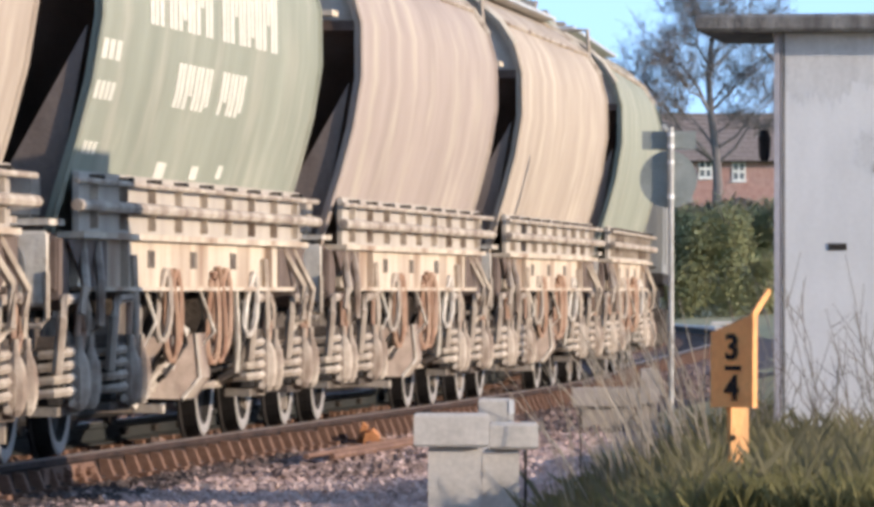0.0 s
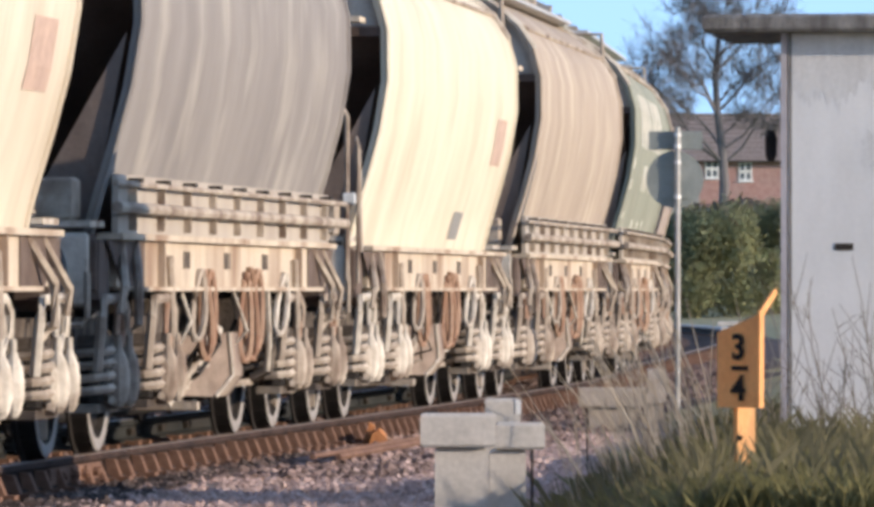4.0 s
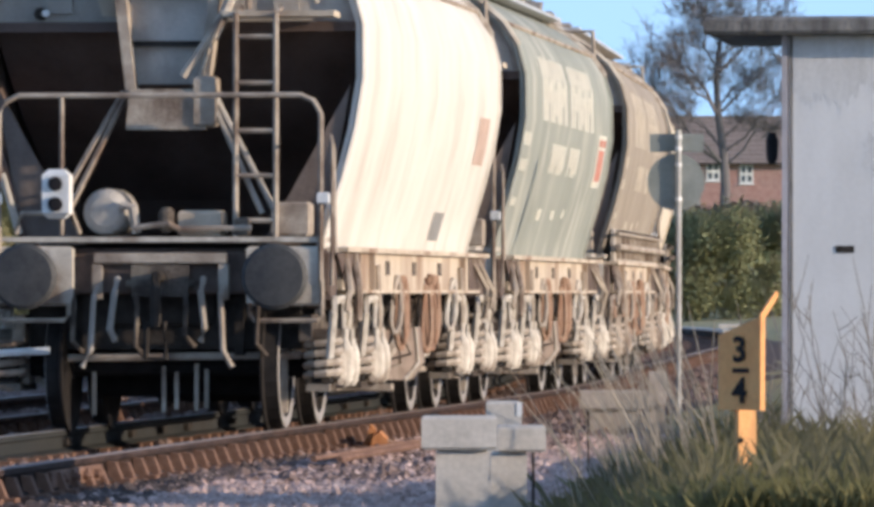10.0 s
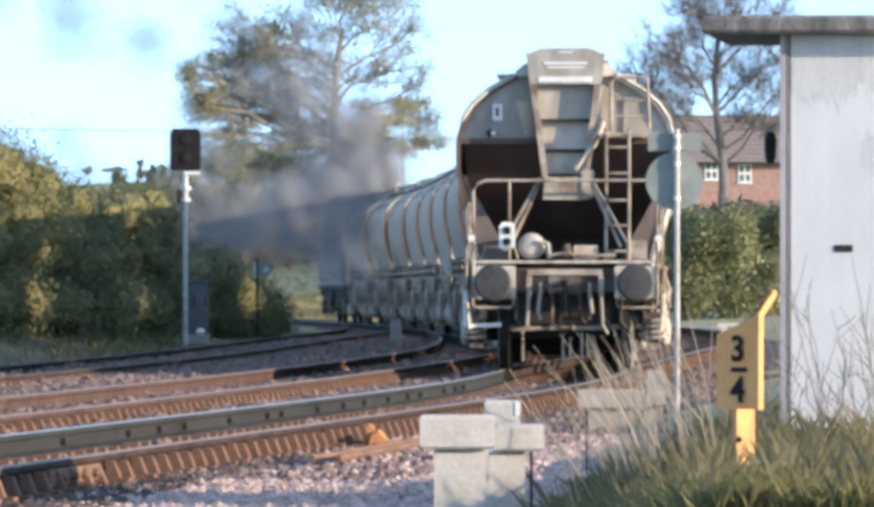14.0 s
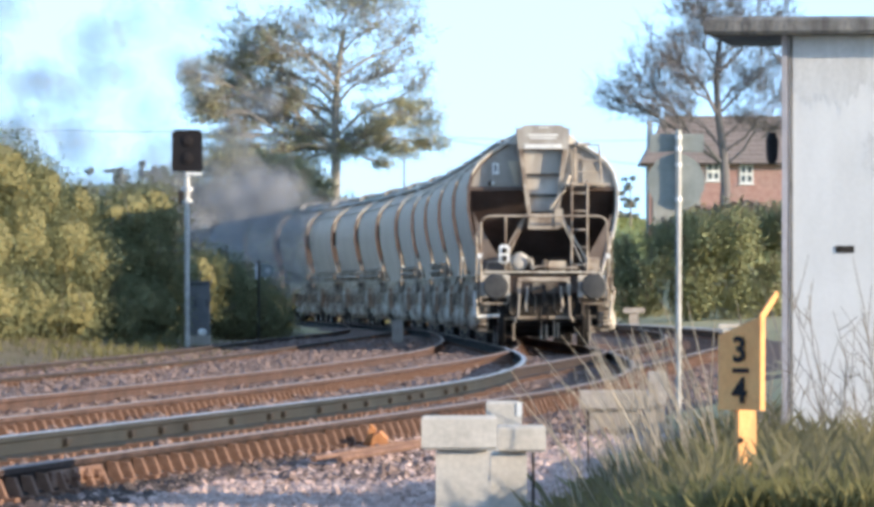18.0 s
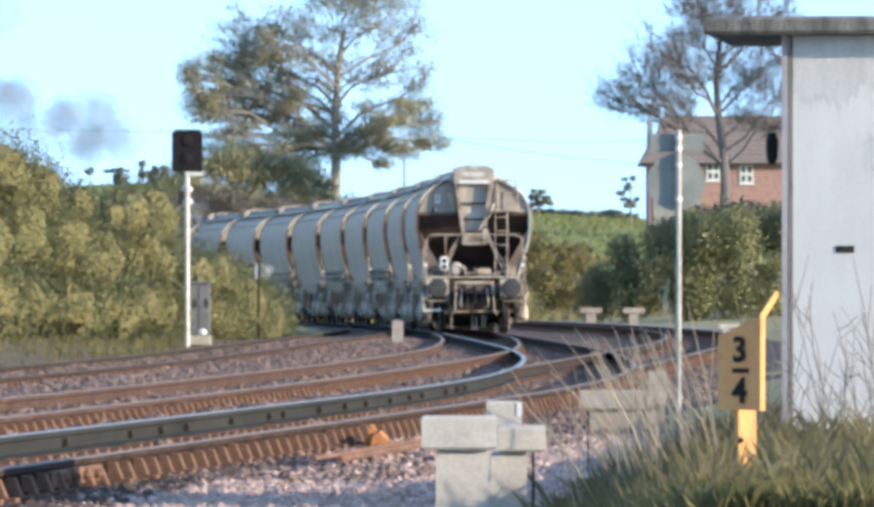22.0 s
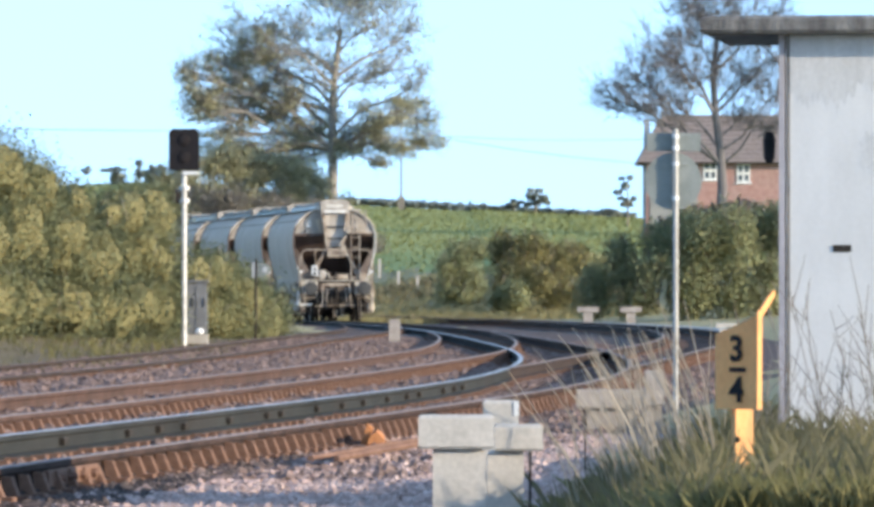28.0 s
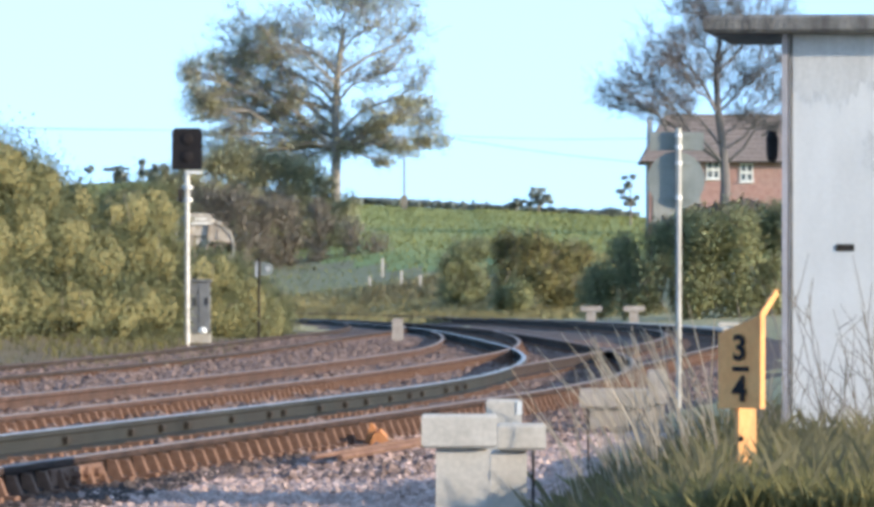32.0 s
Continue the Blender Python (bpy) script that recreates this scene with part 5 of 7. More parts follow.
def bush(name, label, category, blobs, n, size, mat, seed, core=True, twigs=40, group="", shell=0.5, reach=1.1):
    """A bush or a length of hedge: heart coloured dark for inner shade, twigs and many small leaves."""
    rng = np.random.default_rng(seed)
    bx = sum(b[0] for b in blobs) / len(blobs)
    by = sum(b[1] for b in blobs) / len(blobs)
    bz = min(b[2] - b[5] for b in blobs)
    t = thing(name, label, category, pose(bx, by, bz), group)
    local = [(b[0] - bx, b[1] - by, b[2] - bz, b[3], b[4], b[5]) for b in blobs]
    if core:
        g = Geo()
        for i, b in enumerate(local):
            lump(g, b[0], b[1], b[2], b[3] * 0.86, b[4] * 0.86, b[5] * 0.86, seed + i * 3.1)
        tagged(part("heart", g, M_BUSH_SHADE, t), kind="stuff")
    g = Geo()
    for _ in range(twigs):
        b = local[rng.integers(len(local))]
        d = Vector((rng.normal(), rng.normal(), abs(rng.normal()) + 0.4)).normalized()
        p0 = Vector((b[0], b[1], max(0.05, b[2] - b[5] * 0.7)))
        p1 = Vector((b[0] + d.x * b[3] * reach, b[1] + d.y * b[4] * reach, b[2] + d.z * b[5] * reach))
        pm = (p0 + p1) / 2 + Vector(rng.normal(size=3)) * 0.12
        g.tube([p0, pm, p1], 0.018, 4, 0, 0.005)
    tagged(part("twig_mass", g, M_BARK, t), kind="stuff")
    pts, face = blob_points(local, n, rng, shell)
    quads("foliage", leaves(pts, size, rng), mat, t, face)
    return t


def hedge_row(line, rng, step=0.8):
    """Lumps along a line of (x, y, ground, top, depth)."""
    out = []
    for (x0, y0, g0, t0, d0), (x1, y1, g1, t1, d1) in zip(line, line[1:]):
        n = max(1, int(math.hypot(x1 - x0, (y1 - y0) * 0.35) / step))
        for i in range(n):
            u = (i + rng.uniform(0.2, 0.8)) / n
            x, y, g, t, d = (a + (b - a) * u for a, b in zip((x0, y0, g0, t0, d0), (x1, y1, g1, t1, d1)))
            h = t - g
            rows = max(1, round(h / 1.0))
            for k in range(rows):
                zc = g + h * (k + 0.5) / rows + rng.normal() * 0.1
                if k == rows - 1:
                    zc = t - h / rows * 0.62 + rng.normal() * 0.07
                r = h / rows * rng.uniform(0.58, 0.78)
                out.append((x + rng.normal() * 0.18, y + rng.normal() * 0.6, zc, r * 1.05, r * 2.0 * d, r))
    return out


def grass(name, label, n, place, height, rng, mat, width=0.012, lean=0.35, kind="stuff"):
    """Loose tapering blades; place() gives a foot."""
    c = np.zeros((n, 4, 3))
    for i in range(n):
        x, y, z = place(rng)
        h = height * rng.uniform(0.45, 1.25)
        a = rng.uniform(0, 2 * math.pi)
        w = width * rng.uniform(0.6, 1.4)
        tip = np.array((x + rng.normal() * lean * h, y + rng.normal() * lean * h, z + h))
        mid = np.array((x, y, z)) * 0.45 + tip * 0.55 + np.array((0, 0, 0.10 * h))
        side = np.array((math.cos(a), math.sin(a), 0)) * w
        c[i] = (np.array((x, y, z - 0.03)) - side, np.array((x, y, z - 0.03)) + side, mid + side * 0.7, tip)
    return tagged(quads(name, c, mat), label, "grass", kind=kind)


# long hedge beside the siding
R1 = np.random.default_rng(21)
HEDGE = hedge_row([(-12.5, 108, 0.25, 3.9, 1), (-9.0, 117, 0.25, 3.75, 1), (-7.3, 123, 0.25, 3.70, 1), (-6.95, 126, 0.25, 3.35, 1), (-6.55, 130, 0.25, 3.0, 1),
                   (-5.95, 136, 0.25, 3.02, 1), (-5.4, 143, 0.25, 2.95, 1)], R1, 0.55)
RH = np.random.default_rng(77)
HEDGE = [(*b[:3], b[3] * q, b[4] * q, b[5] * q) for b, q in zip(HEDGE, RH.uniform(0.62, 1.22, len(HEDGE)))]
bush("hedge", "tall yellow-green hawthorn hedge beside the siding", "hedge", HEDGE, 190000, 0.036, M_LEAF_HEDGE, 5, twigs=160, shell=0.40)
LOW = hedge_row([(-5.2, 152, 0.0, 1.95, 0.8), (-4.7, 157, 0.0, 1.6, 0.8), (-4.25, 162, 0.0, 1.25, 0.8), (-3.85, 166, 0.0, 0.8, 0.8), (-3.6, 169, 0.0, 0.35, 0.8)], R1, 0.35)
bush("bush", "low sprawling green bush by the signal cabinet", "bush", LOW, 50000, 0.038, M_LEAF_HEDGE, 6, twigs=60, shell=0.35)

# shrubs beyond the bend
RIGHT_HEDGE = hedge_row([(4.9, 244, 0.0, 1.3, 0.8), (5.8, 243, 0.1, 2.3, 1), (6.8, 242, 0.2, 3.1, 1), (8.6, 241, 0.3, 3.65, 1), (11.5, 243, 0.4, 4.0, 1), (15, 246, 0.4, 4.2, 1)], R1, 0.8)
bush("hedge", "dark green hawthorn hedge along the far side of the line", "hedge", RIGHT_HEDGE, 110000, 0.065, M_LEAF_DARK, 9, twigs=500, shell=0.80, core=False, reach=1.3)
SHRUB = [(3.200, 285, 1.476, 0.8, 1.3, 0.95), (3.857, 286, 2.462, 0.75, 1.2, 0.85), (2.761, 287, 2.583, 0.6, 1.0, 0.75),
         (2.851, 283, 0.928, 0.55, 0.9, 0.55), (4.9, 287, 0.9, 0.8, 1.1, 0.8), (4.783, 288, 2.146, 0.8, 1.2, 0.75), (4.171, 284, 1.365, 0.6, 0.8, 0.6),
         (5.597, 290, 2.266, 0.7, 1.2, 0.7)]
bush("shrub", "light yellow-green shrub on the cutting side", "shrub", SHRUB, 24000, 0.075, M_LEAF_LIGHT, 12, twigs=160, shell=0.8, core=False, reach=1.35)
SHRUB2 = [(1.150, 325, 2.549, 0.75, 1.3, 0.75), (1.899, 326, 2.799, 0.7, 1.2, 0.6), (0.525, 324, 2.050, 0.5, 1.0, 0.5),
          (1.2, 325, 1.55, 0.8, 1.2, 0.75), (1.9, 325, 1.3, 0.6, 1.0, 0.7), (0.6, 324, 1.05, 0.55, 1.0, 0.65), (1.3, 324, 0.75, 0.7, 1.0, 0.6)]
bush("shrub", "dark green rounded shrub on the bank", "shrub", SHRUB2, 12000, 0.075, M_LEAF_DARK, 13, twigs=80, shell=0.8, core=False, reach=1.3)
SHRUB3 = [(3.155, 281, 0.820, 0.55, 0.9, 0.6), (2.614, 282, 0.648, 0.35, 0.8, 0.4)]
bush("shrub", "small dark green shrub at the foot of the bank", "shrub", SHRUB3, 6000, 0.075, M_LEAF_DARK, 14, twigs=20, shell=0.4)

# scrub and bushes below the big tree
R2 = np.random.default_rng(33)
SCRUB = hedge_row([(-13.440, 385, 2.0, 6.545, 1), (-10.480, 385, 2.0, 6.397, 1), (-7.876, 388, 2.2, 6.141, 1), (-5.518, 390, 2.2, 5.808, 1),
                   (-4.168, 390, 1.8, 4.609, 1), (-3.103, 388, 1.4, 3.754, 1), (-2.196, 386, 1.0, 2.256, 1)], R2, 0.7)
bush("scrub", "brownish leafless scrub under the big tree", "scrub", SCRUB, 30000, 0.085, M_SCRUB, 15, twigs=900, shell=0.9, core=False, reach=1.35)
SCRUB_G = hedge_row([(-15.118, 398, 3.0, 7.805, 1), (-13.588, 398, 3.0, 8.570, 1), (-11.811, 400, 3, 9.008, 1), (-9.706, 402, 3, 8.863, 1), (-7.561, 403, 3, 8.356, 1), (-5.716, 404, 3, 7.349, 1), (-4.473, 404, 3, 5.672, 1)], R2, 0.7)
bush("bush", "olive green bushes at the foot of the big tree", "bush", SCRUB_G, 70000, 0.10, M_LEAF_TREE, 16, twigs=500, shell=0.95, core=False, reach=1.3)

# the big tree: 31 mm of it to the metre at 420 m
TB = (-5.845, 420.0, 6.505)


def padded_tree(name, label, base, trunk, pads, seed, bark, girth, leaf=None, size=0.13, count=60, twigs=7, twig=0.5, lean=0.6, group="", clumps=1.5, fine=None):
    """A tree whose limbs end in level pads of twigs and leaves: (x, z, half width, half height, clumps, leafiness)."""
    rng = np.random.default_rng(seed)
    t = thing(name, label, "tree", pose(*base), group)
    stem = [Vector(p) for p in trunk]
    part("trunk", Geo().tube(stem, girth, 9, 0, girth * 0.4, cap=False), bark, t)
    pts, face = [], []
    top = stem[-1].z
    fine = fine or girth * 0.040
    for x, z, w, h, n, d in pads:
        g = Geo()
        zs = min(top, max(top * 0.28, z - lean * abs(x) - 0.3 * h))
        i = max(k for k in range(len(stem) - 1) if stem[k].z <= zs)
        u = (zs - stem[i].z) / (stem[i + 1].z - stem[i].z)
        p0 = stem[i].lerp(stem[i + 1], min(1, max(0, u)))
        deep = rng.uniform(-1, 1) * min(2.2, abs(x) * 0.5 + 0.4)
        p3 = Vector((x, deep, z - h * 0.2))
        p1 = p0.lerp(p3, 0.33) + Vector(rng.normal(size=3)) * 0.05 * (p3 - p0).length + Vector((0, 0, 0.06 * abs(x)))
        p2 = p0.lerp(p3, 0.68) + Vector(rng.normal(size=3)) * 0.06 * (p3 - p0).length + Vector((0, 0, 0.05 * abs(x)))
        r = girth * (0.17 + 0.03 * min(6, (p3 - p0).length))
        g.tube([p0, p1, p2, p3], r, 6, 0, r * 0.4, cap=False)
        for _ in range(int(n * clumps)):
            c = Vector((x + rng.uniform(-1, 1) * w, deep + rng.normal() * w * 0.45, z + rng.uniform(-1, 1) * h))
            a = (p1, p2, p3)[rng.integers(3)].lerp(p3, rng.uniform(0, 0.8))
            m = a.lerp(c, 0.5) + Vector(rng.normal(size=3)) * 0.12 * (c - a).length
            g.tube([a, m, c], r * 0.34, 4, 0, fine * 1.3, cap=False)
            out = (c - p0).normalized() * 0.6 + Vector((0, 0, 0.25))
            for _ in range(twigs):
                s = m.lerp(c, rng.uniform(0, 1))
                e = s + (out * rng.uniform(0.4, 1.3) + Vector(rng.normal(size=3)) * 0.62) * twig
                q = s.lerp(e, 0.5) + Vector(rng.normal(size=3)) * 0.10 * twig
                g.tube([s, q, e], fine * 1.25, 3, 0, fine * 0.7, cap=False)
                for _ in range(2):
                    g.tube([q, q + (out * 0.6 + Vector(rng.normal(size=3)) * 0.7) * twig * 0.55], fine * 0.9, 3, 0, fine * 0.6, cap=False)
            if leaf and d > 0:
                k = int(count * d * rng.uniform(0.6, 1.4))
                q = np.clip(rng.normal(size=(k, 3)), -1.7, 1.7)
                pts.append(np.array(c) + q * np.array((w * 0.10 + twig * 0.32, w * 0.10 + twig * 0.32, h * 0.10 + twig * 0.20)))
                face.append(q * 0.5 + np.array((0, 0, 0.3)) + rng.normal(size=(k, 3)) * 0.7)
        part("limb", g, bark, t)
    if pts:
        quads("crown", leaves(np.concatenate(pts), size, rng, flat=0.3), leaf, t, np.concatenate(face))
    return t


padded_tree("oak_tree", "tall spreading tree with thin spring foliage on a bank", TB,
            [(0, 0, -1.6), (0.05, 0, 2.0), (0.00, 0, 4.5), (0.09, 0.1, 6.6), (0.3, 0.1, 8.4), (0.5, 0, 9.6)],
            [(-6.85, 6.52, 1.78, 1.29, 9, 1.10), (-5.25, 8.46, 1.94, 1.55, 9, 0.90), (-7.65, 5.30, 1.23, 0.84, 7, 1.10), (-6.07, 5.17, 2.26, 0.78, 10, 1.10), (-3.91, 4.84, 1.49, 0.65, 6, 1.10),
         (-6.35, 3.75, 1.78, 0.52, 6, 0.77), (-4.30, 2.58, 2.26, 0.78, 9, 1.10), (-1.87, 2.91, 2.10, 0.78, 9, 1.10), (-1.55, 4.07, 1.78, 0.65, 6, 1.10), (-6.35, 2.33, 1.78, 0.71, 7, 1.10),
         (-3.49, 1.61, 2.58, 0.71, 9, 1.10), (1.45, 4.07, 1.55, 0.90, 7, 1.10), (3.13, 4.65, 1.61, 0.84, 8, 1.10), (4.81, 4.75, 1.29, 0.90, 7, 1.10), (5.46, 3.42, 0.90, 0.45, 4, 1.03),
         (3.13, 2.91, 1.61, 0.58, 6, 1.10), (1.19, 2.91, 1.29, 0.71, 5, 1.10), (2.81, 2.00, 0.58, 0.26, 2, 0.77), (-2.68, 9.43, 2.10, 1.61, 9, 0.57), (-0.10, 10.08, 2.10, 1.78, 9, 0.48),
         (2.33, 10.24, 2.10, 1.78, 9, 0.51), (4.42, 9.91, 1.16, 1.29, 5, 0.28), (-3.33, 7.10, 2.10, 1.23, 8, 0.64), (-1.39, 7.17, 1.55, 1.49, 6, 0.32), (1.19, 7.17, 1.78, 1.36, 7, 0.32),
         (3.29, 7.65, 1.78, 1.29, 7, 0.28), (5.13, 6.78, 1.10, 0.84, 4, 0.32), (-1.23, 5.55, 1.45, 0.84, 5, 0.51), (0.71, 11.53, 3.55, 0.71, 9, 0.57), (-4.62, 10.08, 1.45, 1.03, 5, 0.85),
         (-7.70, 7.20, 1.10, 0.80, 5, 0.75), (-5.90, 7.60, 1.40, 0.80, 5, 0.75), (-4.30, 8.10, 1.40, 0.90, 5, 0.70), (-4.60, 6.30, 1.50, 0.80, 5, 0.75), (-2.90, 5.90, 1.30, 0.80, 4, 0.70), (-3.20, 8.60, 1.30, 0.90, 5, 0.60)], 41, M_BARK_OAK, 0.31, M_LEAF_TREE, 0.095, 74, twigs=6, twig=0.60, clumps=3.2, fine=0.0105)
# the bare tree before the house
padded_tree("bare_tree", "leafless tree with fine twigs beside the house", (15.672, 395.0, 5.172),
            [(0, 0, -0.5), (0.1, 0, 1.5), (0.0, 0, 3.4), (-0.3, 0, 5.6), (-0.4, 0, 7.6), (-0.2, 0, 9.5)],
            [(-5.83, 6.47, 1.09, 0.79, 6, 0.00), (-4.56, 7.68, 1.28, 1.28, 8, 0.00), (-3.28, 8.96, 1.28, 1.40, 8, 0.00), (-3.95, 6.07, 1.34, 0.79, 6, 0.00), (-1.82, 10.17, 1.40, 1.28, 8, 0.00),
         (-2.07, 7.75, 1.21, 1.40, 8, 0.00), (-0.30, 10.78, 1.40, 1.28, 8, 0.00), (-0.30, 8.35, 1.09, 1.28, 7, 0.00), (1.21, 9.87, 1.15, 1.40, 7, 0.00), (1.52, 7.75, 1.28, 1.28, 7, 0.00),
         (2.89, 8.81, 1.21, 1.37, 6, 0.00), (2.89, 6.68, 1.09, 1.09, 6, 0.00), (1.21, 5.77, 1.40, 1.09, 6, 0.00), (2.73, 4.86, 0.97, 0.85, 4, 0.00), (-2.28, 5.92, 0.97, 0.73, 5, 0.00),
         (3.04, 11.09, 1.15, 1.15, 5, 0.00), (-1.52, 11.69, 1.40, 0.85, 5, 0.00), (0.91, 11.94, 1.40, 0.85, 5, 0.00)], 52, M_BARK_FAR, 0.31, twigs=9, twig=0.70, lean=1.0, clumps=3.8, fine=0.0095)

# field hedge and small trees on the skyline
SKY = hedge_row([(-26.943, 604, 9.5, 11.146, 1), (-20.946, 604, 9.0, 10.454, 1)], R2, 1.5)
bush("field_hedge", "distant dark field hedge on the hilltop", "hedge", SKY, 1500, 0.3, M_LEAF_HAZED, 17, twigs=4, shell=0.4)
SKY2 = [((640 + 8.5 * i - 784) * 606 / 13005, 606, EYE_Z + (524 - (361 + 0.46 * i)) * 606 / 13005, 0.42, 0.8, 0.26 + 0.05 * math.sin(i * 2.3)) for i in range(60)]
bush("field_hedge", "distant dark field hedge along the skyline", "hedge", SKY2, 5000, 0.22, M_LEAF_HAZED, 18, twigs=4, shell=0.5)
for cx, cy, w, h, sd in ((1090, 380, 1.2, 0.40, 63), (258, 292, 0.42, 0.85, 64), (285, 300, 0.7, 0.45, 67), (160, 303, 0.5, 0.3, 65), (205, 303, 0.9, 0.22, 66)):
    x, z = (cx - 784) * 600 / 13005, EYE_Z + (524 - cy) * 600 / 13005
    rs = np.random.default_rng(sd)
    lumps = [(x + rs.normal() * w * 0.45, 601, z - h * 0.5 + rs.uniform(-0.7, 0.8) * h, w * rs.uniform(0.22, 0.42), 0.5, h * rs.uniform(0.25, 0.45)) for _ in range(8)]
    bush("far_tree", "small dark tree far off on the skyline", "tree", lumps, 1500, 0.14, M_LEAF_HAZED, sd, twigs=30, group="skyline trees", core=False, shell=0.95, reach=1.4)
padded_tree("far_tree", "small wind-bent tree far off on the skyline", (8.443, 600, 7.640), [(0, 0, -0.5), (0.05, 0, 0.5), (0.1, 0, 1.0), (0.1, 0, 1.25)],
            [(-0.69, 1.01, 0.65, 0.32, 3, 1.00), (0.23, 1.29, 0.74, 0.42, 4, 1.00), (0.83, 0.92, 0.46, 0.28, 3, 1.00), (-0.23, 0.74, 0.65, 0.28, 3, 1.00)], 81, M_BARK, 0.10, M_LEAF_HAZED, 0.16, 90, 5, 0.3, group="skyline trees")
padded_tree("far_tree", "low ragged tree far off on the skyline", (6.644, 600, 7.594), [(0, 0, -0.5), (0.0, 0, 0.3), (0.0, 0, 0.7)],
            [(-0.28, 0.60, 0.42, 0.23, 2, 1.00), (0.18, 0.74, 0.42, 0.28, 2, 1.00), (-0.60, 0.42, 0.32, 0.18, 2, 0.80)], 82, M_BARK, 0.08, M_LEAF_HAZED, 0.16, 90, 5, 0.25, group="skyline trees")
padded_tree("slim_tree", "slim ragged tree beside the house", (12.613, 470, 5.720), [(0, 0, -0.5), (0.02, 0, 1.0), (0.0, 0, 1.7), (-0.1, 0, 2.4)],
            [(-0.18, 2.39, 0.33, 0.29, 3, 1.00), (-0.43, 1.52, 0.43, 0.22, 3, 1.00), (0.11, 1.08, 0.33, 0.25, 3, 1.00), (-0.18, 1.88, 0.25, 0.22, 2, 0.80), (-0.29, 0.87, 0.25, 0.18, 2, 0.60)], 68, M_BARK, 0.07, M_LEAF_HAZED, 0.14, 80, 5, 0.2)


# ---- house ----
def house():
    y = 450.0
    x0, x1, xr = 13.218, 23.737, 14.256
    zb, ze, zr = 4.2, 9.289, 11.919
    h = thing("house", "red brick house with tiled roof beyond the trees", "house", pose(x0, y, zb))
    L, H, R, D = x1 - x0, ze - zb, zr - zb, 7.0
    front = part("wall", Geo().box(0, L, 0, 0.3, 0, H), M_BRICK, h, "weathered red brick front wall")
    part("wall", Geo().box(0, L, D - 0.3, D, 0, H), M_BRICK, h)
    for a in (0.0, L - 0.3):
        g = Geo()
        g.prism([(0.3, 0), (D - 0.3, 0), (D - 0.3, H), (D / 2, R - 0.15), (0.3, H)], "x", a, a + 0.3)
        part("gable_wall", g, M_GABLE, h, "grey rendered gable")
    part("porch", Geo().box(0.25, 3.2, -0.05, -0.003, 0, H - 0.1), M_GABLE, h, "grey panel over part of the front wall")
    xl = xr - x0
    g = Geo()
    g.add([(-0.5, -0.5, H - 0.25), (L + 0.5, -0.5, H - 0.25), (L + 0.5, D / 2, R), (xl, D / 2, R), (-0.5, D + 0.5, H - 0.25), (L + 0.5, D + 0.5, H - 0.25),
           (-0.5, -0.5, H - 0.40), (L + 0.5, -0.5, H - 0.40), (L + 0.5, D / 2, R - 0.15), (xl, D / 2, R - 0.15), (-0.5, D + 0.5, H - 0.40), (L + 0.5, D + 0.5, H - 0.40)],
          [(0, 1, 2, 3), (3, 2, 5, 4), (0, 3, 4), (6, 9, 8, 7), (9, 10, 11, 8), (6, 10, 9), (0, 6, 7, 1), (4, 5, 11, 10), (0, 4, 10, 6), (1, 7, 8, 2), (2, 8, 11, 5)])
    roof = part("roof", g, M_TILES, h, "brown tiled hipped roof")
    for i in range(9):
        u = (i + 0.6) / 9.6
        zz, yy = H - 0.25 + (R - H + 0.25) * u, -0.5 + (D / 2 + 0.5) * u
        part("tile_course", Geo().box(-0.45 + (xl + 0.4) * u, L + 0.45, yy - 0.03, yy + 0.05, zz - 0.02, zz + 0.035), M_TILES, roof)
    part("ridge", Geo().tube([(xl, D / 2, R), (L + 0.5, D / 2, R)], 0.12, 6), M_TILES, roof)
    part("gutter", Geo().tube([(-0.5, -0.56, H - 0.36), (L + 0.5, -0.56, H - 0.36)], 0.07, 6), M_DARK, h)
    for cx, cy in ((1281, 306), (1341, 311)):
        wx, wz = (cx - 784) * y / 13005 - x0, EYE_Z + (524 - cy) * y / 13005 - zb
        win = part("window", Geo().box(wx - 0.42, wx + 0.42, -0.06, 0.02, wz - 0.58, wz + 0.58), M_WHITE, h, "white painted window")
        for a in (-0.19, 0.19):
            for b in (-0.28, 0.28):
                part("pane", Geo().box(wx + a - 0.12, wx + a + 0.12, -0.07, -0.055, wz + b - 0.19, wz + b + 0.19), M_GLASS, win)
        part("sill", Geo().box(wx - 0.5, wx + 0.5, -0.14, 0.0, wz - 0.66, wz - 0.585), M_WHITE, win)
    return h


house()
# low tree and bush colour at the foot of the house
bush("bush", "reddish brown bush before the house", "bush", [(10.750, 300, 3.810, 0.9, 1.2, 0.7), (11.903, 300, 3.926, 0.9, 1.2, 0.6), (9.827, 300, 3.534, 0.7, 1, 0.5), (12.826, 300, 4.156, 0.9, 1, 0.6)],
     3500, 0.16, M_SCRUB, 71, twigs=60, shell=0.5, core=False)


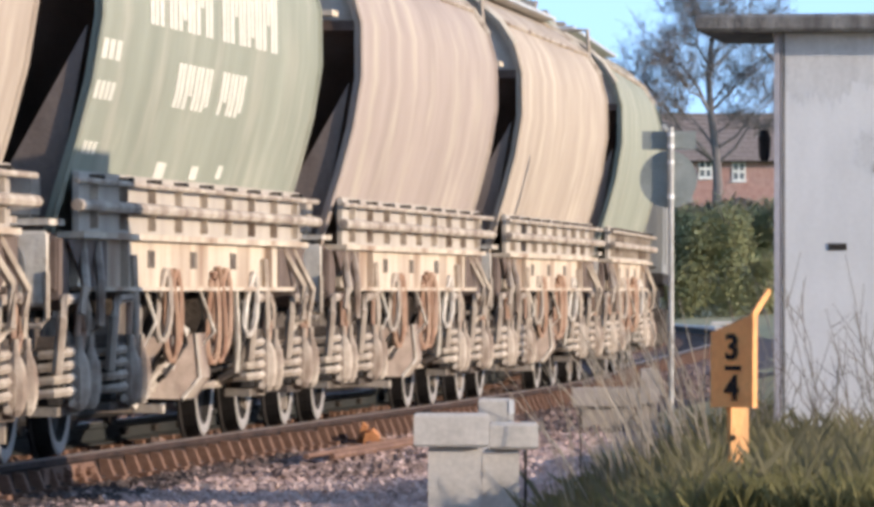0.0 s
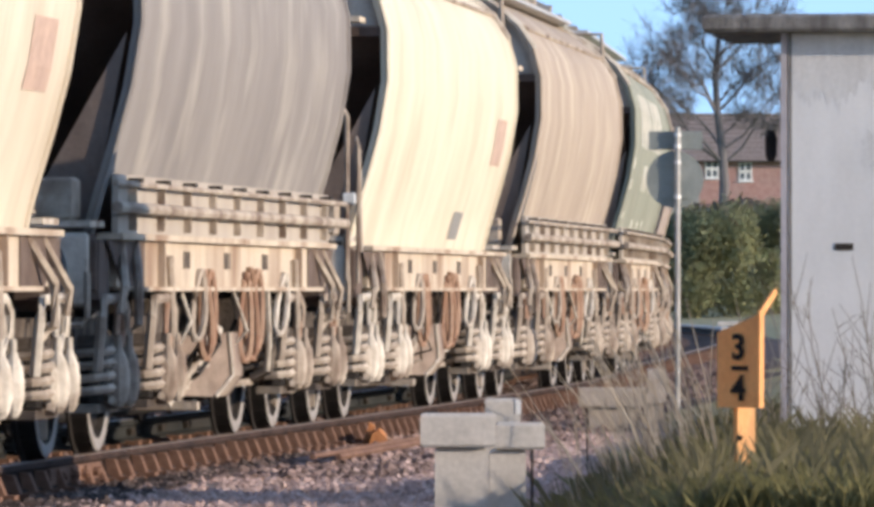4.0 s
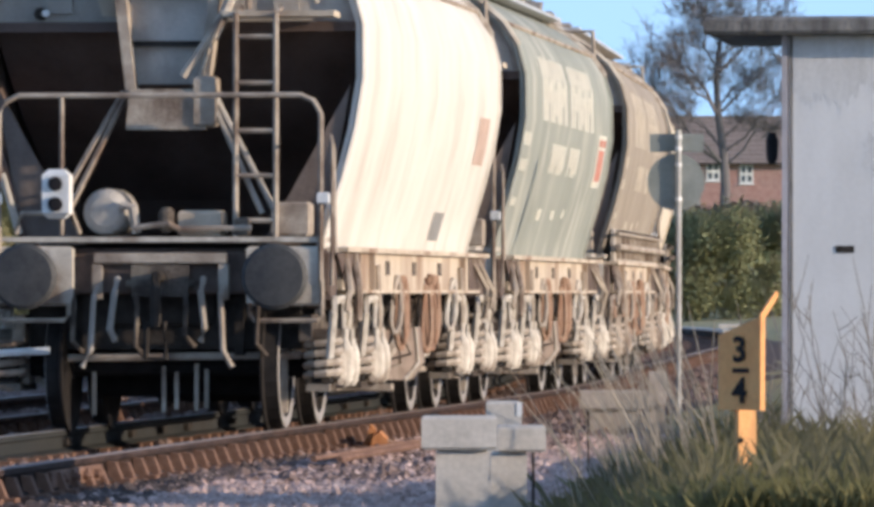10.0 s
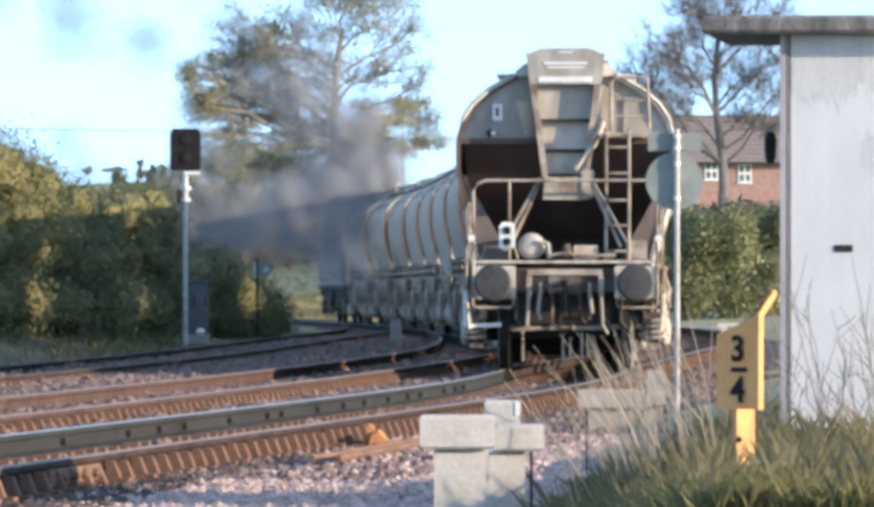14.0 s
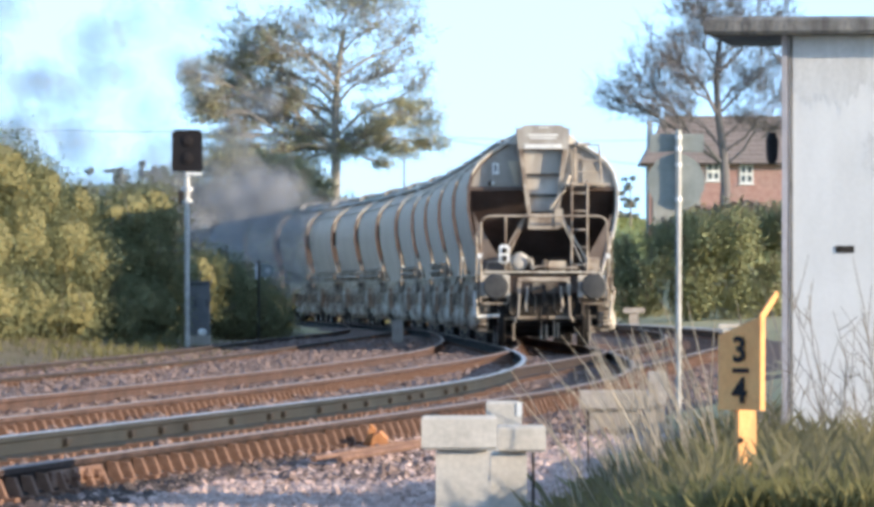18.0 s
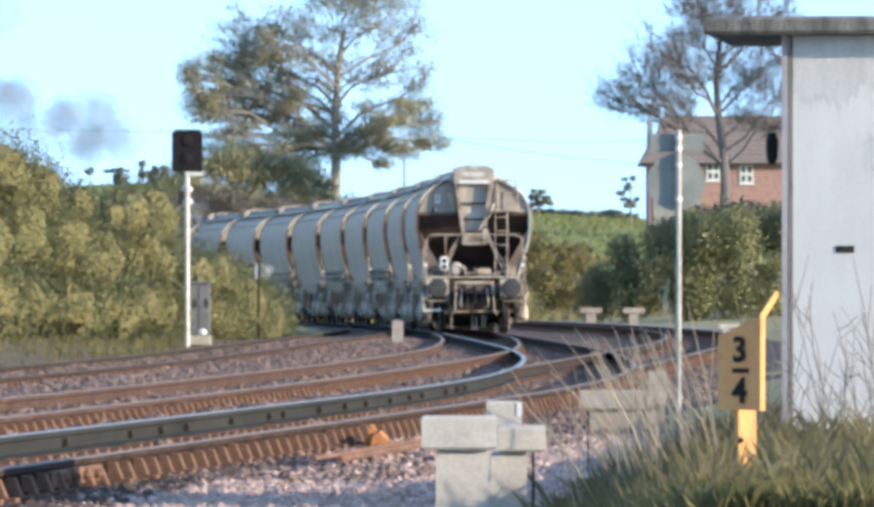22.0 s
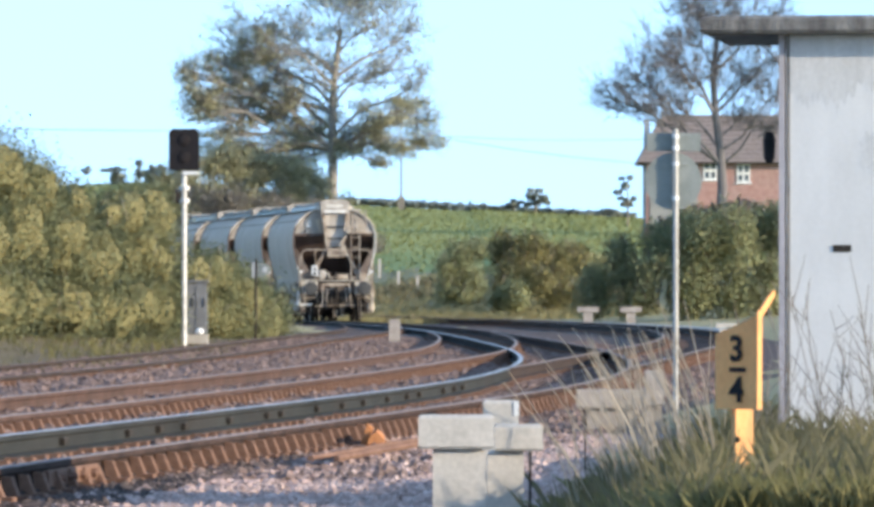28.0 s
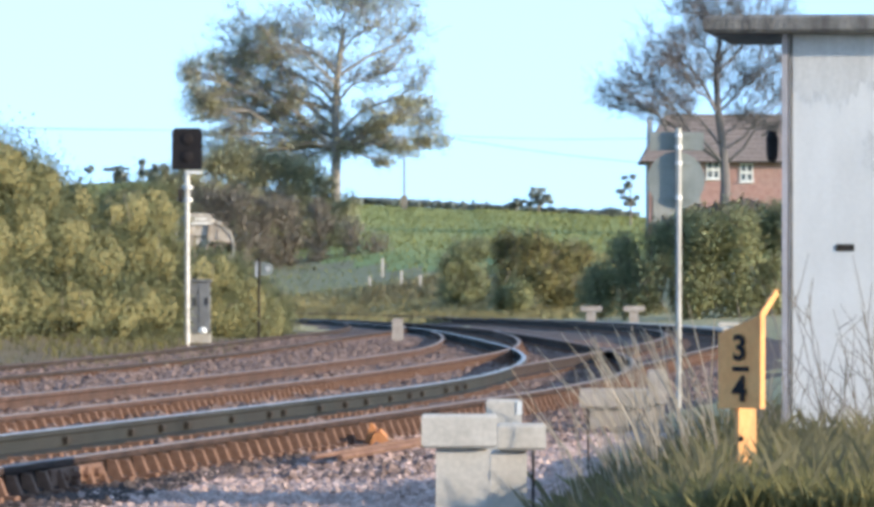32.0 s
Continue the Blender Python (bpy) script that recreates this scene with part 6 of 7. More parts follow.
# ---- poles, wires, fence ----
def pole_far():
    t = thing("telegraph_pole", "slim wooden telegraph pole in the field", "pole", pose(-2.454, 560, 7.754))
    part("shaft", Geo().tube([(0, 0, -0.5), (0, 0, 5.0)], 0.09, 7, 0, 0.07), M_BARK, t)
    part("foot_stay", Geo().box(-0.25, 0.25, -0.1, 0.1, -0.4, 0.55, 0, 0.03), M_BARK, t)
    part("crossarm", Geo().box(-0.4, 0.4, -0.05, 0.05, 4.6, 4.7), M_BARK, t)


pole_far()
for a, b in (((-40, 400, 10.792), (-14.579, 410, 10.061)), ((-2.110, 560, 13.179), (16.621, 560, 12.749)), ((-2.110, 560, 13.351), (16.621, 540, 10.376))):
    p0, p1 = Vector(a), Vector(b)
    pts = [p0 + (p1 - p0) * (i / 12) - Vector((0, 0, 0.25 * math.sin(math.pi * i / 12))) for i in range(13)]
    tagged(part("overhead_wire", Geo().tube(pts, 0.022, 4), M_SIGN_BACK), "thin overhead wire across the sky", "wire", group="overhead wires")
for px, pz, h in ((-0.00738, 0.00188, 0.95), (-0.00477, 0.00056, 0.8), (-0.00215, 0.00026, 0.65), (-0.00915, 0.00046, 0.55)):
    # where the line of the fence meets the rising field
    y = next((q for q in range(325, 420) if ground_z(px * q, q) >= EYE_Z + pz * q), 345)
    t = thing("fence_post", "pale weathered timber fence post in dry grass", "fence post", pose(px * y, y, ground_z(px * y, y)), group="field fence")
    part("post", Geo().box(-0.06, 0.06, -0.06, 0.06, -0.3, h, 0, 0.015), M_CONCRETE, t)


def patch(x0, x1, y0, y1):
    def place(rng):
        x, y = rng.uniform(x0, x1), rng.uniform(y0, y1)
        return x, y, ground_z(x, y)
    return place


RG = np.random.default_rng(77)
grass("dry_grass", "tufts of pale dry grass on the bank", 1100, patch(-3.555, 0.159, 335, 352), 0.34, RG, M_DRY, 0.02)
grass("bank_grass", "rough green grass on the cutting side", 34000, patch(-9.0, 8.5, 258, 356), 0.22, RG, M_BANK, 0.018, 0.6)
grass("bank_straw", "bleached dead grass scattered on the cutting side", 4500, patch(-8.0, 7.5, 262, 352), 0.24, RG, M_DRY, 0.012, 0.7)
grass("crop_tufts", "uneven young crop and grass tufts in the field", 42000, patch(-30, 24, 352, 606), 0.16, RG, M_CROP, 0.035, 0.7)
grass("hedge_foot_grass", "pale grass at the foot of the hedge", 5000, patch(-10.5, -3.4, 96, 172), 0.09, RG, M_HAY, 0.008)
grass("hedge_foot_weeds", "green weeds at the foot of the hedge", 1800, patch(-8.0, -4.6, 112, 160), 0.16, RG, M_BLADE, 0.014)


# ---- colour light signal, cabinet, small signs ----
def signal():
    t = thing("railway_signal", "colour light signal with dark head on white post", "railway signal", pose(-4.743, 138, -0.25))
    part("post", Geo().tube([(0, 0, 0), (0, 0, 3.242 + 0.25)], 0.050, 12), M_POST_WHITE, t, "grimy white painted post")
    z0, z1 = 3.263 + 0.25, 4.059 + 0.25
    g = Geo()
    g.prism([(-0.28, z0), (0.28, z0), (0.29, z0 + 0.05), (0.29, z1 - 0.08), (0.22, z1), (-0.22, z1), (-0.29, z1 - 0.08), (-0.29, z0 + 0.05)], "y", -0.03, 0.12)
    head = part("head", g, M_BLACK, t, "matt black signal head")
    for k in range(2):
        zc = z0 + 0.24 + k * 0.34
        g = Geo()
        g.lathe([(0.118, -0.012), (0.125, 0.0), (0.11, 0.0), (0.108, -0.012)], (0, -0.03, zc), "y", 16)
        part("hood", g, M_BLACK, head)
        part("lens", Geo().lathe([(0.109, 0.0), (0.109, -0.004), (0.10, -0.016), (0.05, -0.028)], (0, -0.03, zc), "y", 14), M_LAMP, head)
    part("bracket", Geo().box(-0.02, 0.28, -0.08, 0.08, z0 - 0.09, z0 - 0.02, 0, 0.01), M_WHITE, t)
    for z in (2.690 + 0.25, 2.924 + 0.25):
        part("collar", Geo().tube([(0, 0, z - 0.04), (0, 0, z + 0.04)], 0.105, 12), M_GALV, t)
    part("side_box", Geo().box(-0.17, -0.07, -0.06, 0.06, 2.637 + 0.25, 2.902 + 0.25, 0, 0.01), M_DARK, t)


signal()


def cabinet():
    t = thing("signal_cabinet", "grey lineside equipment cabinet by the hedge", "cabinet", pose(-4.586, 140, 0.05))
    w = 0.22
    part("body", Geo().box(-w, w, -0.2, 0.2, 0.08, 1.08, 0, 0.02), M_CABINET, t)
    part("roof", Geo().box(-w - 0.03, w + 0.03, -0.24, 0.24, 1.08, 1.13, 0, 0.01), M_CABINET, t)
    for x in (-w / 2, w / 2):
        d = part("door", Geo().box(x - 0.095, x + 0.095, -0.215, -0.2, 0.14, 1.02, 0, 0.005), M_CABINET, t)
        part("handle", Geo().box(x + 0.05, x + 0.07, -0.235, -0.215, 0.62, 0.78), M_DARK, d)
    part("plinth", Geo().box(-w - 0.02, w + 0.02, -0.2, 0.2, -0.1, 0.08), M_CONCRETE, t)


cabinet()
tagged(part("white_stone", Geo().lathe([(0.03, 0.0), (0.09, 0.03), (0.085, 0.09), (0.04, 0.13)], (-4.42, 137, 0.14), "z", 9), M_WHITE), "small whitewashed stone beside the cabinet", "stone")


def small_sign():
    t = thing("lineside_sign", "small grey board on a dark post", "sign", pose(-3.839, 157, -0.15))
    part("post", Geo().tube([(0, 0, 0), (0, 0, 1.82)], 0.03, 8), M_DARK, t)
    g = Geo()
    z = 1.433 + 0.15
    g.prism([(0.04, z - 0.15), (0.19, z - 0.15)] + [(0.19 + 0.13 * math.sin(a), z - 0.13 * math.cos(a)) for a in [math.pi * i / 8 for i in range(9)]] + [(0.04, z + 0.15)], "y", -0.02, 0.01)
    b = part("board", g, M_SIGN_BACK, t, "pale grey round-ended board")
    part("disc", Geo().lathe([(0.06, 0.0), (0.06, -0.012), (0.02, -0.014)], (0.19, -0.021, z), "y", 14), M_GALV, b)
    part("back_rail", Geo().box(-0.08, -0.02, -0.02, 0.02, z - 0.18, z + 0.16), M_GALV, t)


small_sign()


def speed_sign():
    t = thing("speed_sign", "round and square lineside signs seen from behind on a pole", "sign", pose(2.107, 63, -0.15))
    top = 2.369 + 0.15
    part("pole", Geo().tube([(0, 0, -0.1), (0, 0, top)], 0.024, 12), M_POLE, t, "weathered pale steel pole")
    z = 1.914 + 0.15
    disc = part("disc", Geo().lathe([(0.02, 0.0), (0.25, 0.0), (0.25, 0.008), (0.02, 0.009)], (-0.02, 0.035, z), "y", 36), M_SIGN_BACK, t, "grey back of a round sign")
    z2 = 2.253 + 0.15
    plate = part("plate", Geo().box(-0.25, 0.22, 0.035, 0.043, z2 - 0.08, z2 + 0.08, 0, 0.003), M_SIGN_BACK, t, "grey back of an oblong sign")
    for zz, p in ((z + 0.15, disc), (z - 0.15, disc), (z2 + 0.05, plate), (z2 - 0.05, plate)):
        part("clip", Geo().box(-0.11, 0.11, 0.02, 0.036, zz - 0.014, zz + 0.014), M_SIGN_BACK, p)
        part("band", Geo().tube([(0, 0, zz - 0.018), (0, 0, zz + 0.018)], 0.031, 10), M_WHITE, p)


speed_sign()


# ---- concrete hut ----
def hut():
    x0, y0, zb = 1.829, 37.7, -0.05
    t = thing("concrete_hut", "whitish rendered concrete lineside hut with flat slab roof", "hut", pose(x0, y0, zb, 0, 0, -6.5))
    H, W, D = 2.295 - zb, 2.6, 1.75
    part("front_wall", Geo().box(0.006, W, 0, 0.12, 0, H), M_HUT, t, "stained off-white rendered wall")
    part("side_wall", Geo().box(0, 0.12, 0.124, D, 0, H), M_HUT, t)
    part("side_wall", Geo().box(W - 0.12, W, 0.124, D, 0, H), M_HUT, t)
    part("back_wall", Geo().box(0.124, W - 0.124, D - 0.12, D, 0, H), M_HUT, t)
    part("corner_post", Geo().box(-0.03, 0.0, -0.015, 0.13, 0, H, 0, 0.006), M_CORNER, t, "lilac-grey corner strip")
    part("corner_joint", Geo().box(0.012, 0.026, -0.006, 0.0, 0, H), M_SLAB, t)
    part("floor", Geo().box(0.124, W - 0.124, 0.124, D - 0.124, 0.0, 0.06), M_CONCRETE, t)
    a = 0.43
    zt, zu = 2.383 - zb, 2.288 - zb
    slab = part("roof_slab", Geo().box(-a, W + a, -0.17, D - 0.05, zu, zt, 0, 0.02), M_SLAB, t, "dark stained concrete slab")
    part("drip_groove", Geo().box(-a + 0.05, W + a - 0.05, -0.13, -0.115, zu - 0.003, zu + 0.001), M_DARK, slab)
    # ragged darker patches, thin on the wall
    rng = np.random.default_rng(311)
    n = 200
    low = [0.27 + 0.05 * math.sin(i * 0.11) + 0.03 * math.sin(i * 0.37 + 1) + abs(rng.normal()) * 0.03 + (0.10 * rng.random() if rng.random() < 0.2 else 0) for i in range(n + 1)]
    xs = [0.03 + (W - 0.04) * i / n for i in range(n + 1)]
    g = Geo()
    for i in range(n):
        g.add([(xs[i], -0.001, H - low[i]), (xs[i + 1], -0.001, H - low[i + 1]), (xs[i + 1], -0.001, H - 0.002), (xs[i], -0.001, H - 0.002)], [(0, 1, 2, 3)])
    part("water_stain", g, M_HUT_DARKER, t, "ragged grey band below the roof slab")
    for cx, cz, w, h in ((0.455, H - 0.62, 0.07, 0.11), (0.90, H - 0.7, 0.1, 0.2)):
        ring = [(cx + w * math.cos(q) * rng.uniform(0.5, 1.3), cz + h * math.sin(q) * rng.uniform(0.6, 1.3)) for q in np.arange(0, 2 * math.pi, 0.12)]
        part("water_stain", Geo().prism(ring, "y", -0.001, 0.0), M_HUT_DARKER, t)
    sx, sz = (1518 - 1415) / 345.0, 1.176 - zb
    part("vent_slot", Geo().box(sx - 0.048, sx + 0.048, -0.004, 0.0, sz - 0.018, sz + 0.018), M_DARK, t, "dark metal vent slot")
    bx = Geo()
    bz = 1.715 - zb
    bx.lathe([(0.015, -0.085), (0.03, -0.06), (0.034, 0.04), (0.02, 0.08)], (-0.115, 0.5, bz), "z", 10)
    part("bell_box", bx, M_BLACK, t, "dark round bell box")


hut()


# ---- milepost ----
def milepost():
    x, y, zb = 1.437, 32.0, -0.05
    t = thing("milepost", "yellow folded metal milepost with black numerals", "milepost", pose(x, y, zb))
    z0 = 0.431 - zb
    zs, zl, zr = 0.847 - zb, 0.763 - zb, 0.945 - zb
    lw = (-0.185, 0.15)
    v = [(0, 0, z0), (lw[0], lw[1], z0), (lw[0], lw[1], zl), (0, 0, zs)]
    v2 = [(p[0], p[1] + 0.016, p[2]) for p in v]
    g = Geo()
    g.add(v + v2, [(0, 1, 2, 3), (7, 6, 5, 4), (0, 4, 5, 1), (1, 5, 6, 2), (2, 6, 7, 3), (3, 7, 4, 0)])
    part("left_wing", g, M_YELLOW, t, "dull yellow plate with numerals")
    # the other wing stands nearly edge-on, its edge and its raked top in the sun
    outline = [(-0.006, z0), (0.014, z0), (0.016, zs - 0.008), (0.074, zr - 0.014), (0.074, zr + 0.010), (0.066, zr + 0.012), (-0.004, zs + 0.008)]
    g = Geo()
    front = [(u, u * 0.6 - 0.004, w) for u, w in outline]
    back = [(u - 0.008, u * 0.6 + 0.008, w) for u, w in outline]
    m = len(outline)
    g.add(front + back, [tuple(range(m)), tuple(range(2 * m - 1, m - 1, -1))] + [(i, m + i, m + (i + 1) % m, (i + 1) % m) for i in range(m)])
    part("right_wing", g, M_YELLOW, t, "sunlit pale yellow edge plate")
    g = Geo()
    g.prism([(-0.113, 0.145), (-0.097, 0.115), (-0.015, 0.19), (-0.085, 0.235)], "z", -0.1, z0 + 0.05)
    post = part("post", g, M_POST_ORANGE, t, "weathered orange-yellow timber post")
    part("bolt", Geo().lathe([(0.014, 0.0), (0.014, -0.012), (0.005, -0.014)], (-0.088, 0.121, z0 - 0.135), "y", 8), M_BLACK, post)
    a = math.atan2(lw[1], -lw[0])
    for ch, zc in (("3", 0.694 - zb), ("4", 0.512 - zb)):
        cu = bpy.data.curves.new("numeral", "FONT")
        cu.body = ch
        cu.size = 0.155
        cu.extrude = 0.002
        cu.offset = 0.004
        cu.align_x, cu.align_y = "CENTER", "CENTER"
        cu.materials.append(M_BLACK)
        ob = new("numeral", cu)
        ob.parent = t
        f = 0.50
        ob.matrix_basis = Matrix.Translation((lw[0] * f - 0.004, lw[1] * f - 0.008, zc)) @ pose(0, 0, 0, 90, 0, -math.degrees(a))
    f = 0.5
    bar = Geo()
    zc = 0.606 - zb
    for s in (1,):
        p0, p1 = Vector((lw[0] * 0.30, lw[1] * 0.30 - 0.006, zc)), Vector((lw[0] * 0.68, lw[1] * 0.68 - 0.006, zc))
        bar.add([tuple(p0 + Vector((0, 0, -0.01))), tuple(p1 + Vector((0, 0, -0.01))), tuple(p1 + Vector((0, 0, 0.01))), tuple(p0 + Vector((0, 0, 0.01)))] +
                [tuple(p + Vector((0, 0.004, d))) for p, d in ((p0, -0.01), (p1, -0.01), (p1, 0.01), (p0, 0.01))], [(0, 1, 2, 3), (7, 6, 5, 4), (0, 4, 5, 1), (1, 5, 6, 2), (2, 6, 7, 3), (3, 7, 4, 0)])
    part("fraction_bar", bar, M_BLACK, t)


milepost()


# ---- concrete pedestals of the cable route ----
def pedestal(x, y, cap_w, cap_z0, cap_z1, leg_w, depth=0.30, shift=0.0, group="cable route pedestals", mat=None):
    mat = mat or M_CONCRETE
    zg = ground_z(x, y)
    t = thing("concrete_pedestal", "T-shaped grey concrete pedestal on the ballast", "pedestal", pose(x, y, zg - 0.03), group)
    part("cap", Geo().box(-cap_w / 2, cap_w / 2, -depth / 2, depth / 2, cap_z0 - zg, cap_z1 - zg, 0, 0.012), mat, t)
    part("leg", Geo().box(shift - leg_w / 2, shift + leg_w / 2, -depth / 2 + 0.05, depth / 2 - 0.05, -0.05, cap_z0 - zg, 0, 0.012), mat, t)
    return t


pedestal(0.106, 33.3, 0.346, 0.261, 0.415, 0.238, shift=0.012)
pedestal(0.399, 33.9, 0.226, 0.238, 0.361, 0.169, shift=-0.06)
t = thing("concrete_block", "pinkish concrete block lying behind the pedestals", "block", pose(0.326, 35, ground_z(0.3, 35)))
part("block", Geo().box(-0.085, 0.085, -0.12, 0.12, 0.0, 0.428 - ground_z(0.3, 35), 0, 0.012), M_CONCRETE, t)
# White strip paints the sunlight on the block's right end.
part("pad", Geo().box(0.062, 0.088, -0.124, -0.121, 0.355 - ground_z(0.3, 35), 0.423 - ground_z(0.3, 35)), M_WHITE, t)
pedestal(1.472, 60, 0.57, 0.013, 0.175, 0.4, mat=M_CONC_BROWN)
pedestal(1.797, 59, 0.15, 0.052, 0.342, 0.12, mat=M_CONC_BROWN)
for cx in (1062, 1139):
    pedestal((cx - 784) * 232 / 13005, 232, 0.68, 0.326, 0.504, 0.3, mat=M_CONC_BROWN)
pedestal(8.291, 205, 0.6, -0.090, 0.099, 0.35)
t = thing("marker_post", "short grey concrete post between the tracks", "post", pose(-0.791, 149, -0.30))
part("post", Geo().box(-0.115, 0.115, -0.1, 0.1, 0, 0.389 + 0.3, 0, 0.02), M_CONC_BROWN, t)
# slim stakes behind the pedestals
for cx, yy, top, bottom in ((1057, 46, 732, 830), (958, 34.6, 790, 900)):
    zz = EYE_Z + (524 - bottom) * yy / 13005
    tagged(part("stake", Geo().tube([((cx - 784) * yy / 13005, yy, zz - 0.2), ((cx - 784) * yy / 13005, yy, EYE_Z + (524 - top) * yy / 13005)], 0.008, 6), M_DARK), "thin dark iron stake in the ballast", "stake", group="stakes")


# block for a rusty rail stub; the sun on it is put into the orange
def sunlit_stub():
    y = 53.5
    t = thing("rail_clamp", "orange block standing for a sunlit rusty rail stub", "rail clamp", pose(-0.411, y, -0.22))
    part("body", Geo().prism([(-0.08, 0.0), (0.07, 0.0), (0.05, 0.10), (0.0, 0.15), (-0.05, 0.12)], "y", -0.5, 0.5), M_ORANGE, t)
    part("jaw", Geo().prism([(-0.12, 0.05), (-0.05, 0.04), (-0.03, 0.17), (-0.07, 0.20)], "y", -0.25, 0.1), M_ORANGE, t)
    part("wedge", Geo().prism([(0.04, 0.0), (0.13, 0.0), (0.10, 0.07), (0.05, 0.09)], "y", -0.3, 0.4), M_STAIN, t)
    part("arm", Geo().tube([(0.05, 0, 0.06), (0.40, 0.6, 0.05)], 0.022, 6), M_RUST, t)
    part("plate", Geo().box(-0.20, -0.09, -0.7, 0.7, 0.0, 0.05), M_RUST, t)


sunlit_stub()
t = thing("joint_bar", "rusty fishplate bolted across a rail joint", "fishplate", pose(MAIN.x_at(41.5) + 0.7525 + 0.035, 41.5, -0.1, 0, 0, MAIN.turn(MAIN.s_at(41.5))))
part("plate", Geo().box(0.0, 0.035, -0.9, 0.9, -0.05, 0.05, 0, 0.01), M_RUST, t)
for yb in (-0.6, -0.2, 0.2, 0.6):
    part("bolt", Geo().lathe([(0.03, 0.0), (0.03, 0.03), (0.015, 0.05)], (0.035, yb, 0.0), "x", 6), M_RUST, t)
# point rodding along the ballast
g = Geo()
for off in (1.45, 1.62):
    pts = [(MAIN.x_at(y) + off, y, -0.13) for y in range(47, 62, 3)]
    tagged(part("point_rod", Geo().tube(pts, 0.022, 6), M_RUST), "rusty point rod running along the ballast", "rod", group="point rods")

# ---- verge plants ----
def verge(rng):
    while True:
        y = rng.uniform(27.5, 43.0)
        x = rng.uniform(0.2, 3.2)
        if x > 0.45 + 0.05 * (y - 30) + 0.12 * math.sin(y * 1.7) and abs(x) < y * 0.066 and not (28.8 < y < 32.6 and 0.0400 < x / y < 0.0470):
            return x, y, ground_z(x, y)


RV = np.random.default_rng(91)
grass("verge_grass", "rough green grass on the verge", 120000, verge, 0.13, RV, M_BLADE, 0.0014, 0.5)
grass("verge_straw", "dry bent grass among the green", 3200, verge, 0.25, RV, M_HAY, 0.0013, 0.35)


def stalk_foot(rng):
    y = rng.uniform(33, 42)
    u = rng.normal() * 65 + 1195
    x = min(1300, max(1040, u))
    x = (x - 784) * y / 13005
    return x, y, ground_z(x, y)


def stalks(name, label, n, foot, h0, h1, lean, seed):
    rng = np.random.default_rng(seed)
    t = thing(name, label, "grass", pose(*foot(rng)))
    o = t.matrix_basis.translation
    for _ in range(n):
        x, y, z = foot(rng)
        h = rng.uniform(h0, h1)
        d = Vector((lean + rng.normal() * 0.18, rng.normal() * 0.2, 1)).normalized()
        p = Vector((x, y, z - 0.02)) - o
        a = p + d * h * 0.55
        e = a + (d + Vector((-0.12 + rng.normal() * 0.12, 0, -0.1))) * h * 0.5
        part("stalk", Geo().tube([p, a, e], 0.0036, 3, 0, 0.002, cap=False), M_STRAW, t)
    return t


stalks("dry_grass_tuft", "tall dry grass stalks leaning over the verge", 130, stalk_foot, 0.40, 0.95, -0.24, 93)


def weeds():
    rng = np.random.default_rng(95)
    t = thing("leafless_weed", "tall leafless weed with branching stems before the hut", "weed", pose(1.948, 36.4, 0.05))
    for k in range(34):
        x = rng.uniform(-0.3, 0.5)
        if k < 5:
            x = rng.uniform(0.5, 0.7)
        h = rng.uniform(0.35, 0.95)
        d = Vector((rng.normal() * 0.22, rng.normal() * 0.2, 1)).normalized()
        if k < 5:
            d, h = Vector((-0.95, -0.1, 0.6 + 0.2 * k)).normalized(), rng.uniform(0.6, 0.95)
        p = [Vector((x, rng.uniform(-0.3, 0.3), 0.0))]
        for i in range(4):
            d = (d + Vector(rng.normal(size=3)) * 0.10).normalized()
            p.append(p[-1] + d * h / 4)
        stem = part("stem", Geo().tube(p, 0.0042, 5, 0, 0.0018), M_BARK, t)
        for i in (1, 2, 3, 3):
            e = (d + Vector(rng.normal(size=3)) * 0.6).normalized()
            q = p[i].lerp(p[i + 1], rng.random())
            part("twig", Geo().tube([q, q + e * h * 0.13 + Vector((0, 0, 0.02)), q + e * h * 0.25 + Vector((0, 0, 0.05))], 0.0028, 4, 0, 0.0015), M_BARK, stem)


weeds()


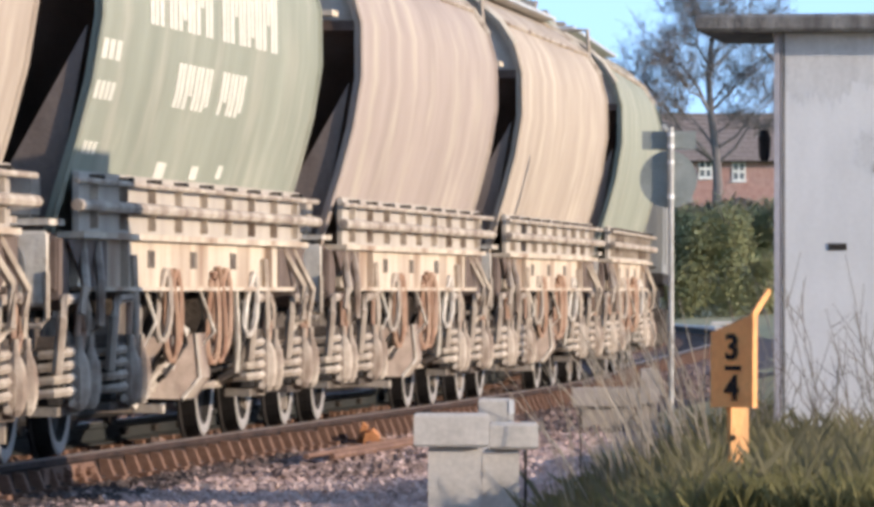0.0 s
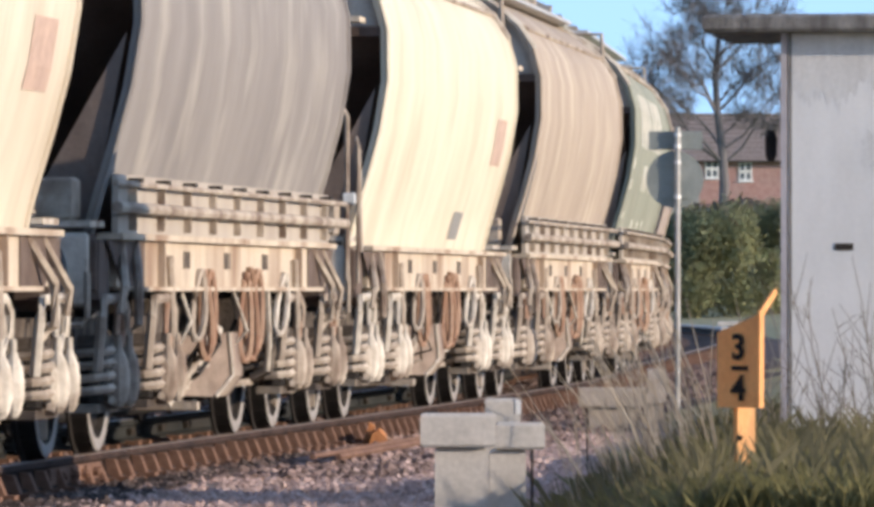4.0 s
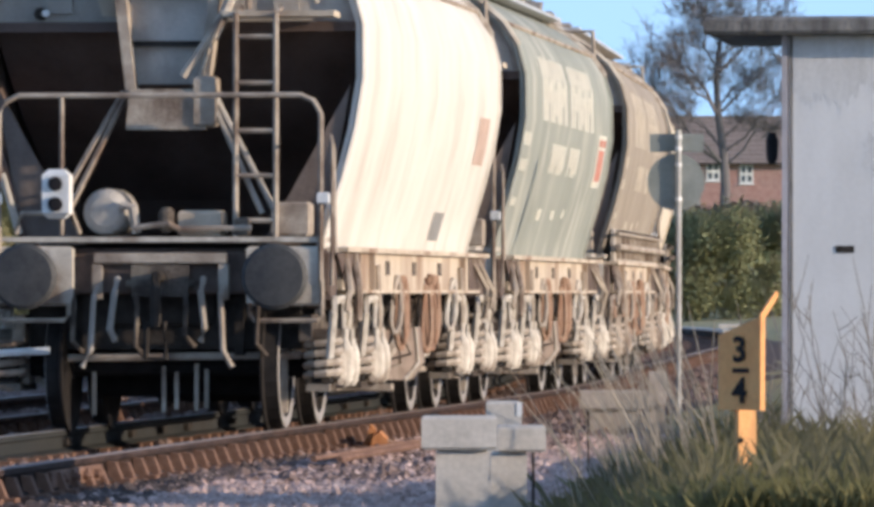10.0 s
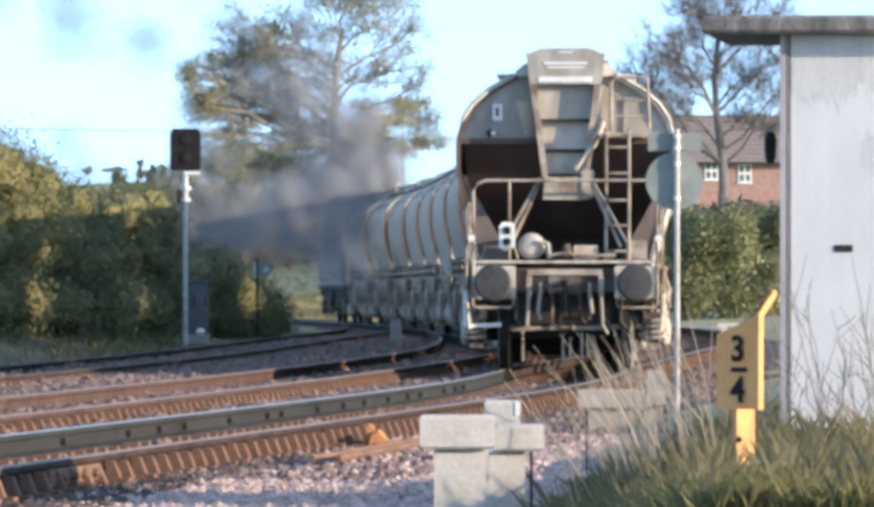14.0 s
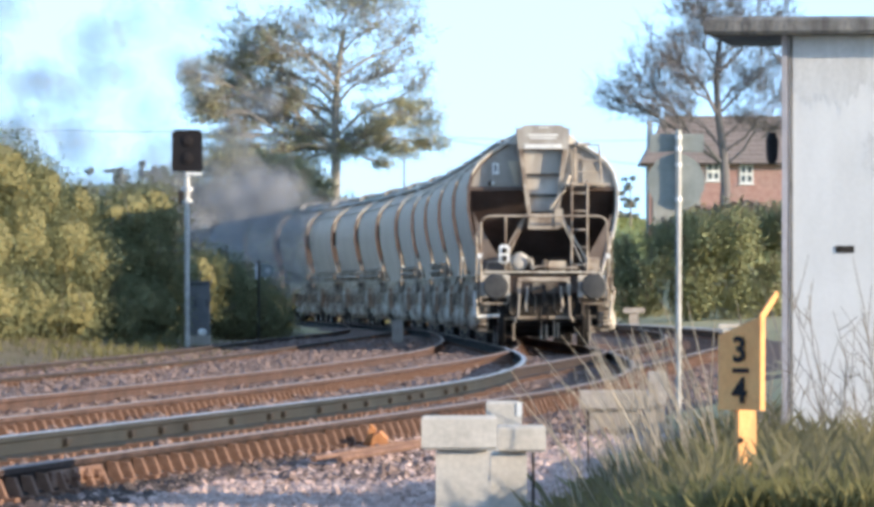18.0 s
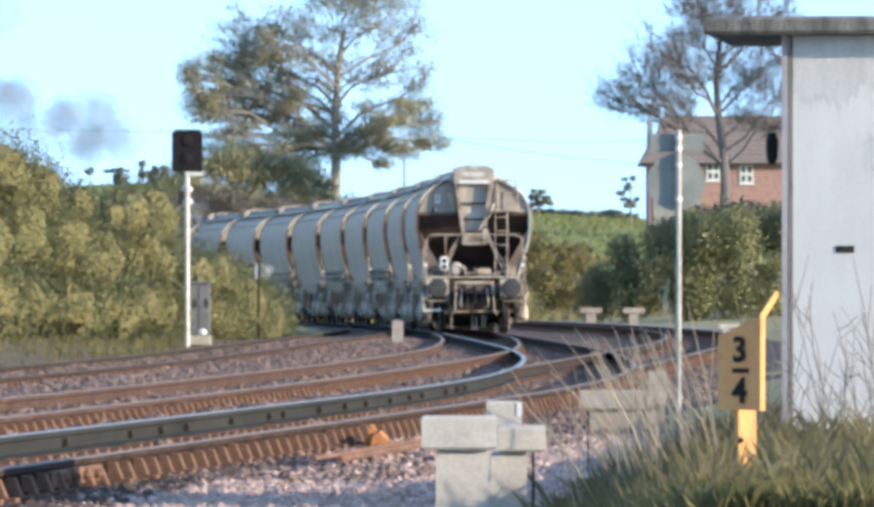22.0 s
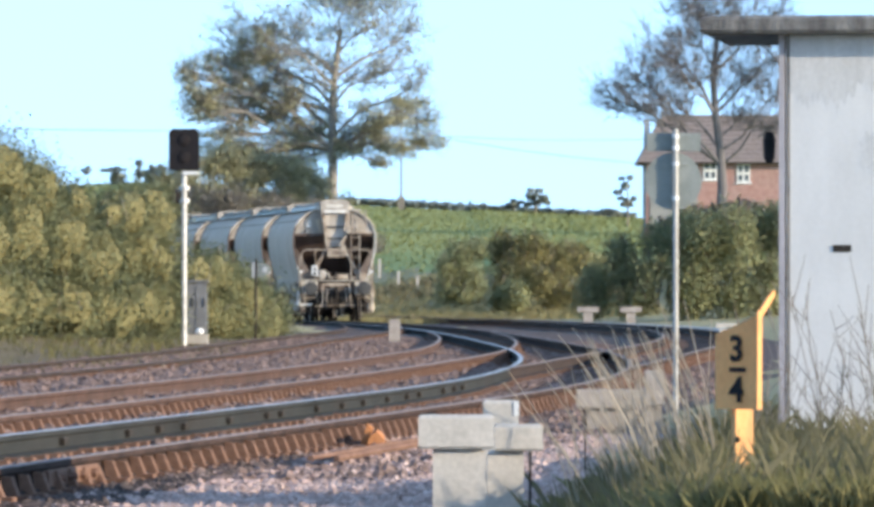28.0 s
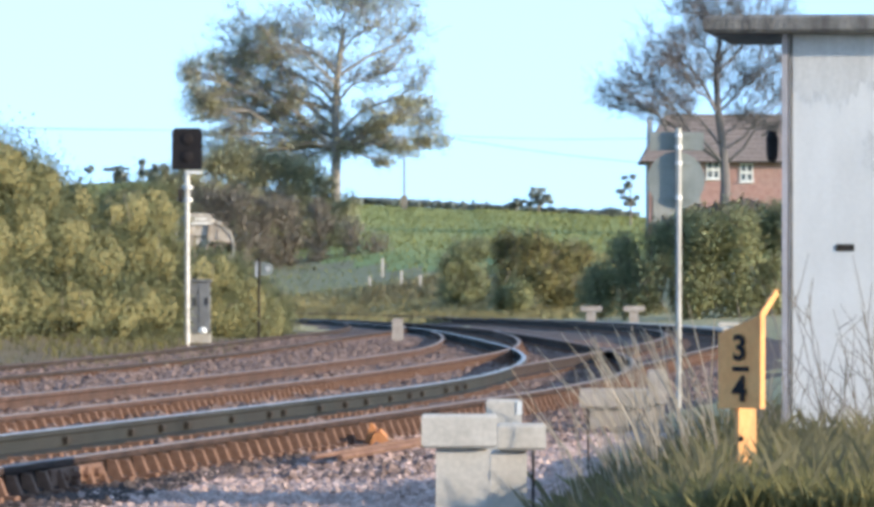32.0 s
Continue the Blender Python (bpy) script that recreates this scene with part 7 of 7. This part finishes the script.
# ---- ballast stones ----
def stones(name, label, n, place, size, seed, mat):
    rng = np.random.default_rng(seed)
    base = np.array([(1, 0, 0), (-1, 0, 0), (0, 1, 0), (0, -1, 0), (0, 0, 1), (0, 0, -1), (0.6, 0.6, 0.5), (-0.6, 0.6, 0.4), (-0.5, -0.6, 0.5), (0.6, -0.55, 0.45)])
    tris = [(0, 6, 4), (6, 2, 4), (2, 7, 4), (7, 1, 4), (1, 8, 4), (8, 3, 4), (3, 9, 4), (9, 0, 4), (0, 2, 6), (2, 1, 7), (1, 3, 8), (3, 0, 9)]
    v, f = np.zeros((n, 10, 3)), np.zeros((n, 12, 3), dtype=np.int64)
    t = np.array(tris)
    for i in range(n):
        s = size * rng.uniform(0.5, 1.35)
        a = rng.uniform(0, 6.28)
        c, d = math.cos(a), math.sin(a)
        p = base * (1 + 0.22 * rng.normal(size=(10, 1))) * (s * rng.uniform(0.75, 1.25), s, s * rng.uniform(0.5, 0.9))
        p = np.stack([p[:, 0] * c - p[:, 1] * d, p[:, 0] * d + p[:, 1] * c, p[:, 2]], axis=1)
        v[i] = p + place(rng)
        f[i] = t + i * 10
    me = bpy.data.meshes.new(name)
    me.from_pydata(v.reshape(-1, 3).tolist(), [], f.reshape(-1, 3).tolist())
    me.materials.append(mat)
    me.update()
    return tagged(new(name, me), label, "ballast", kind="stuff")


def near_ballast(rng):
    while True:
        y = 28 + 30 * rng.random() ** 1.4
        x = rng.uniform(-2.6, 2.2)
        if abs(x) < y * 0.066 and MAIN.x_at(y) + 0.86 + rng.random() ** 2 * max(0.0, 0.9 - 0.03 * (y - 28)) < x < 0.75 + 0.05 * (y - 30):
            return x, y, ground_z(x, y) + rng.uniform(-0.012, 0.02)


def far_ballast(rng):
    while True:
        y = 44 + 120 * rng.random() ** 1.6
        x = rng.uniform(-8.5, 5)
        if abs(x) < y * 0.064 and LEFT.x_at(min(y, 220)) - 1.6 < x < MAIN.x_at(y) + 2.4:
            return x, y, ground_z(x, y) + rng.uniform(-0.01, 0.025)


stones("ballast_stones", "pinkish grey loose ballast stones", 26000, near_ballast, 0.026, 101, M_STONE)


def oily_ballast(rng):
    y = rng.uniform(27.5, 50)
    x = MAIN.x_at(y) + 0.86 + rng.random() ** 1.5 * max(0.15, 0.9 - 0.03 * (y - 28))
    return x, y, ground_z(x, y) + rng.uniform(-0.005, 0.03)


stones("oily_ballast", "dark ballast stones along the rail", 4000, oily_ballast, 0.028, 103, M_STONE_RAILSIDE)
stones("track_ballast", "grey brown ballast between the rails", 22000, far_ballast, 0.042, 102, M_STONE_DARK)


# ---- smoke ----
def puff(seed):
    """Ragged shell within shell, drawn out along the line, so that a puff thins out towards its rim."""
    g = Geo()
    r = 0.86 + 0.2 * math.sin(seed * 2.4)
    for k, q in enumerate((1.0, 0.88, 0.75, 0.6, 0.42)):
        lump(g, 0, 0, 0, r * 1.15 * q, r * 1.9 * q, r * q, seed * 1.3 + k * 2.7, 18, 11)
    g.v = [tuple(Vector(v) * (1 + 0.42 * noise.noise(Vector(v) * 1.9 + Vector((seed, 0, 3))))) for v in g.v]
    return g.mesh("smoke_puff", M_SMOKE, smooth=True)


scene.cycles.transparent_max_bounces = 96
PUFF_MESHES = [puff(200 + k) for k in range(8)]
# first and last moment and number of the puffs of each burst
BURSTS = [(8.2, 10.6, 34), (10.6, 12.2, 36), (12.2, 13.9, 44), (14.0, 16.6, 24), (17.4, 18.1, 9), (18.6, 19.2, 7), (19.7, 20.4, 12)]
LINGER = (8.6, 19.5, 96)
PUFFS = []
for t0, t1, count, linger in [(*q, False) for q in BURSTS] + [(*LINGER, True)]:
    for k in range(count):
        ob = tagged(new("smoke_puff", PUFF_MESHES[len(PUFFS) % 8]), "thin grey puff of diesel exhaust smoke", "smoke", group="exhaust smoke")
        PUFFS.append((ob, t0 + (t1 - t0) * (k + 0.5) / count, linger))


def motions():
    """The train runs off round the bend, gathering speed."""
    s40 = MAIN.s_at(40.0)
    times = [i * 1.0 for i in range(33)]

    def rear(t):
        u = t - 9.0
        return s40 + 9.42 * u + 0.0417 * u * u

    def rows_for(near, far):
        rows = []
        for t in times:
            a, b = MAIN.at(rear(t) + near), MAIN.at(rear(t) + far)
            d = b - a
            m = (a + b) / 2
            rows.append((t, pose(m.x, m.y, 0, 0, 0, math.degrees(math.atan2(-d.x, d.y)))))
        return rows

    for k, w in enumerate(WAGONS):
        walk(w, rows_for(k * PITCH + (PITCH - BOGIES) / 2, k * PITCH + (PITCH + BOGIES) / 2))
    base = len(WAGONS) * PITCH + 0.35
    walk(LOCO, rows_for(base + 2.6, base + 9.4))

    # every wheelset turns with the way that it has rolled
    stops = list(range(0, 14 * FPS, 2)) + list(range(14 * FPS, 32 * FPS + 1))
    for v in (*WAGONS, LOCO):
        for b in v.children:
            for wheel in b.children:
                if wheel.name.startswith("wheelset"):
                    at = wheel.matrix_basis.translation.copy()
                    walk(wheel, [(k / FPS, pose(at.x, at.y, at.z, -math.degrees((rear(k / FPS) - rear(0)) / 0.445) % 360)) for k in stops])
    exhaust = base + 6.0
    halves = [i * 0.5 for i in range(65)]
    for k, (ob, born, linger) in enumerate(PUFFS):
        rng = np.random.default_rng(400 + k)
        late = born > 17.0 and not linger
        a = MAIN.at(rear(born) + exhaust)
        side, wind = rng.normal() * 0.4, rng.uniform(0.8, 1.25)
        lift = rng.uniform(2.0, 3.6) if late else rng.uniform(-1.9, 2.0)
        rise = rng.uniform(0.1, 0.5) if late else max(0.0, lift) * rng.uniform(0.25, 0.6)
        if linger:
            lift, rise, wind = rng.uniform(-2.6, 0.2), 0.0, rng.uniform(0.3, 0.95)
        inside = rng.uniform(-3.5, 3.5)
        rows = []
        for t in halves:
            if t <= born:
                q = MAIN.at(rear(t) + exhaust + inside)
                rows.append((t, pose(q.x, q.y, 2.4, 0, 0, MAIN.turn(rear(t) + exhaust + inside))))
            else:
                u = min(t - born, 14.0)
                drift = (2.3 * u if late else 0.9 * u + 0.20 * u * u) * wind
                rows.append((t, pose(a.x + side * min(1, u) - drift, a.y + 2.5 * min(u, 2.0), 3.9 + (lift * min(u, 1.2) / 1.2 if lift > 0 else 0.9 * min(u, 1.0) + (lift - 0.9) * smooth(u, 0.8, 3.0)) + rise * u, 0, 6 * u, 5 * u)))
        walk(ob, rows)


motions()
